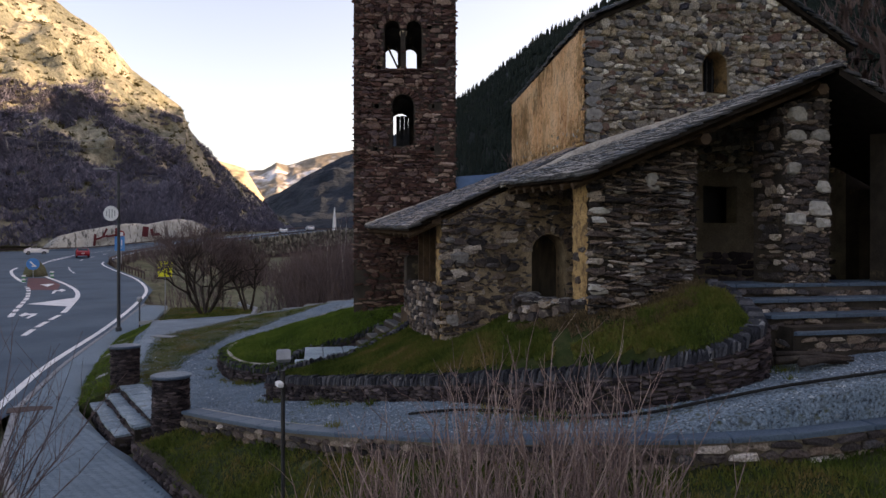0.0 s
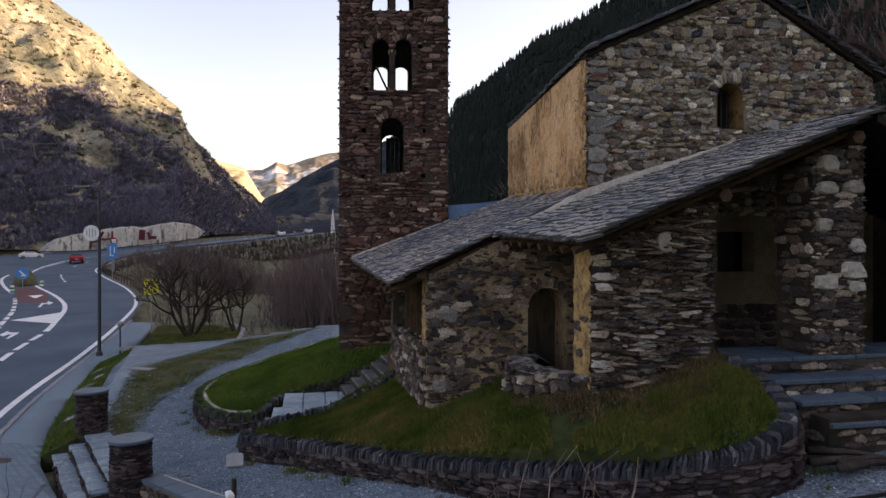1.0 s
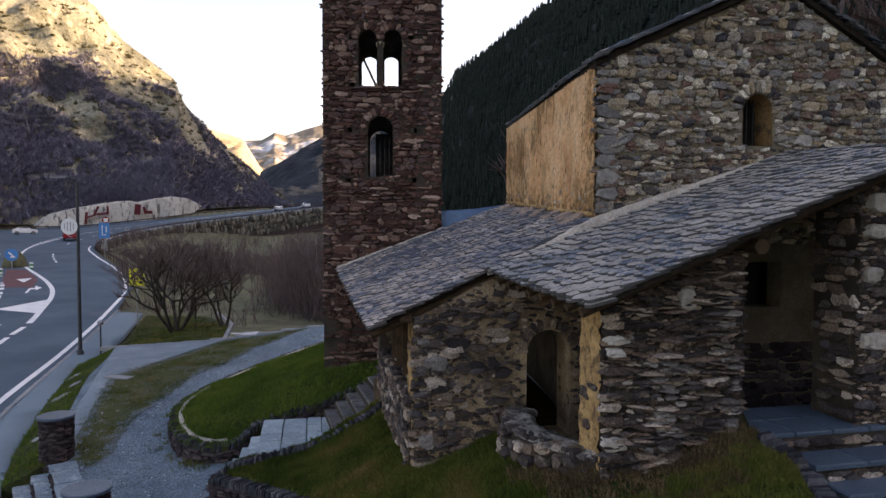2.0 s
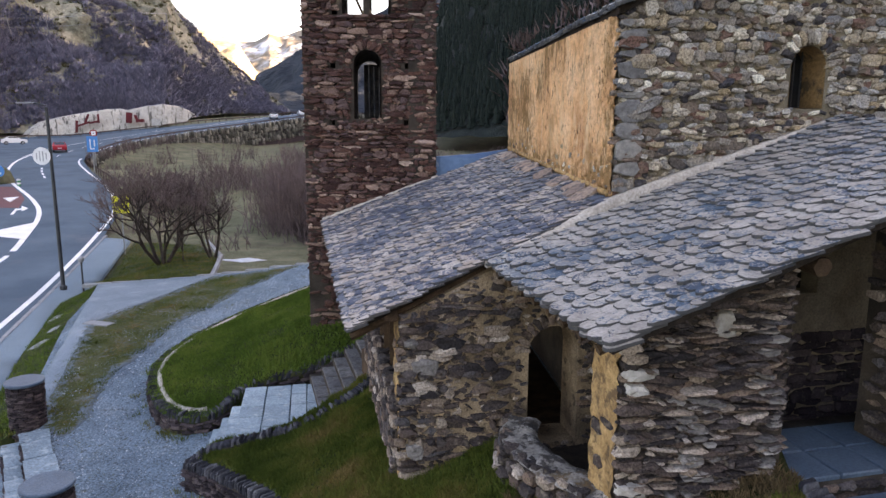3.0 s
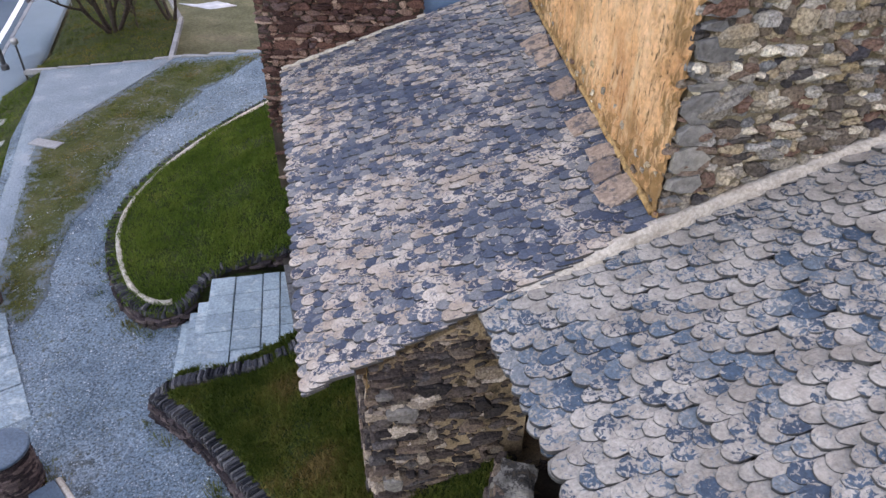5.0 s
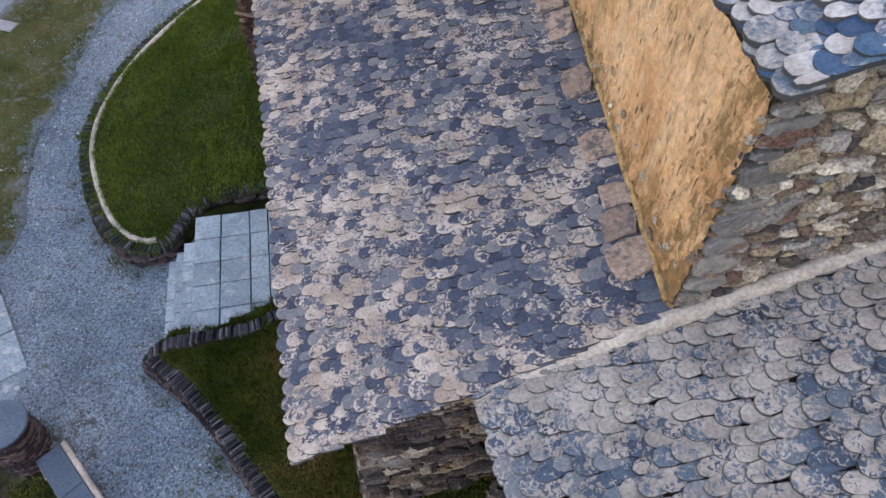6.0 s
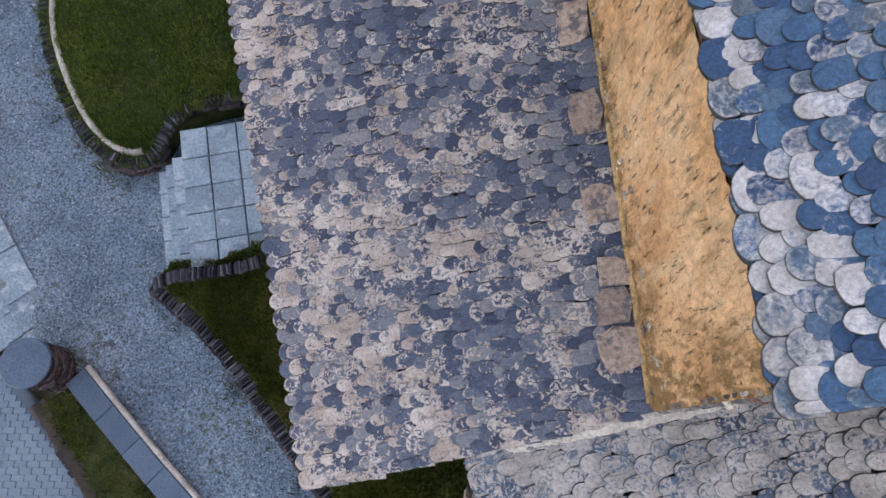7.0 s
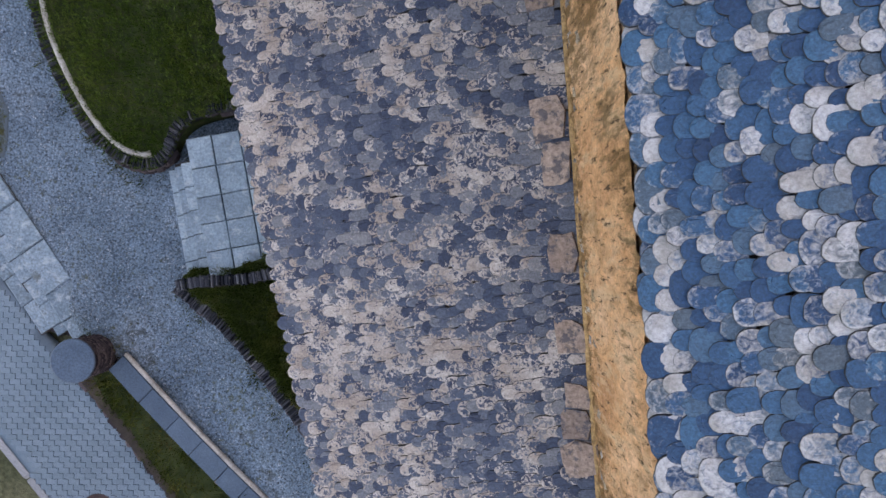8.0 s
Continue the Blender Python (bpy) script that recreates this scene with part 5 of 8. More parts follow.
def line_wall(name, label, line, foot, thick, kit, rng, h=(0.04, 0.1), l=(0.12, 0.34), deep=0.05, parent=None, singles=200, focus=None, core=M_MORTAR, sink=0.0, both=False):
    """A wall along a line (x, y, top); its outside is on the right of the way, its foot at foot(x, y)."""
    line = [Vector(p) for p in line]
    acc = Acc()
    n = len(line)
    rows = []
    for i, p in enumerate(line):
        d = line[min(i + 1, n - 1)] - line[max(i - 1, 0)]
        w = Vector((d.y, -d.x, 0)).normalized()
        b = min(foot(p.x, p.y), p.z - 0.05) - 0.15
        q = p - w * thick
        rows.append([(p.x, p.y, b), (p.x, p.y, p.z - sink), (q.x, q.y, p.z - sink), (q.x, q.y, b)])
    v = [q for r in rows for q in r]
    f = [(i * 4 + k, i * 4 + (k + 1) % 4, i * 4 + 4 + (k + 1) % 4, i * 4 + 4 + k) for i in range(n - 1) for k in range(3)]
    f += [(0, 1, 2, 3), tuple(4 * (n - 1) + k for k in (3, 2, 1, 0))]
    acc.add(v, f)
    if parent is None:
        ob = tagged(new(name, mesh(name, acc.v, acc.f, core)), label, "wall")
    else:
        ob = part(name, acc, core, parent, label)
    places = []
    low = min(foot(p.x, p.y) for p in line)
    high = max(p.z for p in line)
    for side in ((0, 1) if both else (0,)):
        z = 0.0
        while z < high - low + 0.3:
            ch = rng.uniform(*h)
            s = rng.uniform(-0.2, 0)
            total = sum((Vector((b - a)).to_2d().length for a, b in zip(line, line[1:])))
            while s < total:
                w = rng.uniform(*l)
                c, acc_s = s + w / 2, 0.0
                for a, b in zip(line, line[1:]):
                    d = (b - a).to_2d().length
                    if acc_s + d >= c >= acc_s:
                        p = a.lerp(b, (c - acc_s) / d)
                        u = Vector((b.x - a.x, b.y - a.y, 0)).normalized()
                        o = Vector((u.y, -u.x, 0))
                        fz = foot(p.x + o.x * 0.1, p.y + o.y * 0.1)
                        top = p.z - sink
                        zz = fz - 0.05 + z + ch / 2
                        if zz + ch / 2 < top + 0.02:
                            if side:
                                p, o, u = p - o * thick, -o, -u
                            a_ = rng.uniform(-0.05, 0.05) + (b.z - a.z) / max(d, 0.01) * (0.6 if not side else -0.6)
                            uu = u * math.cos(a_) + Vector((0, 0, math.sin(a_)))
                            places.append((axes((p.x - o.x * 0.015, p.y - o.y * 0.015, zz), uu, o, (w * 1.02, deep * rng.uniform(0.6, 1.3) + 0.015, ch * rng.uniform(0.85, 1.05))), rng.randrange(len(kit.shapes))))
                        break
                    acc_s += d
                s += w + 0.006
            z += ch * 0.96
    kit.lay(ob, places, singles, focus, "rubble stones of the wall")
    return ob


def edge_slates(parent, line, thick, rng, high=0.13, step=0.042, singles=200, focus=None, lean=0.15):
    places = []
    for p, d in resample([Vector(q) for q in line], step):
        u = Vector((d.x, d.y, 0)).normalized()
        w = Vector((u.y, -u.x, 0))
        c = p - w * (thick / 2 - 0.01)
        a = rng.gauss(lean, 0.12)
        uu = (u * math.cos(a) - Vector((0, 0, math.sin(a)))).normalized()
        ww = (w + u * rng.uniform(-0.06, 0.06)).normalized()
        ww = (ww - uu * ww.dot(uu)).normalized()
        zz = uu.cross(ww)
        if zz.z < 0:
            ww = -ww
            zz = -zz
        s = (step * rng.uniform(0.95, 1.35), thick + rng.uniform(-0.045, 0.012), high * rng.uniform(0.75, 1.25))
        m = Matrix(((uu.x * s[0], ww.x * s[1], zz.x * s[2], c.x), (uu.y * s[0], ww.y * s[1], zz.y * s[2], c.y), (uu.z * s[0], ww.z * s[1], zz.z * s[2], c.z - 0.03), (0, 0, 0, 1)))
        places.append((m, rng.randrange(len(K_BLADE.shapes))))
    K_BLADE.lay(parent, places, singles, focus, "slates set on edge along the top")


def flat(x, y, z, sx, sy, sz, rz):
    return Matrix.Translation((x, y, z)) @ Matrix.Rotation(rz, 4, "Z") @ Matrix.Diagonal((sx, sy, sz, 1))


rng = random.Random(21)
# retaining walls of the two lawns, topped with slates on edge
FRONT = line_wall("retaining_wall", "curved dry-stone retaining wall topped with slates on edge", front_line, terrace_z, 0.24, K_DRY, rng, h=(0.028, 0.065), l=(0.1, 0.3), singles=260, focus=(1.5, 9.0, 2.2), sink=0.1)
edge_slates(FRONT, [p + Vector((0, 0, -0.09)) for p in front_line], 0.23, rng, high=0.16, step=0.026, singles=260, focus=(1.5, 9.0, 2.2))
lawn_out = lawn_line[:-6][::-1]
LAWNW = line_wall("lawn_wall", "curved low lawn wall topped with slates on edge", lawn_out, lambda x, y: terrace_z(x, y) if x < -3.7 or y > 20 else 1.5, 0.2, K_DRY, rng, singles=160, focus=(-5.0, 17.2, 1.0), sink=0.1)
edge_slates(LAWNW, [p + Vector((0, 0, -0.09)) for p in lawn_out], 0.19, rng, high=0.15, step=0.034, singles=260, focus=(-4.5, 17.2, 1.1))
rim = Acc()
inner_rim = []
for p, d in resample(lawn_line[28:], 0.25):
    w = Vector((d.y, -d.x, 0)).normalized()
    inner_rim.append(p + w * 0.24 + Vector((0, 0, 0.02)))
tube(rim, inner_rim, 0.065, 6)
part("mortar_rim", rim, M_LIME, LAWNW, "pale concrete rim along the lawn", True)

# ---- steps up to the side porch ----
STAIR = thing("garden_stair", "slate-flagged steps and landing beside the lawn", "steps")
ang = 0.185
ca, sa = math.cos(ang), math.sin(ang)
O = Vector((-3.0, 14.79, 0))            # the landing's near corner; x along the way up, y across
loc = lambda a, b: (O.x + a * ca - b * sa, O.y + a * sa + b * ca)
land = Acc()
pl = []
cols_, rows_ = [0.44, 0.48, 0.3, 0.42], [0.48, 0.48, 0.45, 0.5, 0.52]
aa = 0.0
for ci, cw in enumerate(cols_):
    bb = 0.0
    for rw in rows_:
        x, y = loc(aa + cw / 2, bb + rw / 2)
        pl.append((flat(x, y, 1.47, cw - 0.014, rw - 0.012, 0.08 + rng.uniform(-0.006, 0.006), ang), rng.randrange(8)))
        bb += rw
    aa += cw
body = Acc()
x, y = loc(0.82, 1.2)
box(body, (x, y, 1.0), (1.62, 2.4, 0.94), ang)
LAND = part("landing", body, M_MORTAR, STAIR)
K_FLAG.lay(LAND, pl, 300)
for k in range(3):                        # three steps down to the gravel
    x, y = loc(-0.1 - 0.19 * k, 1.05 + 0.03 * k)
    body = Acc()
    box(body, (x, y, 0.62 - 0.12 * k), (0.26, 2.12, 1.3 - 0.24 * k), ang)
    stp = part("step", body, M_MORTAR, STAIR)
    pl = [(flat(*loc(-0.1 - 0.19 * k, 0.2 + 0.42 * j), 1.25 - 0.22 * k, 0.25, 0.41, 0.06, ang), rng.randrange(8)) for j in range(5)]
    K_FLAG.lay(stp, pl, 10)
for k in range(6):                        # steps up to the porch
    c = Vector((-1.62 + 0.22 * k, 16.05 + 0.1 * k, 0))
    top_ = 1.66 + 0.16 * k
    body = Acc()
    box(body, (c.x - 0.11, c.y + 0.38, (top_ + 0.7) / 2), (0.3, 2.65 - 0.1 * k, top_ - 0.7), 0.28)
    stp = part("step", body, M_MORTAR, STAIR)
    pl = [(flat(c.x - 0.16 * (j - 1), c.y + 0.56 * (j - 1), top_, 0.3, 0.55, 0.05, 0.28), rng.randrange(8)) for j in range(4)]
    K_STEP.lay(stp, pl, 10)
side = smooth_line([(-3.62, 14.78, 1.28), (-3.2, 14.86, 1.5), (-2.4, 14.92, 1.66), (-1.85, 15.05, 1.78), (-1.2, 15.35, 2.1), (-0.65, 15.75, 2.4)], 4)
SW = line_wall("stair_kerb", "slates on edge along the steps", [p for p in side][::-1], lambda x, y: front_z(x, y) - 0.1, 0.2, K_DRY, rng, singles=40, sink=0.05)
edge_slates(SW, [p + Vector((0, 0, -0.05)) for p in side][::-1], 0.2, rng, high=0.13, singles=80)

# ---- the side porch: low wall, posts, plaster ends ----
lowl = [(-0.85, 16.1, 3.25), (-0.62, 15.0, 3.27), (-0.35, 13.6, 3.3), (-0.08, 12.15, 3.3)]
LOWL = line_wall("low_wall", "low rubble parapet of the side porch", lowl, lambda x, y: front_z(x, y) - 0.25, 0.5, K_PORCH, rng, h=(0.06, 0.15), l=(0.14, 0.36), parent=CHURCH, singles=120, focus=(-0.3, 13.0, 2.8))
pl = []
for p, d in resample([Vector(q) for q in lowl], 0.16):
    o = Vector((d.y, -d.x, 0)).normalized()
    for k in range(3):
        c = p - o * (0.05 + 0.17 * k + rng.uniform(-0.03, 0.03))
        pl.append((axes((c.x, c.y, c.z - 0.03), Vector((d.x, d.y, 0)), Vector((rng.uniform(-0.15, 0.15), rng.uniform(-0.15, 0.15), 1)), (rng.uniform(0.15, 0.24), rng.uniform(0.04, 0.08), rng.uniform(0.14, 0.2))), rng.randrange(len(K_PORCH.shapes))))
K_PORCH.lay(LOWL, pl, 60)
pier = Acc()
box(pier, (-0.62, 16.35, 2.9), (0.55, 0.6, 1.9), 0.15, 0.06)
part("stone_pier", pier, M_MORTAR, CHURCH, "rough stone pier")
low2 = smooth_line([(1.32, 12.0, 3.22), (1.22, 11.55, 3.2), (1.4, 10.95, 3.18), (1.75, 10.4, 3.2), (2.1, 10.02, 3.22)], 4)
LOW2 = line_wall("low_wall", "bulging low rubble wall below the porch opening", low2, lambda x, y: front_z(x, y) - 0.2, 0.36, K_PORCH, rng, h=(0.07, 0.16), l=(0.12, 0.3), deep=0.08, parent=CHURCH, singles=100)
pl = []
for p, d in resample(low2, 0.13):
    o = Vector((d.y, -d.x, 0)).normalized()
    for k in range(3):
        c = p - o * (0.02 + 0.13 * k + rng.uniform(-0.03, 0.03))
        pl.append((axes((c.x, c.y, c.z - 0.03), Vector((d.x, d.y, 0)), Vector((rng.uniform(-0.15, 0.15), rng.uniform(-0.15, 0.15), 1)), (rng.uniform(0.13, 0.2), rng.uniform(0.04, 0.08), rng.uniform(0.1, 0.17))), rng.randrange(len(K_PORCH.shapes))))
K_PORCH.lay(LOW2, pl[::3], 40)
M_BED = patched(patched(mat("dirty_mortar", [(0.0, (0.16, 0.145, 0.13)), (1.0, (0.34, 0.31, 0.28))], scale=5, fine=22, bump=0.9, grain=0.4), (0.05, 0.045, 0.045), 6, 0.5, 0.55, 0.9), (0.24, 0.16, 0.08), 3, 0.57, 0.66, 0.6)
tv, nt_ = [], 7
tops_ = resample(low2, 0.05)
for i, (p_, d) in enumerate(tops_):
    o = Vector((d.y, -d.x, 0)).normalized()
    for k in range(nt_):
        e_ = 0.05 if k in (0, nt_ - 1) else 0.0
        q = p_ + o * (0.05 - 0.075 * k + 0.03 * noise.noise((i * 0.25, k * 0.7, 3.0)))
        tv.append((q.x, q.y, q.z + 0.045 + 0.035 * noise.noise((i * 0.22, k * 0.6, 7.0)) - e_))
mt_ = Acc()
mt_.add(tv, [(i * nt_ + k, i * nt_ + k + 1, (i + 1) * nt_ + k + 1, (i + 1) * nt_ + k) for i in range(len(tops_) - 1) for k in range(nt_ - 1)])
part("mortar_bed", mt_, M_BED, LOW2, "rough pale mortar bed on the wall's top", True)
for f_, zt, zb, dep in ((w1, 4.46, 2.2, 0.55), (w2, 4.95, 2.7, 0.6)):   # ochre plaster on the wall ends
    rv = Acc()
    nz, nd = 30, 8
    g = [[f_.at(-0.012 - 0.055 * abs(noise.noise((i * 0.7, j * 0.9, dep))), zb + (zt - zb) * i / nz, -0.03 - (dep - 0.05) * j / nd + 0.1 * noise.noise((i * 1.3, 3, 1)) * (j == 0)) for j in range(nd + 1)] for i in range(nz + 1)]
    v = [p for r in g for p in r]
    rv.add(v, [(i * (nd + 1) + j, (i + 1) * (nd + 1) + j, (i + 1) * (nd + 1) + j + 1, i * (nd + 1) + j + 1) for i in range(nz) for j in range(nd)])
    part("plaster_reveal", rv, M_REVEAL, CHURCH, "ochre plaster on the wall's end", True)
for f_, z0, z1, dep, ob_ in ((w1, 2.1, 4.35, 0.5, W1), (w2, 2.8, 4.85, 0.55, W2)):
    ef = Face(f_.at(-0.02, 0, -dep).to_2d(), f_.at(-0.02, 0, 0.02).to_2d())
    K_PORCH.lay(ob_, [q for q in courses(rng, ef, [(0, z0), (ef.len + 0.08, z0), (ef.len + 0.08, z1), (0, z1)], [], K_PORCH, (0.06, 0.14), (0.12, 0.3), 0.03) if rng.random() < 0.12], 40)
for f_, ob_, z, z1 in ((w2, W2, 2.75, 4.88), (w1, W1, 2.2, 4.4)):      # toothed corner stones
    while z < z1:
        h, w = rng.uniform(0.05, 0.13), rng.uniform(0.12, 0.36)
        K_PORCH.lay(ob_, [(axes(f_.at(w / 2 - rng.uniform(0.02, 0.1), z + h / 2, -0.02), f_.u, f_.w, (w, rng.uniform(0.07, 0.11), h)), rng.randrange(len(K_PORCH.shapes)))], 1)
        z += h + rng.uniform(0.0, 0.09)
for x, y in ((-0.27, 12.95), (-0.4, 13.75), (-0.55, 14.5), (-0.68, 15.25)):
    ps = Acc()
    box(ps, (x + 0.2, y, 3.92), (0.13, 0.13, 1.3), 0.1, 0.02)
    part("timber_post", ps, M_WOOD, CHURCH, "dark timber post")
bm_ = Acc()
box(bm_, (-0.5, 14.3, 4.5), (0.16, 4.6, 0.16), 0.17, 0.02)
part("wall_plate", bm_, M_WOOD, CHURCH, "dark timber beam")
for k in range(12):                       # rafters under the lean-to roof
    t = 0.03 + 0.94 * k / 11
    rf = Acc()
    a, b = R1.at(0.015, t), R1.at(0.55, t)
    tube(rf, [a - Vector((0, 0, 0.15)), b - Vector((0, 0, 0.15))], 0.05, 5)
    part("rafter", rf, M_WOOD, CHURCH)
for k in range(8):
    t = 0.12 + 0.84 * k / 7
    rf = Acc()
    a, b = R2.at(0.02, t), R2.at(0.98, t)
    tube(rf, [a - Vector((0, 0, 0.15)), b - Vector((0, 0, 0.15))], 0.055, 5)
    part("rafter", rf, M_WOOD, CHURCH)
for s in (0.5, 0.97):
    rf = Acc()
    tube(rf, [R2.at(s, 0.06) - Vector((0, 0, 0.25)), R2.at(s, 1.0) - Vector((0, 0, 0.25))], 0.09, 6)
    part("purlin", rf, M_WOOD, CHURCH, "round timber purlin")
pf_ = Face(wp.at(-0.01, 0, -0.68).to_2d(), wp.at(-0.01, 0, 0.02).to_2d())
K_PORCH.lay(WP, [q for q in courses(rng, pf_, [(0, 3.4), (pf_.len, 3.4), (pf_.len, 6.15), (0, 6.15)], [], K_PORCH, (0.06, 0.14), (0.12, 0.32), 0.04) if rng.random() < 0.8], 60)
# ---- the main porch: floor, steps, back wall ----
fl_poly = [(3.7, 10.0), (9.6, 11.33), (9.45, 12.3), (3.62, 11.02)]
tagged(sheet("low_porch_floor", [(2.1, 10.4), (9.5, 12.1), (9.3, 14.1), (1.5, 12.2), (1.5, 11.2)], lambda x, y: 2.68, M_MORTAR, 0), "dark earthen floor at the back of the porch", "floor", kind="structure")
# unseen floor, its dark colour put in for the shade behind the arch
tagged(sheet("lean_to_floor", [(0.1, 12.5), (2.5, 12.9), (1.95, 19.3), (0.3, 19.3), (-1.0, 16.4), (-0.55, 14.9)], lambda x, y: 2.62, M_WOOD, 0, skirt=0.5), "dark floor added in the side porch", "floor", kind="structure")
PFLOOR = tagged(sheet("porch_floor", fl_poly, lambda x, y: 3.42, M_MORTAR, 0, skirt=0.9), "slate-flagged floor of the church porch", "floor", kind="structure")
pl = []
for i in range(13):
    for j in range(5):
        a, b = 3.6 + i * 0.48, 0.25 + j * 0.5
        x, y = a - b * 0.2, 10.0 + (a - 3.7) * 0.225 + b
        if inside((x, y), fl_poly):
            pl.append((flat(x, y, 3.43, 0.47, 0.49, 0.05, 0.22), rng.randrange(6)))
K_COPE.lay(PFLOOR, pl, 80)
ff_ = Face((3.72, 9.985), (9.6, 11.31))
K_PORCH.lay(PFLOOR, courses(rng, ff_, [(0, 3.1), (6.0, 3.1), (6.0, 3.41), (0, 3.41)], [], K_PORCH, (0.05, 0.09), (0.12, 0.34), 0.03), 90, (4.5, 10.1, 3.3))
PST = thing("porch_steps", "broad slate-topped stone steps up to the porch", "steps")
su, sw_ = Vector((0.975, 0.222, 0)), Vector((0.222, -0.975, 0))
for k in range(1, 4):
    o = Vector((4.05 + 0.12 * k, 9.98, 0)) + sw_ * (0.3 * k - 0.17)
    zt = 3.48 - 0.19 * k
    bd = Acc()
    c = o + su * 2.7 - sw_ * 0.05
    box(bd, (c.x, c.y, zt - 0.3), (5.4, 0.5, 0.5 + 0.2 * (k == 3)), 0.224)
    sp = part("step", bd, M_MORTAR, PST)
    fc = Face((o + sw_ * 0.2).to_2d(), (o + sw_ * 0.2 + su * 5.4).to_2d())
    K_PORCH.lay(sp, courses(rng, fc, [(0, zt - 0.3), (5.4, zt - 0.3), (5.4, zt - 0.05), (0, zt - 0.05)], [], K_PORCH, (0.05, 0.09), (0.12, 0.3), 0.03), 40, (4.5, 9.5, 3))
    fe = Face((o - sw_ * 0.3).to_2d(), (o + sw_ * 0.2).to_2d())
    K_PORCH.lay(sp, courses(rng, fe, [(0, zt - 0.5), (fe.len, zt - 0.5), (fe.len, zt - 0.05), (0, zt - 0.05)], [], K_PORCH, (0.05, 0.1), (0.1, 0.26), 0.03), 30)
    pl = []
    s = 0.0
    while s < 5.3:
        w = rng.uniform(0.55, 1.1)
        c = o + su * (s + w / 2) + sw_ * 0.04
        pl.append((flat(c.x, c.y, zt - 0.05, w - 0.012, 0.42, 0.055, 0.224), rng.randrange(6)))
        s += w
    K_COPE.lay(sp, pl, 20)
bp_ = [(1.9, 3.95), (5.4, 3.95), (5.4, 5.75), (1.9, 5.5)]
fb = Face(gface.at(0, 0, 0.02).to_2d(), gface.at(gl, 0, 0.02).to_2d())
wall_core(fb, bp_, [inner], 0.015, M_PLASTER, "porch_plaster", CHURCH, "worn grey-brown plaster inside the porch")
# dark dry-wall stones below the plaster
K_DRY.lay(GABLE, courses(rng, gface, [(0.3, 2.65), (5.4, 2.65), (5.4, 3.95), (0.3, 3.95)], [], K_DRY, (0.07, 0.17), (0.12, 0.4), 0.06), 120, (5, 13, 3.6), "dark rubble at the foot of the wall")
# black sheet behind the opening stands in for the dark inside
dk = Acc()
box(dk, gface.at(2.78, 4.85, -0.6), (0.9, 0.02, 0.9), 0.227)
part("window_backing", dk, M_BLACK, CHURCH, "black sheet behind the opening")
# gable window: plaster reveal, dark pane, iron bars
rv = Acc()
wn_ = [(u, v) for u, v in arch(2.42, 2.95, 6.98, 7.78)]
n = len(wn_)
cen = (2.685, 7.35)
sh = [(cen[0] + (u - cen[0]) * 0.97, cen[1] + (v - cen[1]) * 0.97) for u, v in wn_]
rv.add([gface.at(u, v, 0.0) for u, v in sh] + [gface.at(u, v, -0.5) for u, v in sh], [(i, (i + 1) % n, n + (i + 1) % n, n + i) for i in range(n)])
# darker copy of the ochre reveal: the window recess's shade is in its colour
M_DUSK = patched(mat("shaded_reveal", [(0.0, (0.16, 0.095, 0.045)), (1.0, (0.36, 0.22, 0.1))], scale=4, fine=25, bump=1.0), (0.05, 0.04, 0.03), 4, 0.5, 0.6, 0.85)
GW = part("window", rv, M_DUSK, CHURCH, "deep ochre window reveal")
pn = Acc()
box(pn, gface.at(2.685, 7.4, -0.42), (0.56, 0.02, 0.9), 0.227)
part("pane", pn, M_GLASS, GW)
for du in (-0.12, 0.02, 0.14):
    ib = Acc()
    tube(ib, [gface.at(2.685 + du, 7.0, -0.3), gface.at(2.685 + du, 7.74, -0.3)], 0.012, 6)
    part("iron_bar", ib, M_BLACK, GW)
# zinc sheet between the tower and the nave, and the mortar lines of the roofs
zc = Acc()
zc.add([(0.36, 19.5, 5.35), (2.05, 19.5, 6.0), (2.05, 19.62, 6.24), (1.2, 19.62, 6.12), (0.36, 19.62, 6.06), (0.36, 19.75, 5.3), (2.05, 19.75, 5.9), (2.05, 19.72, 6.24), (1.2, 19.72, 6.12), (0.36, 19.72, 6.06)],
       [(0, 1, 2, 3, 4), (9, 8, 7, 6, 5), (4, 3, 8, 9), (3, 2, 7, 8), (1, 6, 7, 2), (0, 4, 9, 5)])
part("zinc_flashing", zc, M_ZINC, CHURCH, "blue-grey zinc sheet upstand")
for a, b, r, m_ in (((-2.16, 19.24, 4.68), (0.4, 19.27, 5.64), 0.05, M_LIME), ((2.56, 12.62, 5.92), (1.96, 19.35, 6.27), 0.055, M_REVEAL)):
    fl = Acc()
    pts = [Vector(a).lerp(Vector(b), i / 24) + Vector((0, 0, 0.025 * noise.noise((i * 0.8, 7, 2)))) for i in range(25)]
    tube(fl, pts, [r * 0.75 * (1 + 0.3 * noise.noise((i * 0.9, 2, 8))) for i in range(25)], 6)
    part("mortar_fillet", fl, m_, CHURCH, "rough mortar line along the roof", True)
# tower: twin-opening columns, roof, a leaning pole
for z0, z1 in ((9.06, 10.12), (11.15, 12.28)):
    cl = Acc()
    c = tface.at(tc, 0, -0.1)
    lathe(cl, (c.x, c.y, z0), [(0.1, 0), (0.1, 0.08), (0.065, 0.12), (0.06, z1 - z0 - 0.16), (0.1, z1 - z0 - 0.08), (0.11, z1 - z0)], 12)
    part("column", cl, M_GABLE[1], TOWER, "slim stone column", True)
pr = Acc()
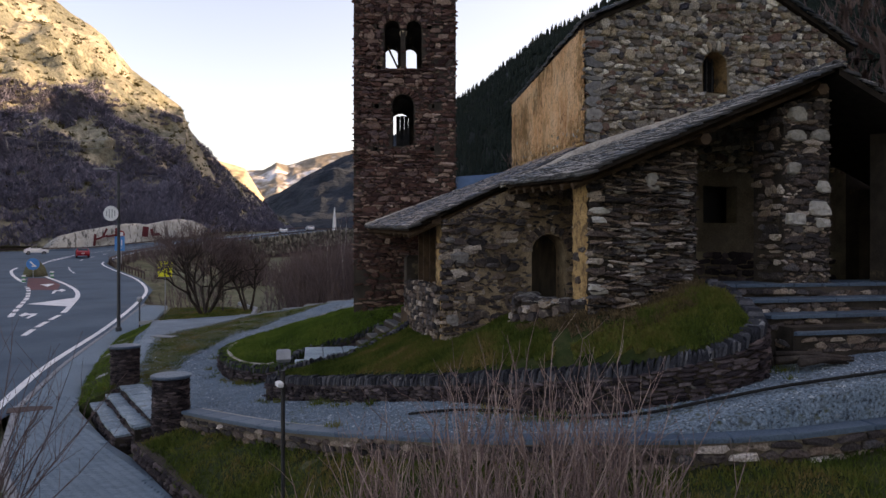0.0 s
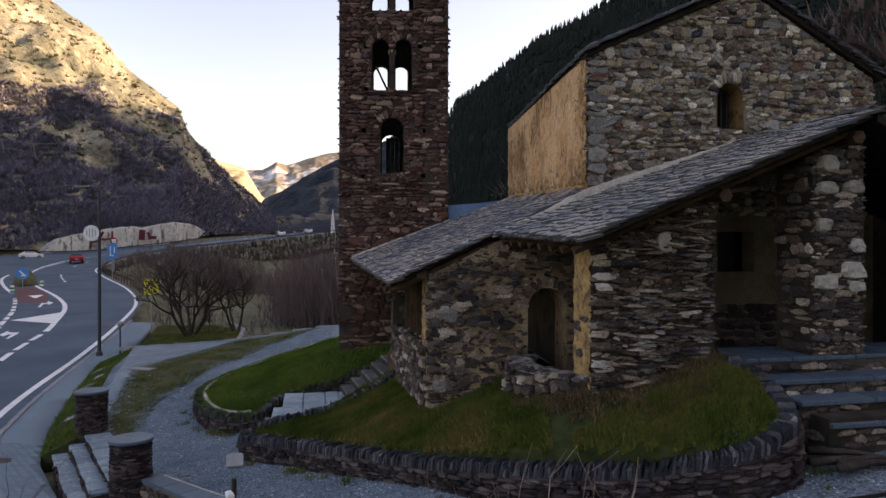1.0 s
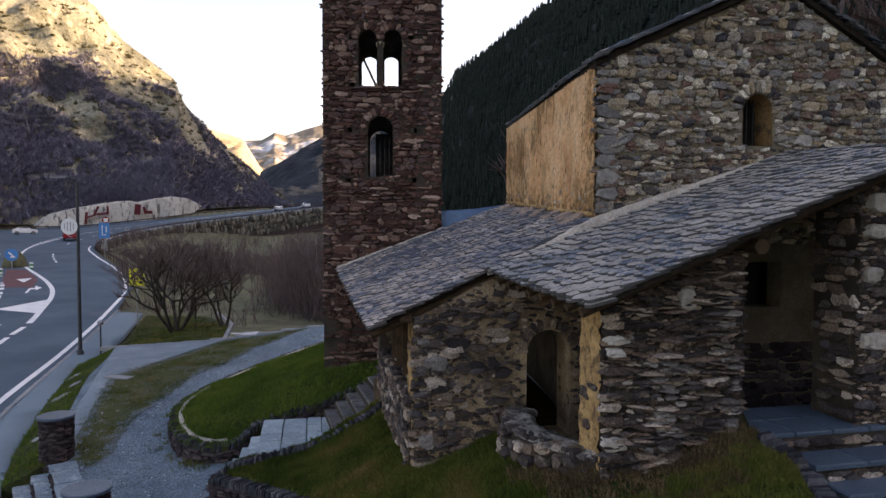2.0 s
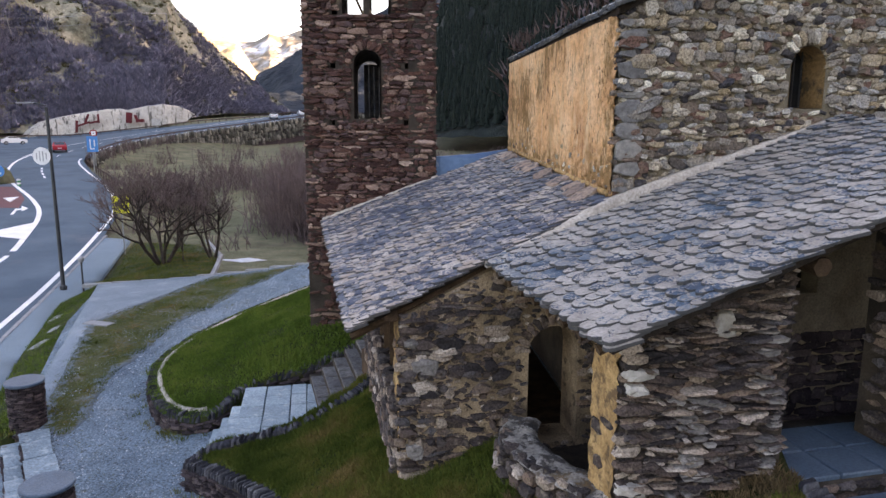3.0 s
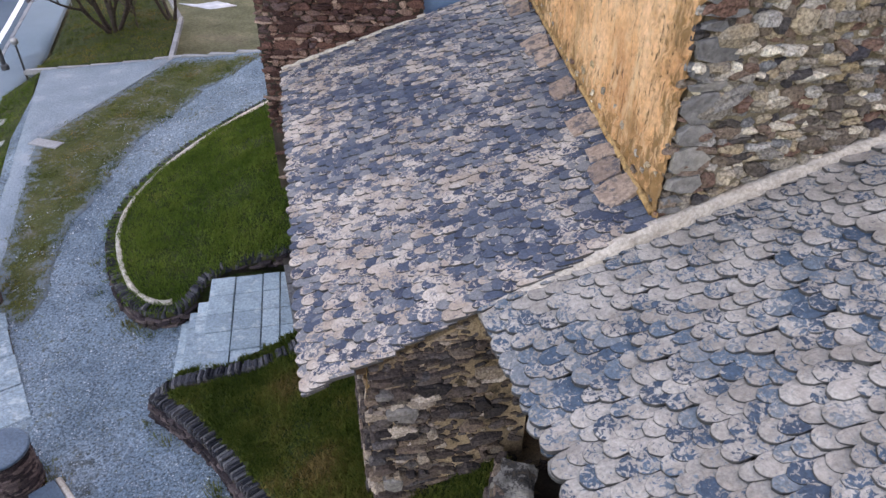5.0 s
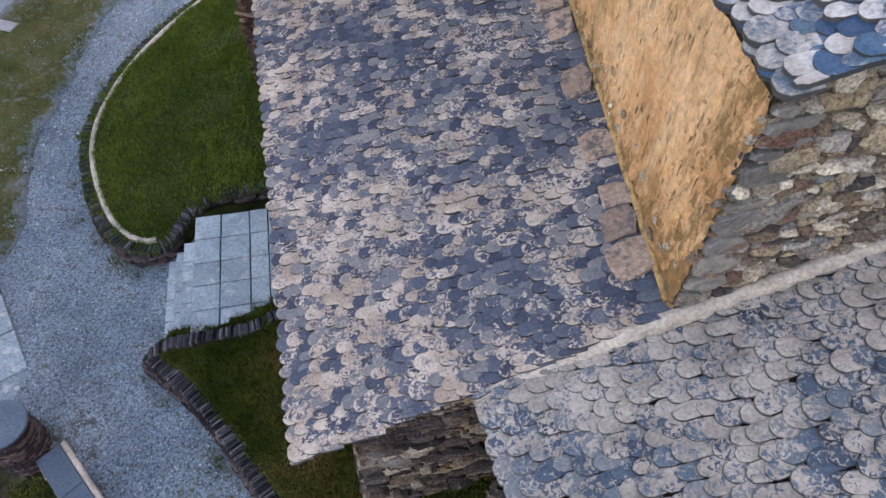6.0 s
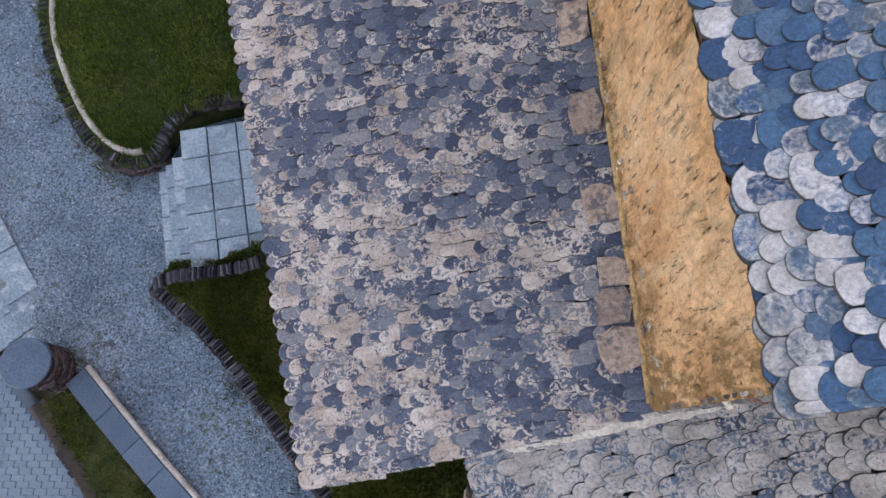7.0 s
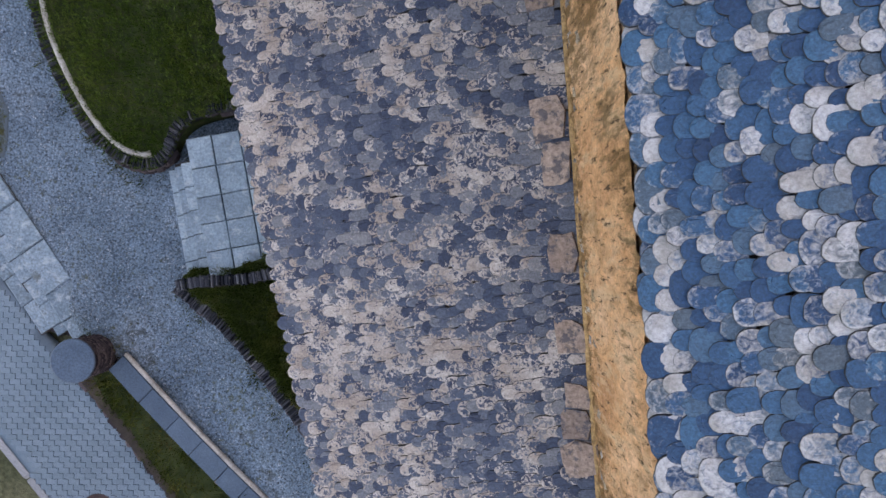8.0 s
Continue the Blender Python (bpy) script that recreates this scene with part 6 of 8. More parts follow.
pr.add([(-2.85, 19.0, 14.0), (0.6, 19.0, 14.0), (0.4, 22.5, 14.0), (-3.0, 22.5, 14.0), (-1.2, 20.7, 16.0)], [(0, 1, 4), (1, 2, 4), (2, 3, 4), (3, 0, 4), (3, 2, 1, 0)])
part("tower_roof", pr, M_SLATE[1], TOWER, "slate pyramid roof")
pp = Acc()
tube(pp, [tface.at(tc - 0.48, 9.9, -0.75), tface.at(tc - 0.08, 9.05, -0.7)], 0.03, 6)
part("timber_pole", pp, M_WOOD, TOWER)

M_CAP = mat("cap_slate", [(0.0, (0.035, 0.065, 0.1)), (1.0, (0.065, 0.105, 0.15))], scale=3, rough=0.35, fine=30)
# ---- gate pillars, entrance steps, terrace wall ----
def pillar(x, y, z0, z1, r, rng):
    ob = thing("gate_pillar", "round pillar of thin stacked slates with a flat cap", "pillar", "pillars at the entrance steps")
    ob.location = (x, y, z0)
    co = Acc()
    lathe(co, (0, 0, -0.3), [(r * 0.92, 0), (r * 0.92, z1 - z0 + 0.25)], 20)
    sh_ = part("shaft", co, M_MORTAR, ob)
    pl, z = [], -0.05
    while z < z1 - z0 - 0.06:
        h = rng.uniform(0.025, 0.05)
        a = rng.uniform(0, 1)
        end = a + 2 * math.pi
        while a < end - 0.1:
            da = min(rng.uniform(0.3, 0.75), end - a)
            m = a + da / 2
            o = Vector((math.cos(m), math.sin(m), 0))
            u = Vector((-o.y, o.x, 0))
            pl.append((axes(o * (r * 0.9) + Vector((0, 0, z + h / 2)), u, o, (2 * r * math.sin(da / 2) * 1.02, r * 0.13 * rng.uniform(0.7, 1.25), h)), rng.randrange(len(K_DRY.shapes))))
            a += da
        z += h
    K_DRY.lay(sh_, pl, 120, None, "thin slates of the shaft")
    cp = Acc()
    lathe(cp, (0, 0, z1 - z0 - 0.06), [(r * 1.1, 0), (r * 1.13, 0.02), (r * 1.12, 0.05), (r * 1.06, 0.06)], 28)
    part("cap", cp, M_CAP, ob, "flat blue-grey slate cap")
    return ob


pillar(-5.3, 13.42, 0.55, 1.56, 0.335, rng)
pillar(-8.1, 17.55, 0.45, 1.55, 0.335, rng)
GATE = thing("entrance_steps", "three worn slate steps up from the footpath", "steps")
A, B = Vector((-7.85, 17.1, 0)), Vector((-5.6, 13.75, 0))
gd = (B - A).normalized()
gn = Vector((gd.y, -gd.x, 0))
ga = math.atan2(gd.y, gd.x)
for k in range(3):
    bd = Acc()
    o = A + gn * (0.32 * k - 0.1)
    L = (B - A).length - 0.25 * k
    c = o + gd * (L / 2)
    zt = 0.62 - 0.17 * k
    box(bd, (c.x, c.y, zt - 0.25), (L, 0.5, 0.4), ga)
    sp = part("step", bd, M_MORTAR, GATE)
    pl, s = [], 0.0
    while s < L - 0.1:
        w = min(rng.uniform(0.4, 0.9), L - s)
        c = o + gd * (s + w / 2)
        pl.append((flat(c.x, c.y, zt - 0.05, w - 0.012, 0.52 + rng.uniform(-0.04, 0.05), 0.055, ga + rng.uniform(-0.03, 0.03)), rng.randrange(8)))
        s += w
    K_GATE.lay(sp, pl, 10)
    e0, e1 = o + gn * 0.25, o + gn * 0.25 + gd * L
    for fc in (Face(e0.to_2d(), e1.to_2d()), Face(e1.to_2d(), (e1 - gn * 0.5).to_2d())):
        K_DRY.lay(sp, courses(rng, fc, [(0, zt - 0.4), (fc.len, zt - 0.4), (fc.len, zt - 0.04), (0, zt - 0.04)], [], K_DRY, (0.04, 0.08), (0.1, 0.3), 0.035), 60)

TWALL = line_wall("terrace_wall", "low mortared stone wall along the gravel forecourt", [p - Vector((0, 0, 0.06)) for p in cope_line], lambda x, y: bank_z(x, y), 0.3, K_PORCH, rng, h=(0.06, 0.14), l=(0.14, 0.4), singles=150, focus=(1, 8, 1.5), core=M_PLASTER)
pl = []
cl_ = list(cope_line)
s = 0.0
pts = resample(cl_, 0.05)
i = 0
while i < len(pts) - 22:
    k = rng.randrange(9, 20)
    p, q = pts[i][0], pts[min(i + k, len(pts) - 1)][0]
    d = q - p
    u = d.normalized()
    w = Vector((u.y, -u.x, 0)).normalized()
    c = (p + q) / 2 - w * 0.15
    zz = u.cross(-w)
    zz = zz if zz.z > 0 else -zz
    sc = (d.length - 0.012, 0.36, 0.06)
    m = Matrix(((u.x * sc[0], -w.x * sc[1], zz.x * sc[2], c.x), (u.y * sc[0], -w.y * sc[1], zz.y * sc[2], c.y), (u.z * sc[0], -w.z * sc[1], zz.z * sc[2], c.z - 0.055), (0, 0, 0, 1)))
    pl.append((m, rng.randrange(6)))
    i += k
K_COPE.lay(TWALL, pl, 60)
mr_ = Acc()
off = []
for p, d in resample(cl_, 0.2):
    w = Vector((d.y, -d.x, 0)).normalized()
    off.append(p - w * 0.37 + Vector((0, 0, -0.05)))
tube(mr_, off, 0.05, 6)
part("mortar_edge", mr_, M_LIME, TWALL, "pale mortar edge behind the coping", True)
line_wall("footpath_edging", "rough stone edging between grass strip and footpath", smooth_line([(x, y, z + 0.08) for x, y, z in bank_out[:5]], 5), lambda x, y: 0.08, 0.22, K_DRY, rng, h=(0.06, 0.13), l=(0.12, 0.35), singles=120, focus=(-4.5, 11.2, 0.2))
KERB = thing("kerb", "pale concrete kerb along the footpath", "kerb")
for line in (smooth_line([(-10.25, 16.5, 0.04), (-8.65, 13.6, 0.02), (-7.5, 11.8, 0.02), (-6.5, 10.55, 0.02), (-4.5, 8.0, 0.02), (-2.5, 5.6, 0.02)], 4),
             smooth_line([(-17.9, 41.2, 0.56), (-14.85, 31, 0.3), (-12.45, 22.8, 0.12), (-10.25, 16.5, 0.04)], 6)):
    pl = [(flat(p.x, p.y, road_z(p.y) - 0.06, 0.98, 0.14, 0.18, math.atan2(d.y, d.x)), rng.randrange(4)) for p, d in resample(line, 1.0)]
    K_KERB.lay(KERB, pl, 60)
pl = []
for j in range(90):                      # block paving of the footpath beside the steps
    for i in range(60):
        x, y = -11.2 + i * 0.205 + (0.1 if j % 2 else 0), 8.6 + j * 0.105
        x += 0.06 * (y - 13)
        if all(inside((x + a, y + b), pave_poly) for a in (-0.09, 0.09) for b in (-0.05, 0.05)):
            pl.append((flat(x, y, road_z(y) + 0.055, 0.202, 0.102, 0.065 + rng.uniform(-0.001, 0.001), -0.06 + rng.uniform(-0.01, 0.01)), rng.randrange(6)))
K_PAVER.lay(PAVE, pl, 300, (-6.6, 12.6, 0), "grey paving blocks")

# ---- small things round the church ----
def hose():
    a = Acc()
    pts = smooth_line([(-0.5, 10.05, 0), (0.9, 9.4, 0), (1.65, 8.85, 0), (2.4, 8.4, 0), (3.0, 8.2, 0), (3.63, 8.05, 0), (4.5, 7.95, 0), (5.6, 8.1, 0), (7.5, 8.6, 0)], 6)
    tube(a, [(p.x, p.y, terrace_z(p.x, p.y) + 0.05) for p in pts], 0.02, 6)
    return tagged(new("garden_hose", mesh("garden_hose", a.v, a.f, M_RUBBER, True)), "black hose lying across the gravel", "hose")


hose()
DB = thing("dead_branches", "small heap of dark dead branches on the gravel", "branches")
for k in range(7):
    c = Vector((4.75 + rng.uniform(-0.15, 0.15), 8.75 + rng.uniform(-0.2, 0.2), 0))
    a = rng.uniform(-0.5, 0.3)
    z = terrace_z(c.x, c.y) + 0.03 + 0.03 * k * 0.5
    lg = Acc()
    tube(lg, [(c.x - 0.4 * math.cos(a), c.y - 0.4 * math.sin(a), z), (c.x, c.y, z + 0.04), (c.x + 0.45 * math.cos(a + 0.2), c.y + 0.45 * math.sin(a + 0.2), z)], [0.05, 0.035, 0.015], 6)
    part("branch", lg, M_BARK, DB, "", True)

FLP = thing("floodlight_post", "black floodlight post standing in the grass strip", "floodlight")
FLP.location = (-1.94, 8.35, bank_z(-1.94, 8.35))
hb = 2.73 - bank_z(-1.94, 8.35)
a = Acc()
lathe(a, (0, 0, -0.1), [(0.06, 0), (0.06, 0.14), (0.026, 0.16), (0.026, hb - 0.1)], 12)
part("pole", a, M_BLACK, FLP)
a = Acc()
box(a, (0.0, 0.03, hb - 0.03), (0.17, 0.11, 0.15), 0.25, 0.02, rx=-0.35)
hd = part("lamp_head", a, M_GALV, FLP, "grey metal floodlight head")
a = Acc()
box(a, (-0.016, 0.088, hb - 0.05), (0.13, 0.012, 0.11), 0.25, 0.004, rx=-0.35)
part("lens", a, M_GLASS, hd)
a = Acc()
box(a, (-0.03, -0.05, hb - 0.36), (0.07, 0.13, 0.07), 0.5, 0.015)
part("junction_box", a, M_WHITE, FLP, "small white box")


# ---- grass, pebbles ----
def cells(poly, z, size=0.12):
    """The small squares whose centre lies in a polygon: centre, height there and slope."""
    xs, ys = [p[0] for p in poly], [p[1] for p in poly]
    out = []
    for i in range(int((max(xs) - min(xs)) / size) + 1):
        for j in range(int((max(ys) - min(ys)) / size) + 1):
            c = (min(xs) + (i + 0.5) * size, min(ys) + (j + 0.5) * size)
            if inside(c, poly):
                h = z(*c)
                out.append((c[0], c[1], h, (z(c[0] + 0.05, c[1]) - h) / 0.05, (z(c[0], c[1] + 0.05) - h) / 0.05))
    return out


def grass(name, label, poly, z, count, high, material, rng, seed=0, size=0.12, keep=None):
    v, f, n = [], [], 0
    spots_ = [c for c in cells(poly, z, size) if keep is None or keep(c[0], c[1])]
    tries = 0
    while n < count and tries < count * 6:
        tries += 1
        x, y, zz, gx_, gy_ = rng.choice(spots_)
        dx, dy = rng.uniform(-0.6, 0.6) * size, rng.uniform(-0.6, 0.6) * size
        x, y, zz = x + dx, y + dy, zz + gx_ * dx + gy_ * dy
        cl = 0.5 + 0.35 * noise.noise((x * 1.3, y * 1.3, seed)) + 0.3 * noise.noise((x * 5.5, y * 5.5, seed + 4))
        if rng.random() > 0.2 + 1.4 * cl * cl:
            continue
        h = high * rng.uniform(0.5, 1.3) * max(0.35, 0.4 + 1.2 * cl)
        a = rng.uniform(0, 6.283)
        wx, wy = 0.009 * math.cos(a), 0.009 * math.sin(a)
        lx, ly = rng.gauss(0, 0.45) * h, rng.gauss(0, 0.45) * h
        k = len(v)
        v += [(x - wx, y - wy, zz - 0.01), (x + wx, y + wy, zz - 0.01), (x + lx, y + ly, zz + h)]
        f.append((k, k + 1, k + 2))
        n += 1
    return tagged(new(name, mesh(name, v, f, material)), label, "grass", kind="stuff")


grass("lawn_grass", "short green lawn grass", lawn_poly, lambda x, y: lawn_z(x, y) + 0.03 * noise.noise((x * 1.7, y * 1.7, 3.1)), 120000, 0.055, M_BLADES, rng, 1)
grass("bank_grass", "rough green and straw-coloured grass below the porch", front_poly, lambda x, y: front_z(x, y) + 0.05 * noise.noise((x * 1.7, y * 1.7, 3.1)) + 0.01, 120000, 0.06, M_DRYBLADES, rng, 2, keep=lambda x, y: x < 1.5 or y < 9.95 + 0.2 * (x - 2.12) - 0.42 + 0.35 * noise.noise((x * 2.5, y * 2.5, 2.0)))
grass("strip_grass", "rough grass on the strip by the footpath", bank_poly, lambda x, y: bank_z(x, y) + 0.06 * noise.noise((x * 1.7, y * 1.7, 3.1)) + 0.01, 75000, 0.065, M_DRYBLADES, rng, 3)
M_DEADBLADES = mat("dead_grass_blade", [(0.0, (0.03, 0.022, 0.012)), (0.5, (0.09, 0.062, 0.032)), (1.0, (0.24, 0.17, 0.095))], scale=2.0, fine=30, rand="island", mix=0.5, bump=0)
dead_poly = [(1.2, 10.6), (1.9, 9.6), (2.7, 9.25), (3.4, 9.4), (3.85, 9.9), (3.7, 10.2), (2.9, 10.08), (2.2, 9.95), (1.7, 10.45), (1.3, 11.4)]
grass("dead_grass", "brown withered grass on the mound below the porch wall", dead_poly, lambda x, y: front_z(x, y) + 0.01, 9000, 0.06, M_DEADBLADES, rng, 9)
verge_poly = [(-9.9, 23.7), (-7.9, 28.7), (-4.6, 28.0), (-6.1, 26.3), (-7.2, 23.6), (-7.35, 20.5), (-7.35, 19.2), (-6.95, 17.7), (-7.1, 16.95), (-7.7, 17.4), (-8.4, 18.6)]
grass("verge_grass", "thin grass beside the gravel path", verge_poly, terrace_z, 24000, 0.045, M_DRYBLADES, rng, 4)

def tufts(name, label, spots, rng, high=0.13, material=M_DRYBLADES):
    """Weeds that grow in bunches at the foot of a wall."""
    v, f = [], []
    for x, y, z, k in spots:
        for _ in range(int(46 * k)):
            a, r = rng.uniform(0, 6.283), abs(rng.gauss(0, 0.1)) * k
            px, py, h = x + r * math.cos(a), y + r * math.sin(a), high * k * rng.uniform(0.3, 1.1)
            b, q = rng.uniform(0, 6.283), len(v)
            wx, wy = 0.008 * math.cos(b), 0.008 * math.sin(b)
            v += [(px - wx, py - wy, z - 0.02), (px + wx, py + wy, z - 0.02), (px + math.cos(a) * h * rng.uniform(0, 0.7), py + math.sin(a) * h * rng.uniform(0, 0.7), z + h)]
            f.append((q, q + 1, q + 2))
    return tagged(new(name, mesh(name, v, f, material)), label, "weeds", kind="stuff")


spots = []
for line, off_, share in ((lawn_line[20:60], -0.1, 0.55), (front_line[:50], -0.12, 0.45), ([Vector(q) for q in ((-8.5, 17.2, 0), (-7.9, 17.9, 0), (-8.1, 18.3, 0))], 0.0, 0.9), ([Vector(q) for q in ((-5.4, 13.9, 0), (-5.0, 13.75, 0), (-4.6, 13.3, 0), (-2.9, 11.7, 0), (-1.5, 10.5, 0))], 0.0, 0.8)):
    for p, d in resample(line, 0.16):
        if rng.random() < share and noise.noise((p.x * 0.8, p.y * 0.8, 6.0)) > -0.15:
            o = Vector((d.y, -d.x, 0)).normalized() * (abs(off_) + rng.uniform(0, 0.22))
            if line[0] == lawn_line[20]:
                o = -o
            q = p + o
            spots.append((q.x, q.y, terrace_z(q.x, q.y), rng.uniform(0.5, 1.2)))
tufts("wall_weeds", "green and straw weeds along the wall feet", spots, rng)

pv, pf = [], []
oct_ = [(1, 0, 0), (0, 1, 0), (-1, 0, 0), (0, -1, 0), (0, 0, 1)]
open_ground = [c for c in cells(terrace_poly, terrace_z, 0.25) if -9 < c[0] < 9 and c[1] < 26 and not inside(c, lawn_poly) and not inside(c, front_poly)]
for _ in range(60000):
    x, y, zz, gx_, gy_ = rng.choice(open_ground)
    dx, dy = rng.uniform(-0.13, 0.13), rng.uniform(-0.13, 0.13)
    x, y, zz = x + dx, y + dy, zz + gx_ * dx + gy_ * dy
    s = rng.uniform(0.008, 0.021) * (1.8 if rng.random() > 0.94 else 1)
    k = len(pv)
    a = rng.uniform(0, 3)
    for q in oct_:
        pv.append((x + s * (q[0] * math.cos(a) - q[1] * 0.7 * math.sin(a)), y + s * (q[0] * math.sin(a) + q[1] * 0.7 * math.cos(a)), zz + s * 0.7 * q[2]))
    pf += [(k, k + 1, k + 4), (k + 1, k + 2, k + 4), (k + 2, k + 3, k + 4), (k + 3, k, k + 4)]
M_PEB = mat("pebble", [(0.0, (0.055, 0.075, 0.095)), (0.55, (0.18, 0.225, 0.26)), (1.0, (0.52, 0.57, 0.6))], rand="island", bump=0)
tagged(new("pebbles", mesh("pebbles", pv, pf, M_PEB)), "loose grey gravel stones", "gravel", kind="stuff")

# ---- paths beside the road ----
M_RAMP = patched(mat("ramp_paving", [(0.0, (0.125, 0.168, 0.2)), (1.0, (0.195, 0.245, 0.285))], scale=0.6, fine=30, bump=0.3), (0.28, 0.31, 0.34), 1.2, 0.56, 0.68, 0.5)
ramp_poly = [(-12.0, 28.5), (-7.9, 29.0), (-9.75, 23.7), (-8.15, 18.1), (-8.6, 18.2), (-10.25, 23.5)]
tagged(sheet("ramp", ramp_poly, terrace_z, M_RAMP, 0.6, lift=0.02, skirt=0.3), "pale paved ramp from the footpath to the terrace", "path", kind="structure")
M_VERGE = patched(mat("trodden_grass", [(0.0, (0.03, 0.042, 0.012)), (0.5, (0.055, 0.062, 0.022)), (1.0, (0.1, 0.09, 0.05))], scale=1.2, fine=40, bump=0.8, grain=0.5), (0.115, 0.13, 0.14), 1.6, 0.53, 0.64, 0.8, 11)
worn(M_VERGE, (0.11, 0.148, 0.18), "bare", 5.0, 1.0)
def ragged(poly, amp, step=0.3):
    out = []
    for a, b in zip(poly, poly[1:] + poly[:1]):
        n = max(1, int(math.hypot(b[0] - a[0], b[1] - a[1]) / step))
        for k in range(n):
            x, y = a[0] + (b[0] - a[0]) * k / n, a[1] + (b[1] - a[1]) * k / n
            out.append((x + amp * noise.noise((x * 2.1, y * 2.1, 5.0)), y + amp * noise.noise((x * 2.1, y * 2.1, 9.0))))
    return out


edge_v = ragged(verge_poly, 0.22)
VERGE = sheet("path_verge", edge_v, terrace_z, M_VERGE, 0.2, rough=0.03, lift=0.012, skirt=0.15)
rim_pts = np.array(edge_v)
VERGE.data.attributes.new("bare", "FLOAT", "POINT").data.foreach_set("value", [max(0.0, 1.1 - float(np.min(np.hypot(rim_pts[:, 0] - v.co.x, rim_pts[:, 1] - v.co.y))) / 0.5) for v in VERGE.data.vertices])
tagged(VERGE, "thin trodden grass beside the gravel path", "verge", kind="structure")
strip_poly = [(-8.95, 16.9), (-8.25, 17.3), (-8.6, 18.3), (-10.3, 23.5), (-12.1, 28.5), (-12.95, 27.6), (-11.25, 22.5), (-9.85, 18.8)]
strip_z = spline_surface([(-8.95, 16.9, 0.16), (-9.85, 18.8, 0.22), (-11.25, 22.5, 0.36), (-12.95, 27.6, 0.5), (-8.25, 17.3, 0.5), (-8.6, 18.3, 0.58), (-10.3, 23.5, 0.92), (-12.1, 28.5, 0.95)], 0.02)
tagged(sheet("grass_verge", strip_poly, strip_z, M_GRASS, 0.4, rough=0.04, skirt=0.4), "green verge between footpath and ramp", "verge", kind="structure")
grass("verge_grass", "short green verge grass", strip_poly, strip_z, 9000, 0.06, M_BLADES, rng, 6)
for x, y, s in ((-11.95, 25.5, 0.34), (-11.15, 24.0, 0.24), (-11.0, 22.9, 0.38), (-9.6, 19.4, 0.22)):
    a = Acc()
    v, f = stone_shape(rng, 0.7)
    a.add([(x + p[0] * s * 1.5, y + p[2] * s * 1.6, strip_z(x + p[0] * s * 1.5, y + p[2] * s * 1.6) - 0.015 + p[1] * 0.04) for p in v], [q[::-1] for q in f])
    tagged(new("flat_stone", mesh("flat_stone", a.v, a.f, M_KERB[1])), "pale flat stone set in the verge", "stone", "stones in the verge")
tree_poly = [(-12.3, 28.7), (-8.2, 29.2), (-9.3, 33.5), (-11.6, 38.0), (-15.9, 40.3), (-13.2, 31.4)]
tree_z = spline_surface([(-12.3, 28.7, 0.95), (-8.2, 29.2, 1.2), (-9.3, 33.5, 1.0), (-11.6, 38, 0.8), (-15.9, 40.3, 0.55), (-13.2, 31.4, 0.45), (-11.3, 32.6, 0.95)], 0.02)
tagged(sheet("tree_lawn", tree_poly, tree_z, M_GRASS, 0.6, rough=0.04, skirt=0.5), "mown grass round the roadside tree", "lawn", kind="structure")
grass("tree_lawn_grass", "green and brown grass round the tree", tree_poly, tree_z, 14000, 0.07, M_DRYBLADES, rng, 7)
EDG = thing("path_edging", "pale concrete edging of the path", "kerb")
for line in ([(-12.1, 28.62, 0), (-8.0, 29.15, 0), (-4.2, 28.15, 0), (0, 28.7, 0), (3, 29.5, 0)], [(-8.1, 29.3, 0), (-9.1, 33.5, 0), (-11.3, 38.2, 0)]):
    pl = []
    for p, d in resample([Vector(q) for q in line], 1.0):
        za, zb = terrace_z(p.x - d.x / 2, min(p.y - d.y / 2, 29.5)), terrace_z(p.x + d.x / 2, min(p.y + d.y / 2, 29.5))
        u = Vector((d.x, d.y, zb - za))
        pl.append((Matrix(((u.x * 1.0, -d.y * 0.16, 0, p.x), (u.y * 1.0, d.x * 0.16, 0, p.y), (u.z, 0, 0.15, (za + zb) / 2 - 0.115), (0, 0, 0, 1))), rng.randrange(4)))
    K_EDGE.lay(EDG, pl, 60)


# ---- road markings ----
def stripe(acc, pts, width, lift=0.015, dash=None):
    pts = [Vector((p[0], p[1], 0)) for p in pts]
    run = resample(pts, 0.7)
    for i in range(len(run) - 1):
        if dash and (i * 0.7) % (dash[0] + dash[1]) > dash[0]:
            continue
        (a, da), (b, db) = run[i], run[i + 1]
        na, nb = Vector((da.y, -da.x, 0)) * width / 2, Vector((db.y, -db.x, 0)) * width / 2
        q = [a - na, a + na, b + nb, b - nb]
        acc.add([(p.x, p.y, road_z(p.y, p.x) + lift) for p in q], [(0, 1, 2, 3)])


def flat_shape(acc, pts, lift=0.015):
    v, f = fill(pts, (), 2.0)
    acc.add([(p[0], p[1], road_z(p[1], p[0]) + lift) for p in v], f)


edge_run = smooth_line([(x, y, 0) for x, y in RIGHT_EDGE], 5)
mk = Acc()
off = []
for p, d in resample(edge_run, 1.0):
    off.append(p + Vector((-d.y, d.x, 0)) * 0.45)
stripe(mk, off, 0.22)
MARK = thing("road_marking", "white painted road lines and arrows", "road marking")
part("edge_line", mk, M_WHITE, MARK)
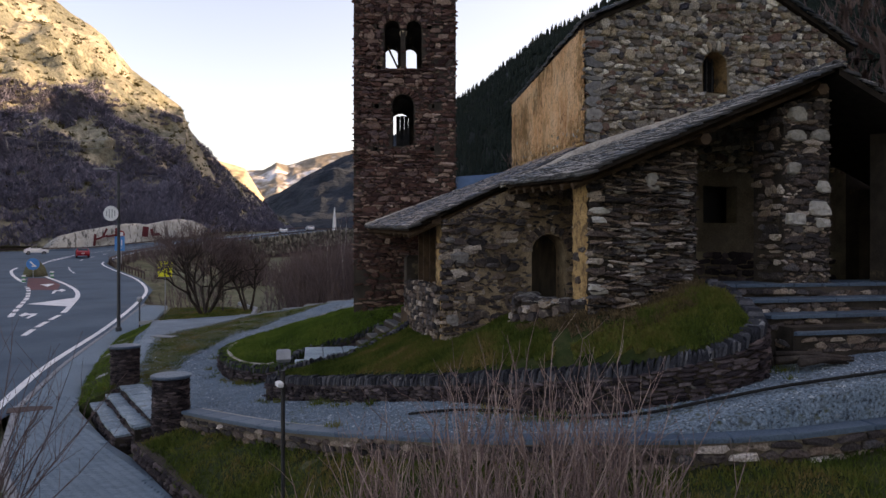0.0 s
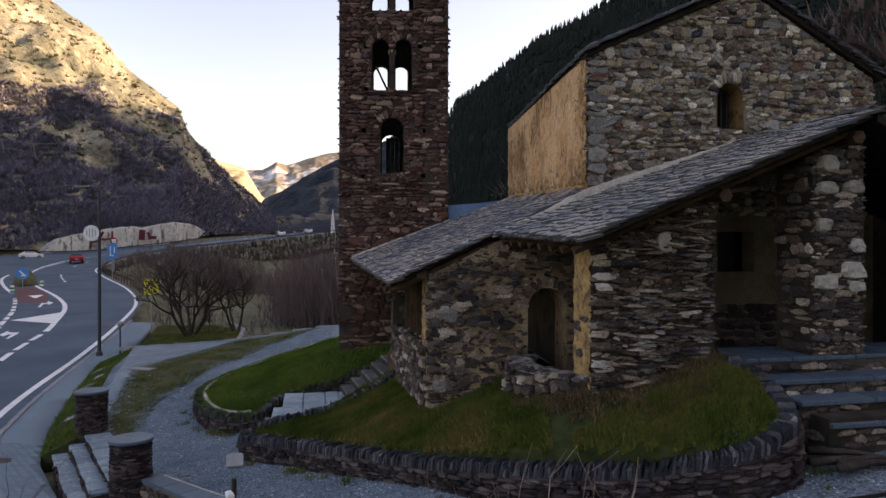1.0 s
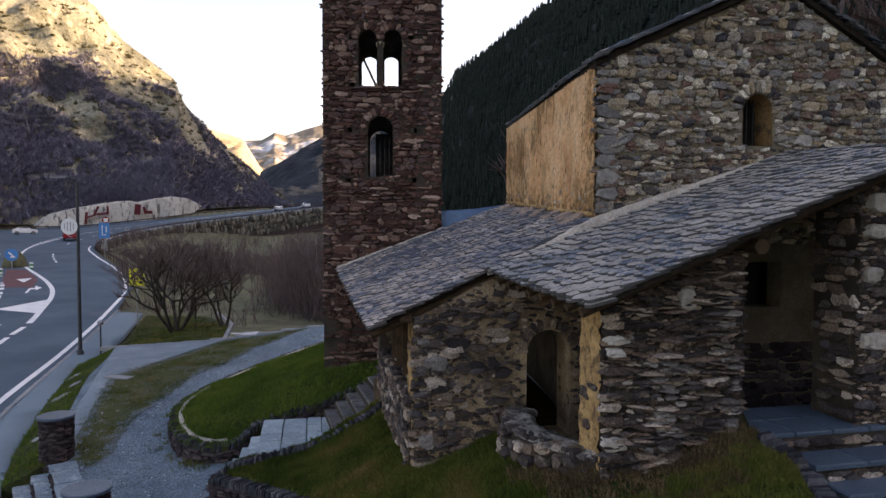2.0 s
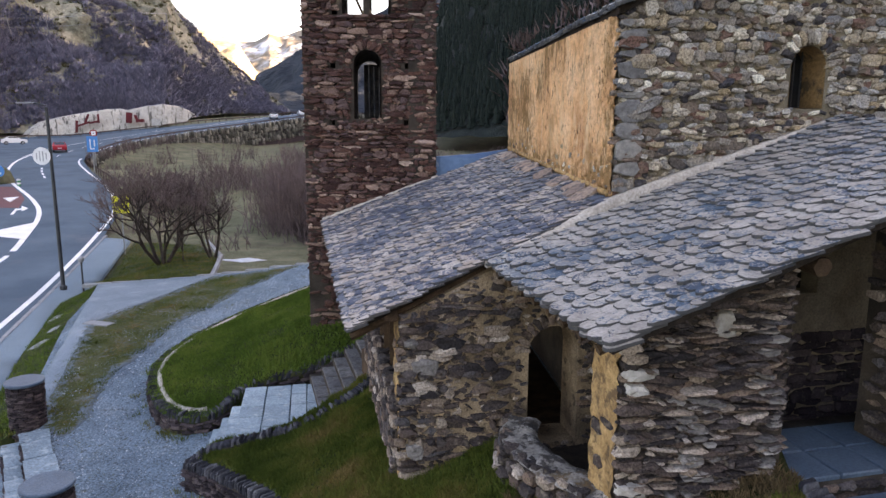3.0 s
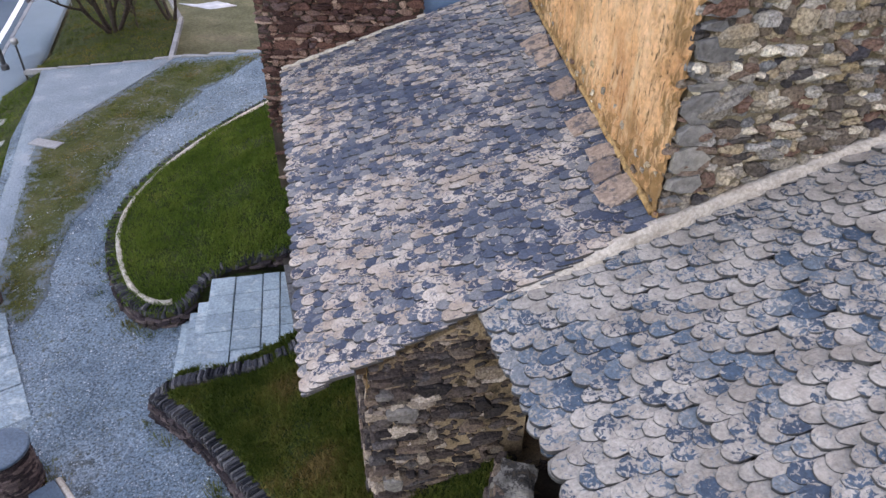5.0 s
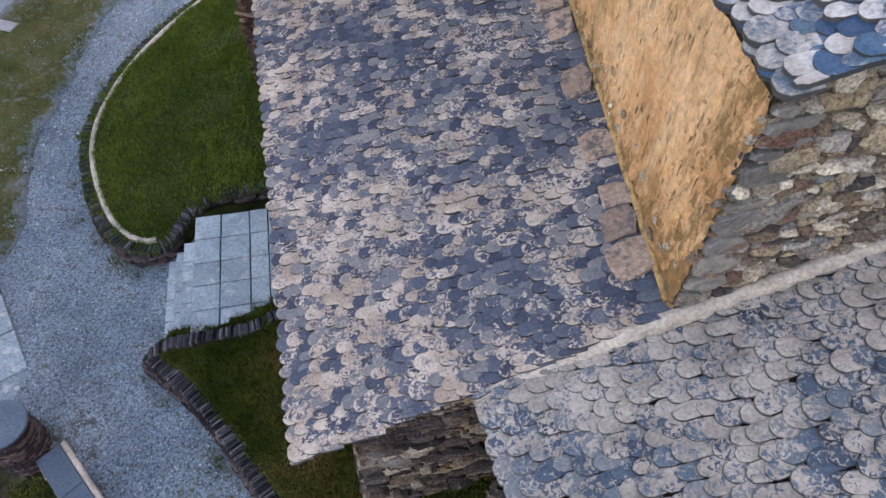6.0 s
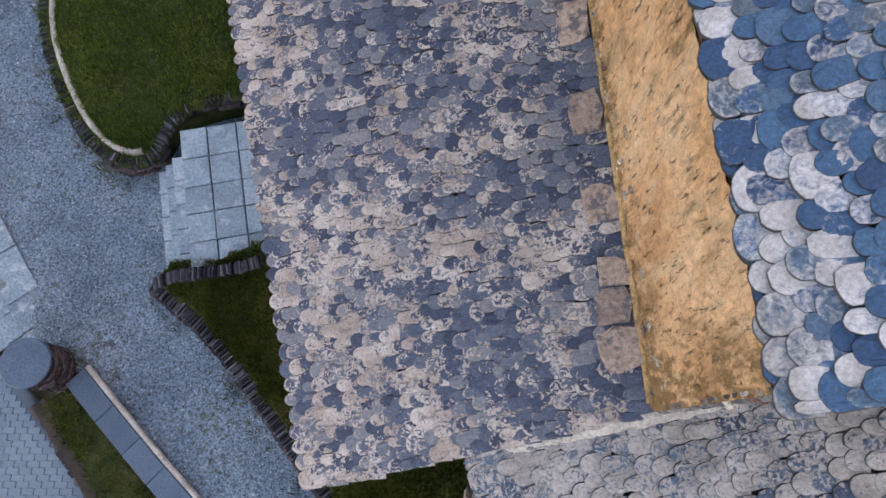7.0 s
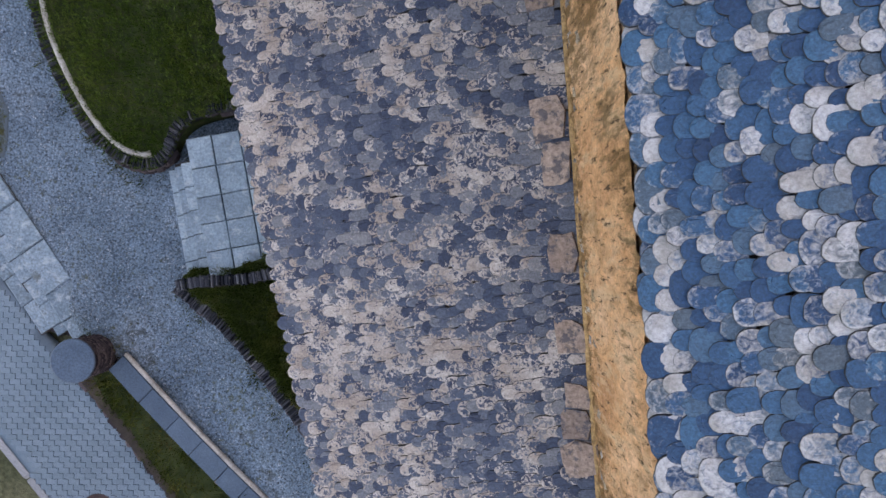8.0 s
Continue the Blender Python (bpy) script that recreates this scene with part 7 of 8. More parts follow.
isl = smooth_line([(x, y, 0) for x, y in [(-17.9, 29.4), (-18.7, 31.5), (-19.7, 34.4), (-20.8, 37.7), (-22.5, 41.6), (-24.9, 46.9), (-27.4, 51.5), (-30.3, 55.9), (-33.5, 60.3), (-37.6, 65.7), (-42.9, 73.1), (-47.0, 79.8), (-51.2, 87.5), (-55.5, 96.9), (-57.7, 104.6), (-58.3, 108.6)]], 4)
far_lane = smooth_line([(x, y, 0) for x, y in [(-22.5, 35.8), (-24.5, 39.6), (-26.6, 43.7), (-28.3, 46.9), (-31.6, 52.5), (-33.8, 55.9)]], 4)
nose = smooth_line([(x, y, 0) for x, y in [(-36.3, 59.7), (-39.6, 64.1), (-44.5, 71.1), (-48.5, 77.5), (-51.3, 83.2)]], 4)
for nm, line, w, ds in (("lane_line", isl[:13], 0.25, (1.6, 1.2)), ("lane_line", isl[12:], 0.3, None), ("lane_line", far_lane, 0.28, (1.6, 0.8)), ("lane_line", nose, 0.3, None),
                        ("centre_line", [Vector((x, y, 0)) for x, y in [(-45.2, 83.2), (-42.5, 78.4), (-37.7, 70.7)]], 0.2, (2.0, 1.4)),
                        ("centre_line", [p + Vector((-d.y, d.x, 0)) * 4.2 for p, d in resample(edge_run[38:], 1.5)], 0.16, (2.0, 4.5)),
                        ("edge_line", [p + Vector((-d.y, d.x, 0)) * 8.4 for p, d in resample(edge_run[38:], 1.5)], 0.2, None)):
    a = Acc()
    stripe(a, line, w, dash=ds)
    part(nm, a, M_WHITE, MARK)
for nm, pts_ in (("hatched_tip", [(-25.5, 42.2), (-24.7, 46.5), (-22.2, 40.9)]), ("give_way_triangle", [(-33.7, 57.6), (-32.9, 58.4), (-31.8, 55.4)]), ("arrow", [(-28.1, 49.4), (-29.4, 52.1), (-29.0, 52.1), (-29.7, 53.4), (-28.6, 52.3), (-28.2, 50.9), (-28.6, 51.5), (-28.8, 51.3), (-27.9, 49.4)]), ("arrow", [(-22.5, 36.5), (-22.9, 37.8), (-22.4, 37.3), (-22.0, 37.4), (-21.7, 36.7), (-21.2, 35.2), (-21.4, 35.3), (-21.9, 36.6), (-22.1, 36.6), (-22.0, 36.0)])):
    a = Acc()
    flat_shape(a, pts_, 0.02)
    part(nm, a, M_WHITE, MARK)
tagged(sheet("red_surfacing", [(-39.2, 65.1), (-37.5, 65.1), (-33.9, 60.3), (-31.7, 57.1), (-29.4, 52.5), (-31.6, 52.5), (-34.5, 57.1)], lambda x, y: road_z(y), M_RED, 2.0, lift=0.008), "dull red surfacing of the turning lane", "road marking", kind="structure")
mound = Acc()
lathe(mound, (-40.2, 66.4 + 1.5, road_z(66.4) - 0.05), [(1.1, 0), (1.05, 0.4), (0.8, 1.1), (0.45, 1.5), (0.05, 1.6)], 18)
tagged(new("traffic_island", mesh("traffic_island", mound.v, mound.f, M_MEADOW, True)), "rounded grassy hump on the traffic island", "traffic island")


# ---- signs and lamps ----
def disc(acc, c, r, thick, n=24, tilt=0.0):
    v = [(c[0] + r * math.cos(2 * math.pi * k / n), c[1] + s * thick / 2, c[2] + r * math.sin(2 * math.pi * k / n)) for s in (-1, 1) for k in range(n)]
    acc.add(v, [tuple(range(n)), tuple(range(2 * n - 1, n - 1, -1))] + [(k, n + k, n + (k + 1) % n, (k + 1) % n) for k in range(n)])


def post(parent, h, r=0.04, material=M_GALV):
    a = Acc()
    lathe(a, (0, 0, -0.1), [(r, 0), (r, h + 0.1)], 10)
    return part("post", a, material, parent)


def sign(name, label, at, h, plates, rz=0.0, r=0.04):
    ob = thing(name, label, "road sign")
    ob.matrix_basis = pose(at[0], at[1], at[2], 0, 0, rz)
    post(ob, h, r)
    for kind, z, s, m_, nm in plates:
        a = Acc()
        if kind == "disc":
            disc(a, (0, -0.06, z), s, 0.02)
        elif kind == "ring":
            disc(a, (0, -0.055, z), s, 0.02)
        elif kind == "box":
            box(a, (0, -0.06, z), (s[0], 0.03, s[1]), 0, 0.008)
        elif kind == "bar":
            box(a, (s[2], -0.085, z), (s[0], 0.012, s[1]), 0, 0, ry=s[3])
        part(nm, a, m_, ob)
    return ob


sign("direction_sign", "square blue road sign on a grey post", (-36.8, 78.4, road_z(78.4)), 4.0, [("box", 3.0, (1.05, 1.65), M_BLUE, "plate"), ("bar", 3.0, (0.1, 1.1, -0.2, 0), M_WHITE, "symbol"), ("bar", 3.1, (0.1, 0.7, 0.2, 0), M_WHITE, "symbol"), ("bar", 2.5, (0.4, 0.1, 0, 0), M_WHITE, "symbol")], 20, 0.06)
sign("speed_sign", "round red-edged white speed sign", (-37.1, 79.4, road_z(79.4)), 4.1, [("disc", 4.1, 0.38, M_CARRED, "rim"), ("bar", 4.1, (0.44, 0.44, 0, 0), M_WHITE, "plate"), ("bar", 4.1, (0.2, 0.08, 0, 0), M_BLACK, "marking")], 20, 0.06)
sign("keep_right_sign", "round blue sign with a white arrow on the traffic island", (-39.1, 65.7, road_z(68)), 1.5, [("disc", 1.25, 0.56, M_BLUE, "plate"), ("bar", 1.25, (0.12, 0.7, 0, -0.78), M_WHITE, "arrow"), ("bar", 1.05, (0.4, 0.12, 0.1, 0), M_WHITE, "arrow")], 20)
for x, y in ((-37.3, 65.7), (-36.7, 60.3)):
    ob = thing("marker_post", "green and white striped flexible marker post", "marker post", "marker posts on the island")
    ob.location = (x, y, road_z(y))
    for k in range(4):
        a = Acc()
        lathe(a, (0, 0, 0.16 * k), [(0.16, 0), (0.16, 0.15)], 12)
        part("band", a, M_GREEN if k % 2 == 0 else M_WHITE, ob)
YS = sign("chevron_sign", "yellow square sign with a dark diamond on a thin post", (-15.0, 37.2, road_z(37) + 0.1), 2.75, [("box", 2.35, (0.72, 0.85), M_YELLOW, "plate"), ("bar", 2.42, (0.1, 0.4, -0.13, 0.6), M_BLACK, "marking"), ("bar", 2.42, (0.1, 0.4, 0.13, -0.6), M_BLACK, "marking"), ("bar", 2.1, (0.16, 0.14, 0.2, 0), M_BLACK, "marking")], 12, 0.03)
sign("information_sign", "small pale sign beside the far road", (-55.0, 140.0, road_z(140)), 2.6, [("box", 2.3, (1.6, 1.3), M_CONC, "plate")], 20)

SL = thing("street_lamp", "tall dark street lamp with a flat head and a round sign", "street lamp")
SL.location = (-14.2, 30.15, road_z(30.1) + 0.05)
a = Acc()
lathe(a, (0, 0, -0.1), [(0.13, 0), (0.13, 0.3), (0.075, 0.34), (0.055, 7.1)], 14)
part("pole", a, M_STEEL, SL)
a = Acc()
tube(a, [(0, 0, 7.05), (-0.3, 0, 7.13), (-0.7, 0, 7.15)], 0.03, 8)
part("arm", a, M_STEEL, SL)
a = Acc()
box(a, (-0.75, 0, 7.15), (0.62, 0.2, 0.06), 0, 0.02)
part("lamp_head", a, M_GALV, SL, "flat grey lamp head")
a = Acc()
disc(a, (-0.3, -0.08, 5.2), 0.33, 0.02)
rs = part("round_sign", a, M_WHITE, SL, "round pale sign with grey bars")
for k in range(4):
    a = Acc()
    box(a, (-0.48 + 0.12 * k, -0.097, 5.2), (0.035, 0.01, 0.42 - 0.12 * abs(k - 1.5)), 0)
    part("marking", a, M_GALV, rs)
BL_ = thing("path_lamp", "short dark path lamp with a small round head", "path lamp")
BL_.location = (-12.6, 28.6, 0.42)
a = Acc()
lathe(a, (0, 0, -0.1), [(0.05, 0), (0.035, 0.1), (0.03, 1.5)], 10)
part("pole", a, M_STEEL, BL_)
a = Acc()
lathe(a, (0, 0, 1.38), [(0.05, 0), (0.1, 0.04), (0.11, 0.14), (0.08, 0.2), (0.02, 0.22)], 14)
part("lamp_head", a, M_GALV, BL_)
SB = Acc()
box(SB, (-9.5, 23.45, terrace_z(-9.5, 23.45) + 0.02), (0.85, 0.34, 0.05), -0.3, 0.012)
tagged(new("drain_slab", mesh("drain_slab", SB.v, SB.f, M_KERB[1])), "grey concrete slab set in the grass beside the ramp", "slab")
DR = Acc()
box(DR, (-9.95, 16.6, road_z(16.6) + 0.115), (0.95, 0.6, 0.02), 0.5, 0.006)
tagged(new("drain_cover", mesh("drain_cover", DR.v, DR.f, M_RUST)), "rusty rectangular iron cover in the footpath", "drain cover")
MH = Acc()
lathe(MH, (-5.54, 10.37, road_z(10) + 0.1), [(0.32, 0), (0.32, 0.025), (0.3, 0.028), (0.29, 0.022)], 28)
tagged(new("manhole_cover", mesh("manhole_cover", MH.v, MH.f, M_RUST)), "round brown iron manhole cover in the paving", "manhole cover")


# ---- guard rails, road walls ----
def guard_rail(line, lift, label, group):
    ob = thing("guard_rail", label, "guard rail", group)
    run = resample([Vector(p) for p in line], 2.0)
    a = Acc()
    prof = [(-0.02, 0.45), (0.03, 0.5), (-0.02, 0.57), (0.03, 0.64), (-0.02, 0.69)]
    v = []
    for p, d in run:
        w = Vector((d.y, -d.x, 0)).normalized()
        z = road_z(p.y, p.x) + lift
        v += [(p.x + w.x * o, p.y + w.y * o, z + h) for o, h in prof]
        v += [(p.x + w.x * (o + 0.02), p.y + w.y * (o + 0.02), z + h) for o, h in prof[::-1]]
    n = 10
    a.add(v, [(i * n + k, i * n + (k + 1) % n, (i + 1) * n + (k + 1) % n, (i + 1) * n + k) for i in range(len(run) - 1) for k in range(n)])
    part("beam", a, M_RUST, ob)
    for p, d in run:
        a = Acc()
        box(a, (p.x, p.y, road_z(p.y, p.x) + lift + 0.3), (0.1, 0.1, 0.75), math.atan2(d.y, d.x))
        part("post", a, M_RUST, ob)
    return ob


guard_rail([p + Vector((0.5, -0.2, 0)) for p in edge_run[25:]], 0.0, "rust-brown guard rail along the valley side of the road", "guard rails")
guard_rail([Vector((x, y, 0)) for x, y in ((-140, 128), (-112, 127), (-92, 151), (-62, 162), (-50, 179), (-36, 213), (-9, 267))], 0.0, "rust-brown guard rail below the rock slope", "guard rails")
rw = [Vector((p.x + 0.9, p.y - 0.3, road_z(p.y))) for p in edge_run[36:]]
M_ROADWALL = pair("road_wall_stone", [(0.0, (0.05, 0.05, 0.045)), (0.5, (0.13, 0.125, 0.105)), (1.0, (0.32, 0.3, 0.25))], mix=0.85, grain=0.5)
K_ROCK = Kit("block", [stone_shape(_r, 0.3, 0.85, 7) for _ in range(8)], M_ROADWALL)
rwl = thing("road_retaining_wall", "dark rough stone retaining wall below the far road", "wall")
v, run = [], resample(rw, 2.0)
for p, d in run:
    v += [(p.x, p.y, p.z + 0.1), (p.x + 0.8 * d.y, p.y - 0.8 * d.x, p.z - 5.5), (p.x - 0.6, p.y + 0.3, p.z + 0.1)]
a = Acc()
a.add(v, [(i * 3, i * 3 + 1, i * 3 + 4, i * 3 + 3) for i in range(len(run) - 1)] + [(i * 3 + 2, i * 3, i * 3 + 3, i * 3 + 5) for i in range(len(run) - 1)])
rwc = part("wall_face", a, M_DRY[1], rwl)
pl = []
for p, d in resample(rw, 0.62):
    o = Vector((d.y, -d.x, 0)).normalized()
    for k in range(4):
        c = p + o * (0.1 + 0.13 * k) + Vector((0, 0, -0.4 - 1.1 * k + rng.uniform(-0.3, 0.3)))
        pl.append((axes(c, Vector((d.x, d.y, 0)), o, (rng.uniform(0.35, 0.7), rng.uniform(0.2, 0.6), rng.uniform(0.7, 1.5))), rng.randrange(8)))
K_ROCK.lay(rwc, pl, 60, None, "rough blocks of the wall")

# sprayed-concrete wall under the hillside, with two maroon painted shapes
wb = [(-91.5, 155.5, 3.4, 4.4), (-88.5, 157, 3.6, 7.2), (-84, 159, 4.6, 8.6), (-79, 160.5, 5.0, 9.6), (-75, 162, 5.3, 10.2), (-72, 163, 5.6, 9.8), (-67, 165, 6.2, 11.2), (-63, 167, 7.0, 11.0), (-60, 169, 7.6, 9.0)]
SH = thing("rock_wall", "pale sprayed-concrete wall with dark streaks under the hillside", "wall")
fine_ = smooth_line([(x, y, 0) for x, y, *_ in wb], 6)
v, n = [], 8
for i, p in enumerate(fine_):
    q = i / (len(fine_) - 1) * (len(wb) - 1)
    z0, z1 = np.interp(q, range(len(wb)), [b[2] for b in wb]), np.interp(q, range(len(wb)), [b[3] for b in wb])
    for k in range(n + 1):
        o = 0.35 * noise.noise((i * 0.35, k * 0.5, 2.0))
        v.append((p.x + 0.2 * k + o, p.y + 0.25 * k + o, z0 - 0.4 + (z1 - z0 + 0.4 + 0.5 * noise.noise((i * 0.6, 1, 1)) * (k == n)) * k / n))
    v.append((p.x - 2.0, p.y + 5.0, z1 - 0.2))
m1 = n + 2
a = Acc()
a.add(v, [(i * m1 + k, (i + 1) * m1 + k, (i + 1) * m1 + k + 1, i * m1 + k + 1) for i in range(len(fine_) - 1) for k in range(m1 - 1)])
part("wall_face", a, M_SHOT, SH, "", True)
for strokes in ([(-80.4, 160.0, 5.6, 0.5, 2.7, 0.1), (-79.0, 160.5, 6.2, 2.6, 0.4, -0.35), (-78.4, 160.7, 7.3, 0.45, 2.2, 0.4), (-77.0, 161.2, 6.6, 2.2, 0.45, -0.2), (-76.2, 161.5, 7.4, 0.4, 2.0, 0)], [(-70.3, 163.7, 7.6, 1.3, 2.4, 0.1), (-68.9, 164.3, 7.4, 0.6, 1.7, -0.3), (-68.0, 164.7, 7.0, 1.3, 0.7, 0)]):
    for x, y, z, sx, sz, r_ in strokes:
        a = Acc()
        box(a, (x - 0.1, y - 0.75, z + 0.5), (sx, 0.5, sz), 0.33, 0.0, ry=r_)
        part("painted_shape", a, M_GRAFF, SH)
OB = Acc()
lathe(OB, (-31.5, 200, 8.9), [(1.0, 0), (1.0, 0.6), (0.6, 0.9), (0.45, 4), (0.05, 7.3)], 8)
tagged(new("obelisk", mesh("obelisk", OB.v, OB.f, M_WHITE)), "slender white pointed monument beside the far road", "monument")


# ---- cars ----
def car(paint, label, at, rz):
    ob = thing("car", label, "car")
    ob.matrix_basis = pose(at[0], at[1], at[2], 0, 0, rz)
    side = [(-2.05, 0.35), (-2.08, 0.75), (-1.95, 0.95), (-1.1, 1.02), (-0.45, 1.43), (0.9, 1.47), (1.75, 1.05), (2.02, 0.95), (2.08, 0.6), (2.0, 0.35)]
    a = Acc()
    n = len(side)
    rows = [(-0.86, 0.97, 0.0), (-0.9, 1.0, 0.0), (0.9, 1.0, 0.0), (0.86, 0.97, 0.0)]
    vv = []
    for y, k, _ in rows:
        vv += [(x * k, y * (0.8 if z > 1.2 else 1.0), 0.35 + (z - 0.35) * k) for x, z in side]
    ff = [(r * n + i, r * n + (i + 1) % n, (r + 1) * n + (i + 1) % n, (r + 1) * n + i) for r in range(3) for i in range(n)] + [tuple(range(n))[::-1], tuple(range(3 * n, 4 * n))]
    a.add(vv, ff)
    part("body", a, paint, ob)
    for nm, c, s, ry in (("windscreen", (-0.8, 0, 1.22), (0.72, 1.36, 0.03), -0.56), ("rear_window", (1.34, 0, 1.27), (0.8, 1.36, 0.03), 0.45), ("side_window", (0.2, -0.76, 1.22), (1.5, 0.05, 0.33), 0), ("side_window", (0.2, 0.76, 1.22), (1.5, 0.05, 0.33), 0)):
        a = Acc()
        box(a, c, s, 0, 0, ry=ry)
        part(nm, a, M_GLASS, ob)
    for y in (-0.6, 0.6):
        a = Acc()
        box(a, (2.05, y, 0.82), (0.06, 0.3, 0.14))
        part("tail_lamp", a, M_CARRED, ob)
        a = Acc()
        box(a, (-2.04, y, 0.75), (0.06, 0.34, 0.14))
        part("headlight", a, M_WHITE, ob)
    a = Acc()
    box(a, (2.06, 0, 0.62), (0.03, 0.5, 0.11))
    part("number_plate", a, M_WHITE, ob)
    for x in (-1.3, 1.3):
        for y in (-0.8, 0.8):
            a = Acc()
            tube(a, [(x, y - 0.1, 0.33), (x, y + 0.1, 0.33)], 0.33, 16)
            w = part("wheel", a, M_RUBBER, ob)
            a = Acc()
            tube(a, [(x, y - 0.11, 0.33), (x, y + 0.11, 0.33)], 0.2, 12)
            part("rim", a, M_GALV, w)
    return ob


car(M_CARRED, "red hatchback driving on the curved road", (-55.5, 106, road_z(106)), -60)
car(M_CARWHITE, "white car on the far side of the bend", (-78, 132, road_z(132, -78) + 0.02), 215)
car(M_CARWHITE, "white car on the far uphill road", (-42.5, 183, road_z(183)), -70)
car(M_CARWHITE, "pale car on the far uphill road", (-37.5, 194, road_z(194)), -70)


# ---- trees and shrubs ----
def limb(acc, p, d, length, r0, r1, rng, n=4, bend=0.25, lift=0.1, sides=4):
    pts, q = [p.copy()], p.copy()
    for i in range(n):
        d = (d + Vector((rng.uniform(-bend, bend), rng.uniform(-bend, bend), rng.uniform(-bend, bend) + lift))).normalized()
        q = q + d * (length / n)
        pts.append(q.copy())
    tube(acc, pts, [r0 + (r1 - r0) * i / n for i in range(n + 1)], sides, False)
    return pts, d


def bare_tree(name, label, at, high, wide, stems, rng, bark=M_BARK, twig=M_TWIG, group="", twigs=(5, 5, 5), thick=0.09):
    ob = thing(name, label, "tree", group)
    ob.location = at
    tr, cr = Acc(), Acc()
    for s in range(stems):
        a = 2 * math.pi * (s + rng.uniform(-0.3, 0.3)) / stems
        sp = rng.uniform(0.45, 1.7) if stems > 1 else 0.05
        d = Vector((math.cos(a) * sp * wide / high, math.sin(a) * sp * wide / high, 1)).normalized()
        pts, dd = limb(tr, Vector((0.08 * math.cos(a), 0.08 * math.sin(a), -0.1)), d, high * rng.uniform(0.5, 0.65), thick, thick * 0.45, rng, 4, 0.18, 0.02, 6)
        for p in (pts[2], pts[3], pts[3], pts[4], pts[4]):
            for _ in range(rng.randrange(2, twigs[0])):
                d2 = (dd + Vector((rng.uniform(-1.1, 1.1), rng.uniform(-1.1, 1.1), rng.uniform(-0.2, 0.5)))).normalized()
                q2, e2 = limb(tr, p, d2, high * rng.uniform(0.2, 0.34), thick * 0.36, thick * 0.14, rng, 3, 0.25, 0.08, 4)
                for p3 in q2[1:]:
                    for _ in range(rng.randrange(2, twigs[1])):
                        d3 = (e2 + Vector((rng.uniform(-0.8, 0.8), rng.uniform(-0.8, 0.8), rng.uniform(-0.2, 0.7)))).normalized()
                        q3, e3 = limb(cr, p3, d3, high * rng.uniform(0.1, 0.22), thick * 0.13, thick * 0.05, rng, 2, 0.25, 0.12, 3)
                        for _ in range(rng.randrange(1, twigs[2])):
                            d4 = (e3 + Vector((rng.uniform(-0.7, 0.7), rng.uniform(-0.7, 0.7), rng.uniform(-0.1, 0.7)))).normalized()
                            limb(cr, q3[rng.randrange(1, 3)], d4, high * rng.uniform(0.05, 0.12), thick * 0.07, thick * 0.03, rng, 1, 0.2, 0.1, 3)
    part("trunk", tr, bark, ob, "", True)
    part("crown", cr, twig, ob, "reddish-brown bare twigs")
    return ob


def dome_tree(name, label, at, high, wide, stems, rng, thick):
    """A short trunk that forks again and again into a wide dome of bare twigs."""
    ob = thing(name, label, "tree")
    ob.location = at
    tr, cr = Acc(), Acc()

    def grow(p, d, length, r, level):
        q = p + d * length
        e = ((q.x / (wide / 2)) ** 2 + (q.y / (wide / 2)) ** 2 + ((q.z - 0.5 * high) / (0.52 * high)) ** 2)
        if e > 1 and level > 1:
            length *= 0.55
        pts, d2 = limb(cr if level > 3 else tr, p, d, length, r, r * 0.68, rng, 3 if level < 4 else 2, 0.2, 0.05, 6 if level < 2 else (4 if level < 4 else 3))
        if level >= 2:
            for q_ in pts[1:]:
                if level < 5:
                    limb(cr, q_, (d2 + Vector((rng.gauss(0, 0.6), rng.gauss(0, 0.6), rng.gauss(0.45, 0.35)))).normalized(), high * rng.uniform(0.05, 0.12), 0.011, 0.005, rng, 2, 0.2, 0.15, 3)
        if level == 6:
            return
        for k in range(rng.choice((2, 3, 3)) if level < 5 else rng.choice((3, 4, 5))):
            s = 0.75 if level < 2 else 0.85
            dd = (d2 + Vector((rng.gauss(0, s), rng.gauss(0, s), rng.gauss(0.3, 0.4)))).normalized()
            if dd.z < -0.15:
                dd.z = -dd.z * 0.4
            grow(pts[-1] if k < 2 else pts[-2], dd, length * rng.uniform(0.6, 0.84), r * 0.62, level + 1)

    for s in range(stems):
        a = 2 * math.pi * (s + rng.uniform(-0.3, 0.3)) / stems
        sp = rng.uniform(0.35, 1.0)
        grow(Vector((0.14 * math.cos(a), 0.14 * math.sin(a), -0.1)), Vector((math.cos(a) * sp, math.sin(a) * sp, 1)).normalized(), high * 0.27, thick, 0)
    part("trunk", tr, M_BARK, ob, "dark trunk and limbs", True)
    part("crown", cr, M_TWIG, ob, "purplish-brown bare twigs")
    return ob


rt = random.Random(77)
dome_tree("roadside_tree", "bare many-stemmed roadside tree with a wide purplish crown", (-11.3, 32.6, 0.93), 5.8, 6.2, 7, rt, 0.08)
bare_tree("roadside_tree", "small bare tree beside the path edging", (-9.6, 33.9, 0.95), 3.9, 1.8, 3, rt, thick=0.07)
bare_tree("roadside_tree", "slim bare sapling beside the roadside tree", (-10.5, 32.7, 0.93), 2.4, 1.0, 1, rt, thick=0.05)


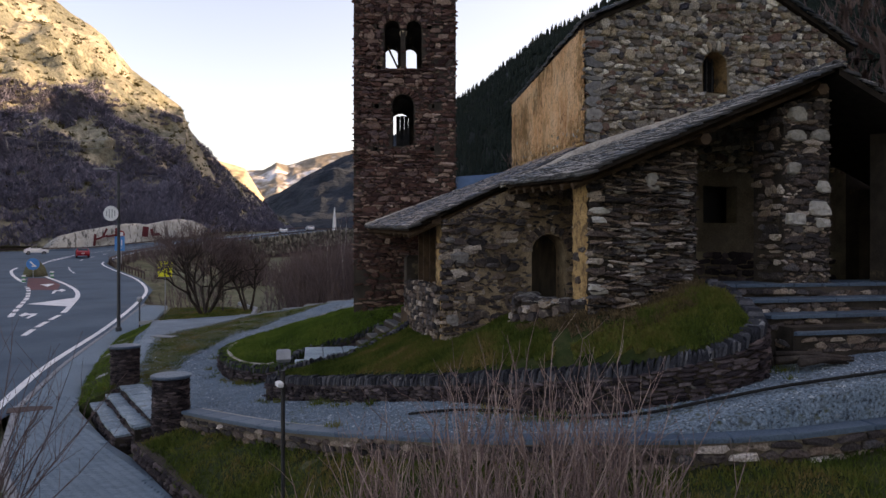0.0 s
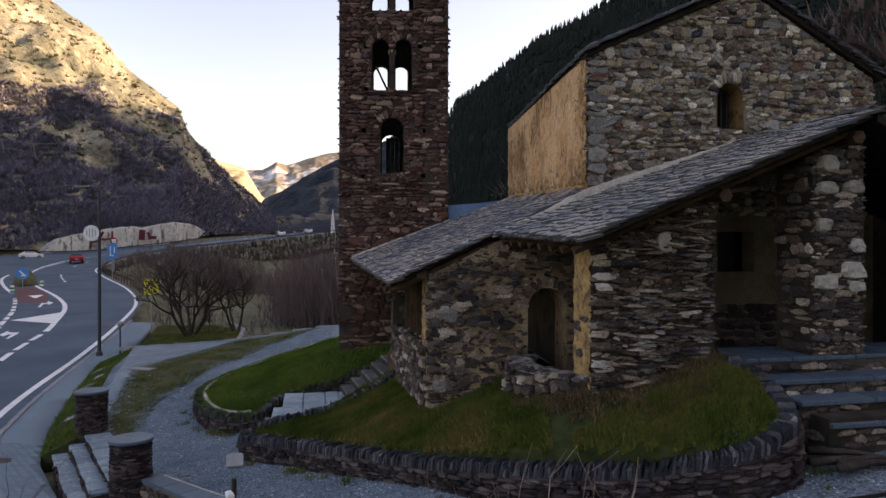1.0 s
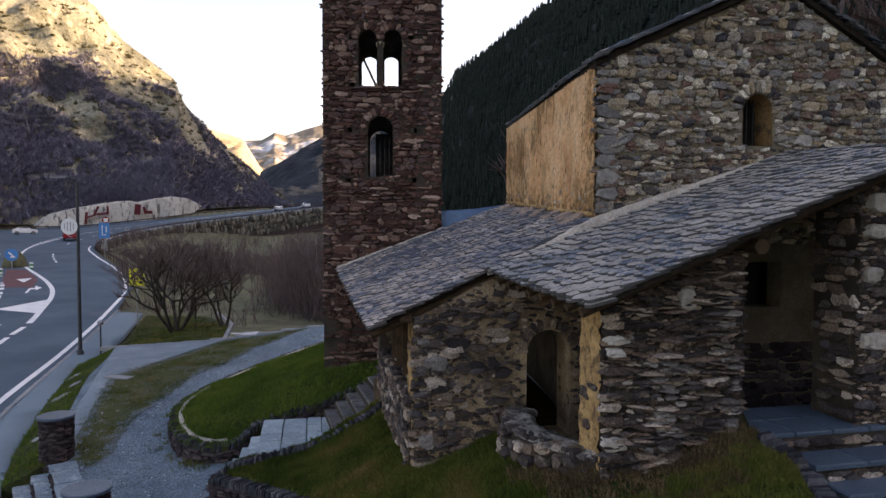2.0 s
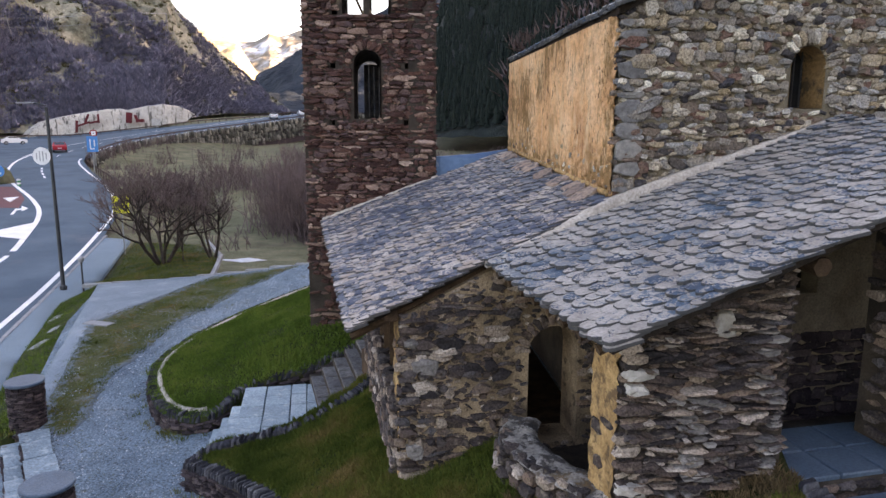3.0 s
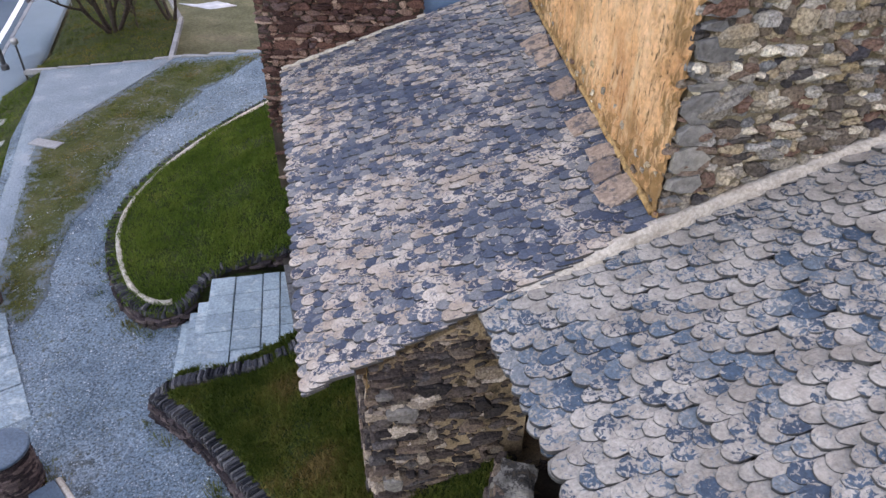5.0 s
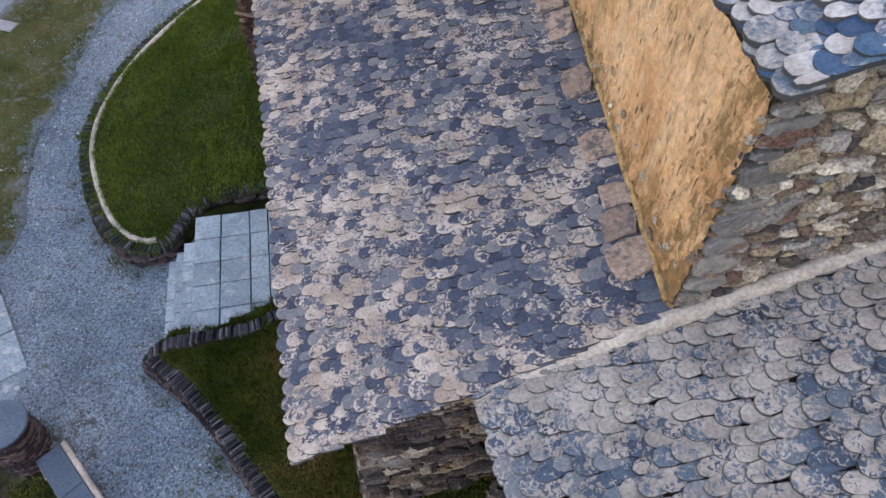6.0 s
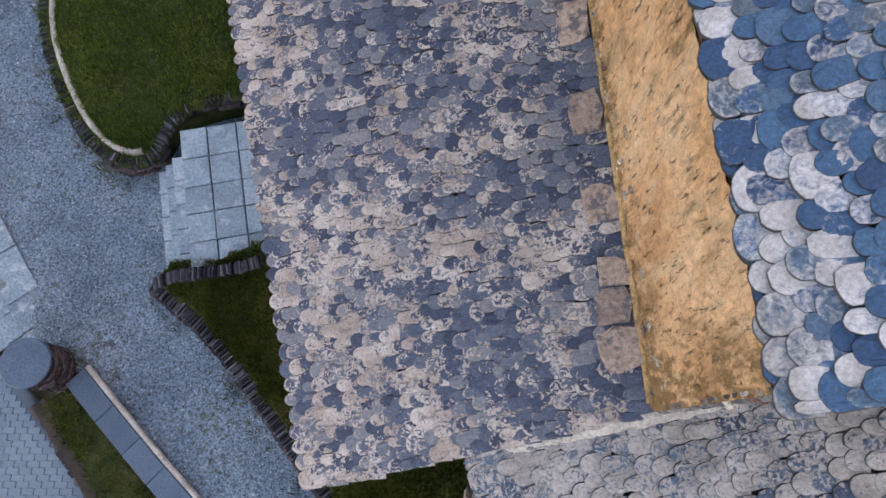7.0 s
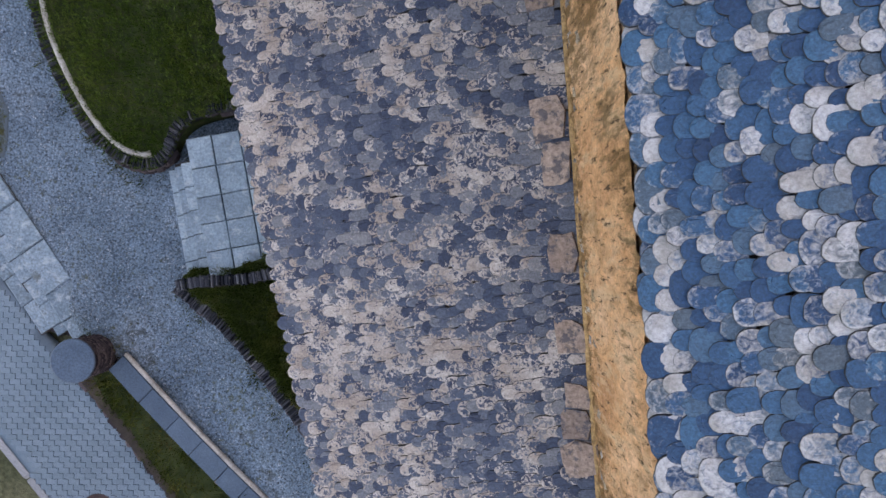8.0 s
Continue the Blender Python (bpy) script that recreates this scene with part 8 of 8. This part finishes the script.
def thicket(name, label, spots, high, rng, twig, per=26, r=0.03, spread=1.1):
    """Bare shrubs: many stems from the ground, each with side twigs."""
    acc = Acc()
    for x, y, z, k in spots:
        for _ in range(per):
            a, s = rng.uniform(0, 6.283), rng.uniform(0.05, 0.7)
            h = high * k * rng.uniform(0.55, 1.1)
            pts, d = limb(acc, Vector((x + rng.gauss(0, spread * 0.4), y + rng.gauss(0, spread * 0.4), z - 0.1)), Vector((math.cos(a) * s, math.sin(a) * s, 1)).normalized(), h, r, r * 0.3, rng, 3, 0.14, 0.05, 3)
            for p in pts[1:]:
                for _ in range(3):
                    limb(acc, p, (d + Vector((rng.uniform(-0.8, 0.8), rng.uniform(-0.8, 0.8), rng.uniform(0, 0.6)))).normalized(), h * rng.uniform(0.15, 0.35), r * 0.45, r * 0.2, rng, 1, 0.2, 0.1, 3)
    return tagged(new(name, mesh(name, acc.v, acc.f, twig)), label, "shrubs", kind="stuff")


spots = []
for _ in range(330):
    x, y = rt.uniform(-18, 5), rt.uniform(46, 64)
    if x > -5.5 - 0.8 * (y - 46) and x > -12.5 + 0.1 * (60 - y):
        spots.append((x, y, base_z(x, y) + 0.1, rt.uniform(0.6, 1.1)))
for _ in range(34):
    x, y = rt.uniform(-29, -6), rt.uniform(74, 96)
    spots.append((x, y, base_z(x, y) + 0.1, rt.uniform(0.3, 0.5)))
for _ in range(45):
    y = rt.uniform(76, 128)
    x = float(np.interp(y, [60, 90, 130], [-20, -40, -47])) + rt.uniform(0, 60)
    spots.append((x, y, base_z(x, y) + 0.1, rt.uniform(0.35, 0.6)))
thicket("valley_thicket", "purple-brown bare thicket in the valley", spots, 4.6, rt, M_TWIG, 28, 0.035, 2.2)
spots = []
for p, d in resample(edge_run[16:50], 1.6):
    o = Vector((d.y, -d.x, 0))
    c = p + o * rt.uniform(1.5, 7)
    if c.y > 41 and c.y < 140:
        spots.append((c.x, c.y, base_z(c.x, c.y) + 0.1, rt.uniform(0.4, 1.0)))
thicket("roadside_thicket", "brown bare scrub below the road", spots[::2], 1.7, rt, M_TWIG, 18, 0.03, 2.0)
for k in range(14):
    x, y = rt.uniform(-13, 1), rt.uniform(44, 62)
    if x < -7 - 0.8 * (y - 46):
        x += 6
    ob = thing("birch", "slim pale-barked birch in the valley thicket", "tree", "birches in the valley")
    ob.location = (x, y, base_z(x, y) + 0.2)
    a, c_ = Acc(), Acc()
    h = rt.uniform(5.0, 7.5)
    pts, d = limb(a, Vector((0, 0, -0.2)), Vector((rt.uniform(-0.08, 0.08), rt.uniform(-0.08, 0.08), 1)), h, 0.07, 0.02, rt, 6, 0.05, 0.05, 6)
    part("trunk", a, M_BIRCH, ob)
    for p in pts[2:]:
        for _ in range(6):
            limb(c_, p, Vector((rt.uniform(-1, 1), rt.uniform(-1, 1), rt.uniform(0.3, 1.2))).normalized(), rt.uniform(0.5, 1.3), 0.015, 0.006, rt, 2, 0.2, 0.1, 3)
    part("crown", c_, M_TWIG, ob)

def bare_shrub(label, centre, spread, count, high, rng, foot, material, r=0.011, lean=0.3, twig=(0.15, 0.45)):
    ob = thing("bare_shrub", label, "shrub")
    st_, tw_ = Acc(), Acc()
    for _ in range(count):
        x, y = centre[0] + rng.uniform(-spread[0], spread[0]), centre[1] + rng.gauss(0, spread[1])
        a, s = rng.uniform(0, 6.283), abs(rng.gauss(0, lean))
        h = rng.uniform(*high) * (1.15 if rng.random() > 0.9 else 1) * (1 - 0.12 * abs(x - centre[0]))
        pts, d = limb(st_, Vector((x, y, foot(x, y) - 0.05)), Vector((math.cos(a) * s, math.sin(a) * s * 0.7, 1)).normalized(), h, r, r * 0.36, rng, 5, 0.12, 0.03, 4)
        for p in pts[2:]:
            for _ in range(rng.randrange(1, 4)):
                limb(tw_, p, (d + Vector((rng.uniform(-0.9, 0.9), rng.uniform(-0.9, 0.9), rng.uniform(0.0, 0.7)))).normalized(), rng.uniform(*twig), r * 0.34, r * 0.17, rng, 2, 0.25, 0.1, 3)
    tagged(part("stem_mass", st_, material, ob), kind="stuff")
    tagged(part("twig_mass", tw_, material, ob), kind="stuff")
    return ob


bare_shrub("leafless pinkish-brown shrub in the grass strip", (0.35, 5.75), (1.45, 0.4), 420, (1.1, 2.15), rt, bank_z, M_STRAW)
bare_shrub("leafless dark shrub beside the footpath", (-6.3, 9.3), (0.3, 0.2), 60, (1.6, 2.7), rt, lambda x, y: 0.0, M_TWIG, 0.012, 0.45, (0.3, 0.7))
sp = Acc()
v, f = stone_shape(rt, 0.8)
sp.add([(-10.5 + q[0] * 2.0 * (1 + 0.5 * math.sin(7 * q[2])), 41.0 + q[2] * 1.0 * (1 + 0.6 * math.sin(9 * q[0])), base_z(-10.5, 41) + 0.015 + q[1] * 0.04) for q in v], [q[::-1] for q in f])
M_SNOW = mat("old_snow", [(0.0, (0.36, 0.38, 0.4)), (1.0, (0.6, 0.62, 0.65))], scale=2, bump=0.3, grain=0.1)
tagged(new("snow_patch", mesh("snow_patch", sp.v, sp.f, M_SNOW, True)), "last thin patch of old snow on the meadow", "snow")


# ---- scrub and forest on the mountains ----
def scatter(name, label, field, rows, cols, count, size, material, rng, shape, keep=None):
    verts, w = field
    V, F = [], []
    for _ in range(count):
        j, i = rng.randrange(*rows), rng.randrange(*cols)
        p = Vector(verts[j * w + i]).lerp(Vector(verts[(j + 1) * w + i + 1]), rng.random())
        if keep and not keep(p):
            continue
        shape(V, F, p, rng.uniform(*size), rng)
    return tagged(new(name, mesh(name, V, F, material)), label, "vegetation", kind="stuff")


def scrub(V, F, p, s, rng):
    for _ in range(16):
        a, b = rng.uniform(0, 6.283), rng.uniform(0.15, 1.5)
        d = Vector((math.cos(a) * math.cos(b), math.sin(a) * math.cos(b), math.sin(b)))
        e = Vector((-d.y, d.x, rng.uniform(-0.4, 0.4))) * 0.16
        q = p + Vector((rng.uniform(-0.4, 0.4), rng.uniform(-0.4, 0.4), 0)) * s
        k = len(V)
        V += [tuple(q - e * s), tuple(q + e * s), tuple(q + d * s * rng.uniform(0.7, 1.2))]
        F.append((k, k + 1, k + 2))


def conifer(V, F, p, s, rng):
    n = 6
    for t in range(4):
        z, r = p.z + s * (0.12 + 0.2 * t), s * (0.2 - 0.042 * t)
        k = len(V)
        a0 = rng.uniform(0, 1)
        for i in range(n):
            a, q = a0 + 2 * math.pi * i / n, r * rng.uniform(0.7, 1.2)
            V.append((p.x + q * math.cos(a), p.y + q * math.sin(a), z - s * rng.uniform(0.0, 0.06)))
        V.append((p.x, p.y, z + s * 0.34))
        F += [(k + i, k + (i + 1) % n, k + n) for i in range(n)]


# scrub, bluish and denser below 52 m, carries part of the slope's shade
M_SCRUB = mat("grey_scrub", [(0.0, (0.105, 0.11, 0.155)), (1.0, (0.28, 0.275, 0.35))], rand="island", bump=0)
scatter("hill_scrub", "grey-brown bare scrub on the hillside", HILL, (2, 66), (70, 199), 21000, (0.85, 2.0), M_SCRUB, rt, scrub, lambda p: noise.noise((p.x * 0.05, p.y * 0.05, p.z * 0.05)) > (-0.05 if p.z < 52 else 0.36))
scatter("low_scrub", "purple-grey bare scrub on the lower hillside", HILL, (0, 36), (70, 199), 16000, (0.9, 2.2), M_SCRUB, rt, scrub, lambda p: p.z < 50 and noise.noise((p.x * 0.07 + 5, p.y * 0.07, p.z * 0.07)) > -0.05)
scatter("foot_scrub", "purple-grey bare scrub at the foot of the hillside", HILL, (0, 15), (60, 199), 6000, (1.0, 2.3), M_SCRUB, rt, scrub)
M_OLIVE = mat("olive_scrub", [(0.0, (0.04, 0.045, 0.02)), (1.0, (0.13, 0.11, 0.05))], rand="island", bump=0)
scatter("hill_bushes", "olive and straw-coloured bushes on the hillside", HILL, (2, 69), (70, 199), 2600, (0.7, 1.6), M_OLIVE, rt, scrub)
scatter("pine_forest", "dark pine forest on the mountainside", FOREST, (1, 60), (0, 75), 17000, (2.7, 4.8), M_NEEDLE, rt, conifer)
scatter("bare_wood", "bare winter trees low on the mountainside", FOREST, (0, 14), (10, 80), 900, (3, 6), M_TWIG, rt, scrub)


def rockfall_fence(rng):
    """Tall thin posts with two cables across the lower hillside."""
    ob = thing("rockfall_fence", "thin grey rockfall posts with cables on the hillside", "fence")
    tops = []
    for a, up in ((-32.3, 6.2), (-30.2, 6.0), (-28.0, 6.3), (-25.4, 6.6), (-22.8, 7.0), (-20.4, 7.2)):
        best = min(HILL[0], key=lambda p: abs(math.degrees(math.atan2(p[0], p[1])) - a) + abs(math.degrees(math.atan2(p[2] - 5, math.hypot(p[0], p[1]))) - up) + (99 if p[1] < 0 else 0))
        acc = Acc()
        t = Vector(best) + Vector((rng.uniform(-1, 1), -1.0, 5.0))
        tube(acc, [Vector(best) - Vector((0, 0, 0.5)), t], 0.13, 6)
        part("post", acc, M_GALV, ob)
        tops.append(t)
    for k in (0.2, 2.4):
        acc = Acc()
        tube(acc, [t - Vector((0, 0, k)) for t in tops], 0.05, 4)
        part("cable", acc, M_GALV, ob)
    return ob


rockfall_fence(rt)

# the far slopes of the nave and porch roofs
K_SLATE3.lay(NROOF2, slates(rt, R_NAVE2, K_SLATE3, (0.16, 0.26), 0.14), 0, None, "lichen-grey roof slates")
K_SLATE2.lay(ROOF2B, slates(rt, R2B, K_SLATE2, (0.16, 0.26), 0.135), 0, None, "lichen-grey roof slates")
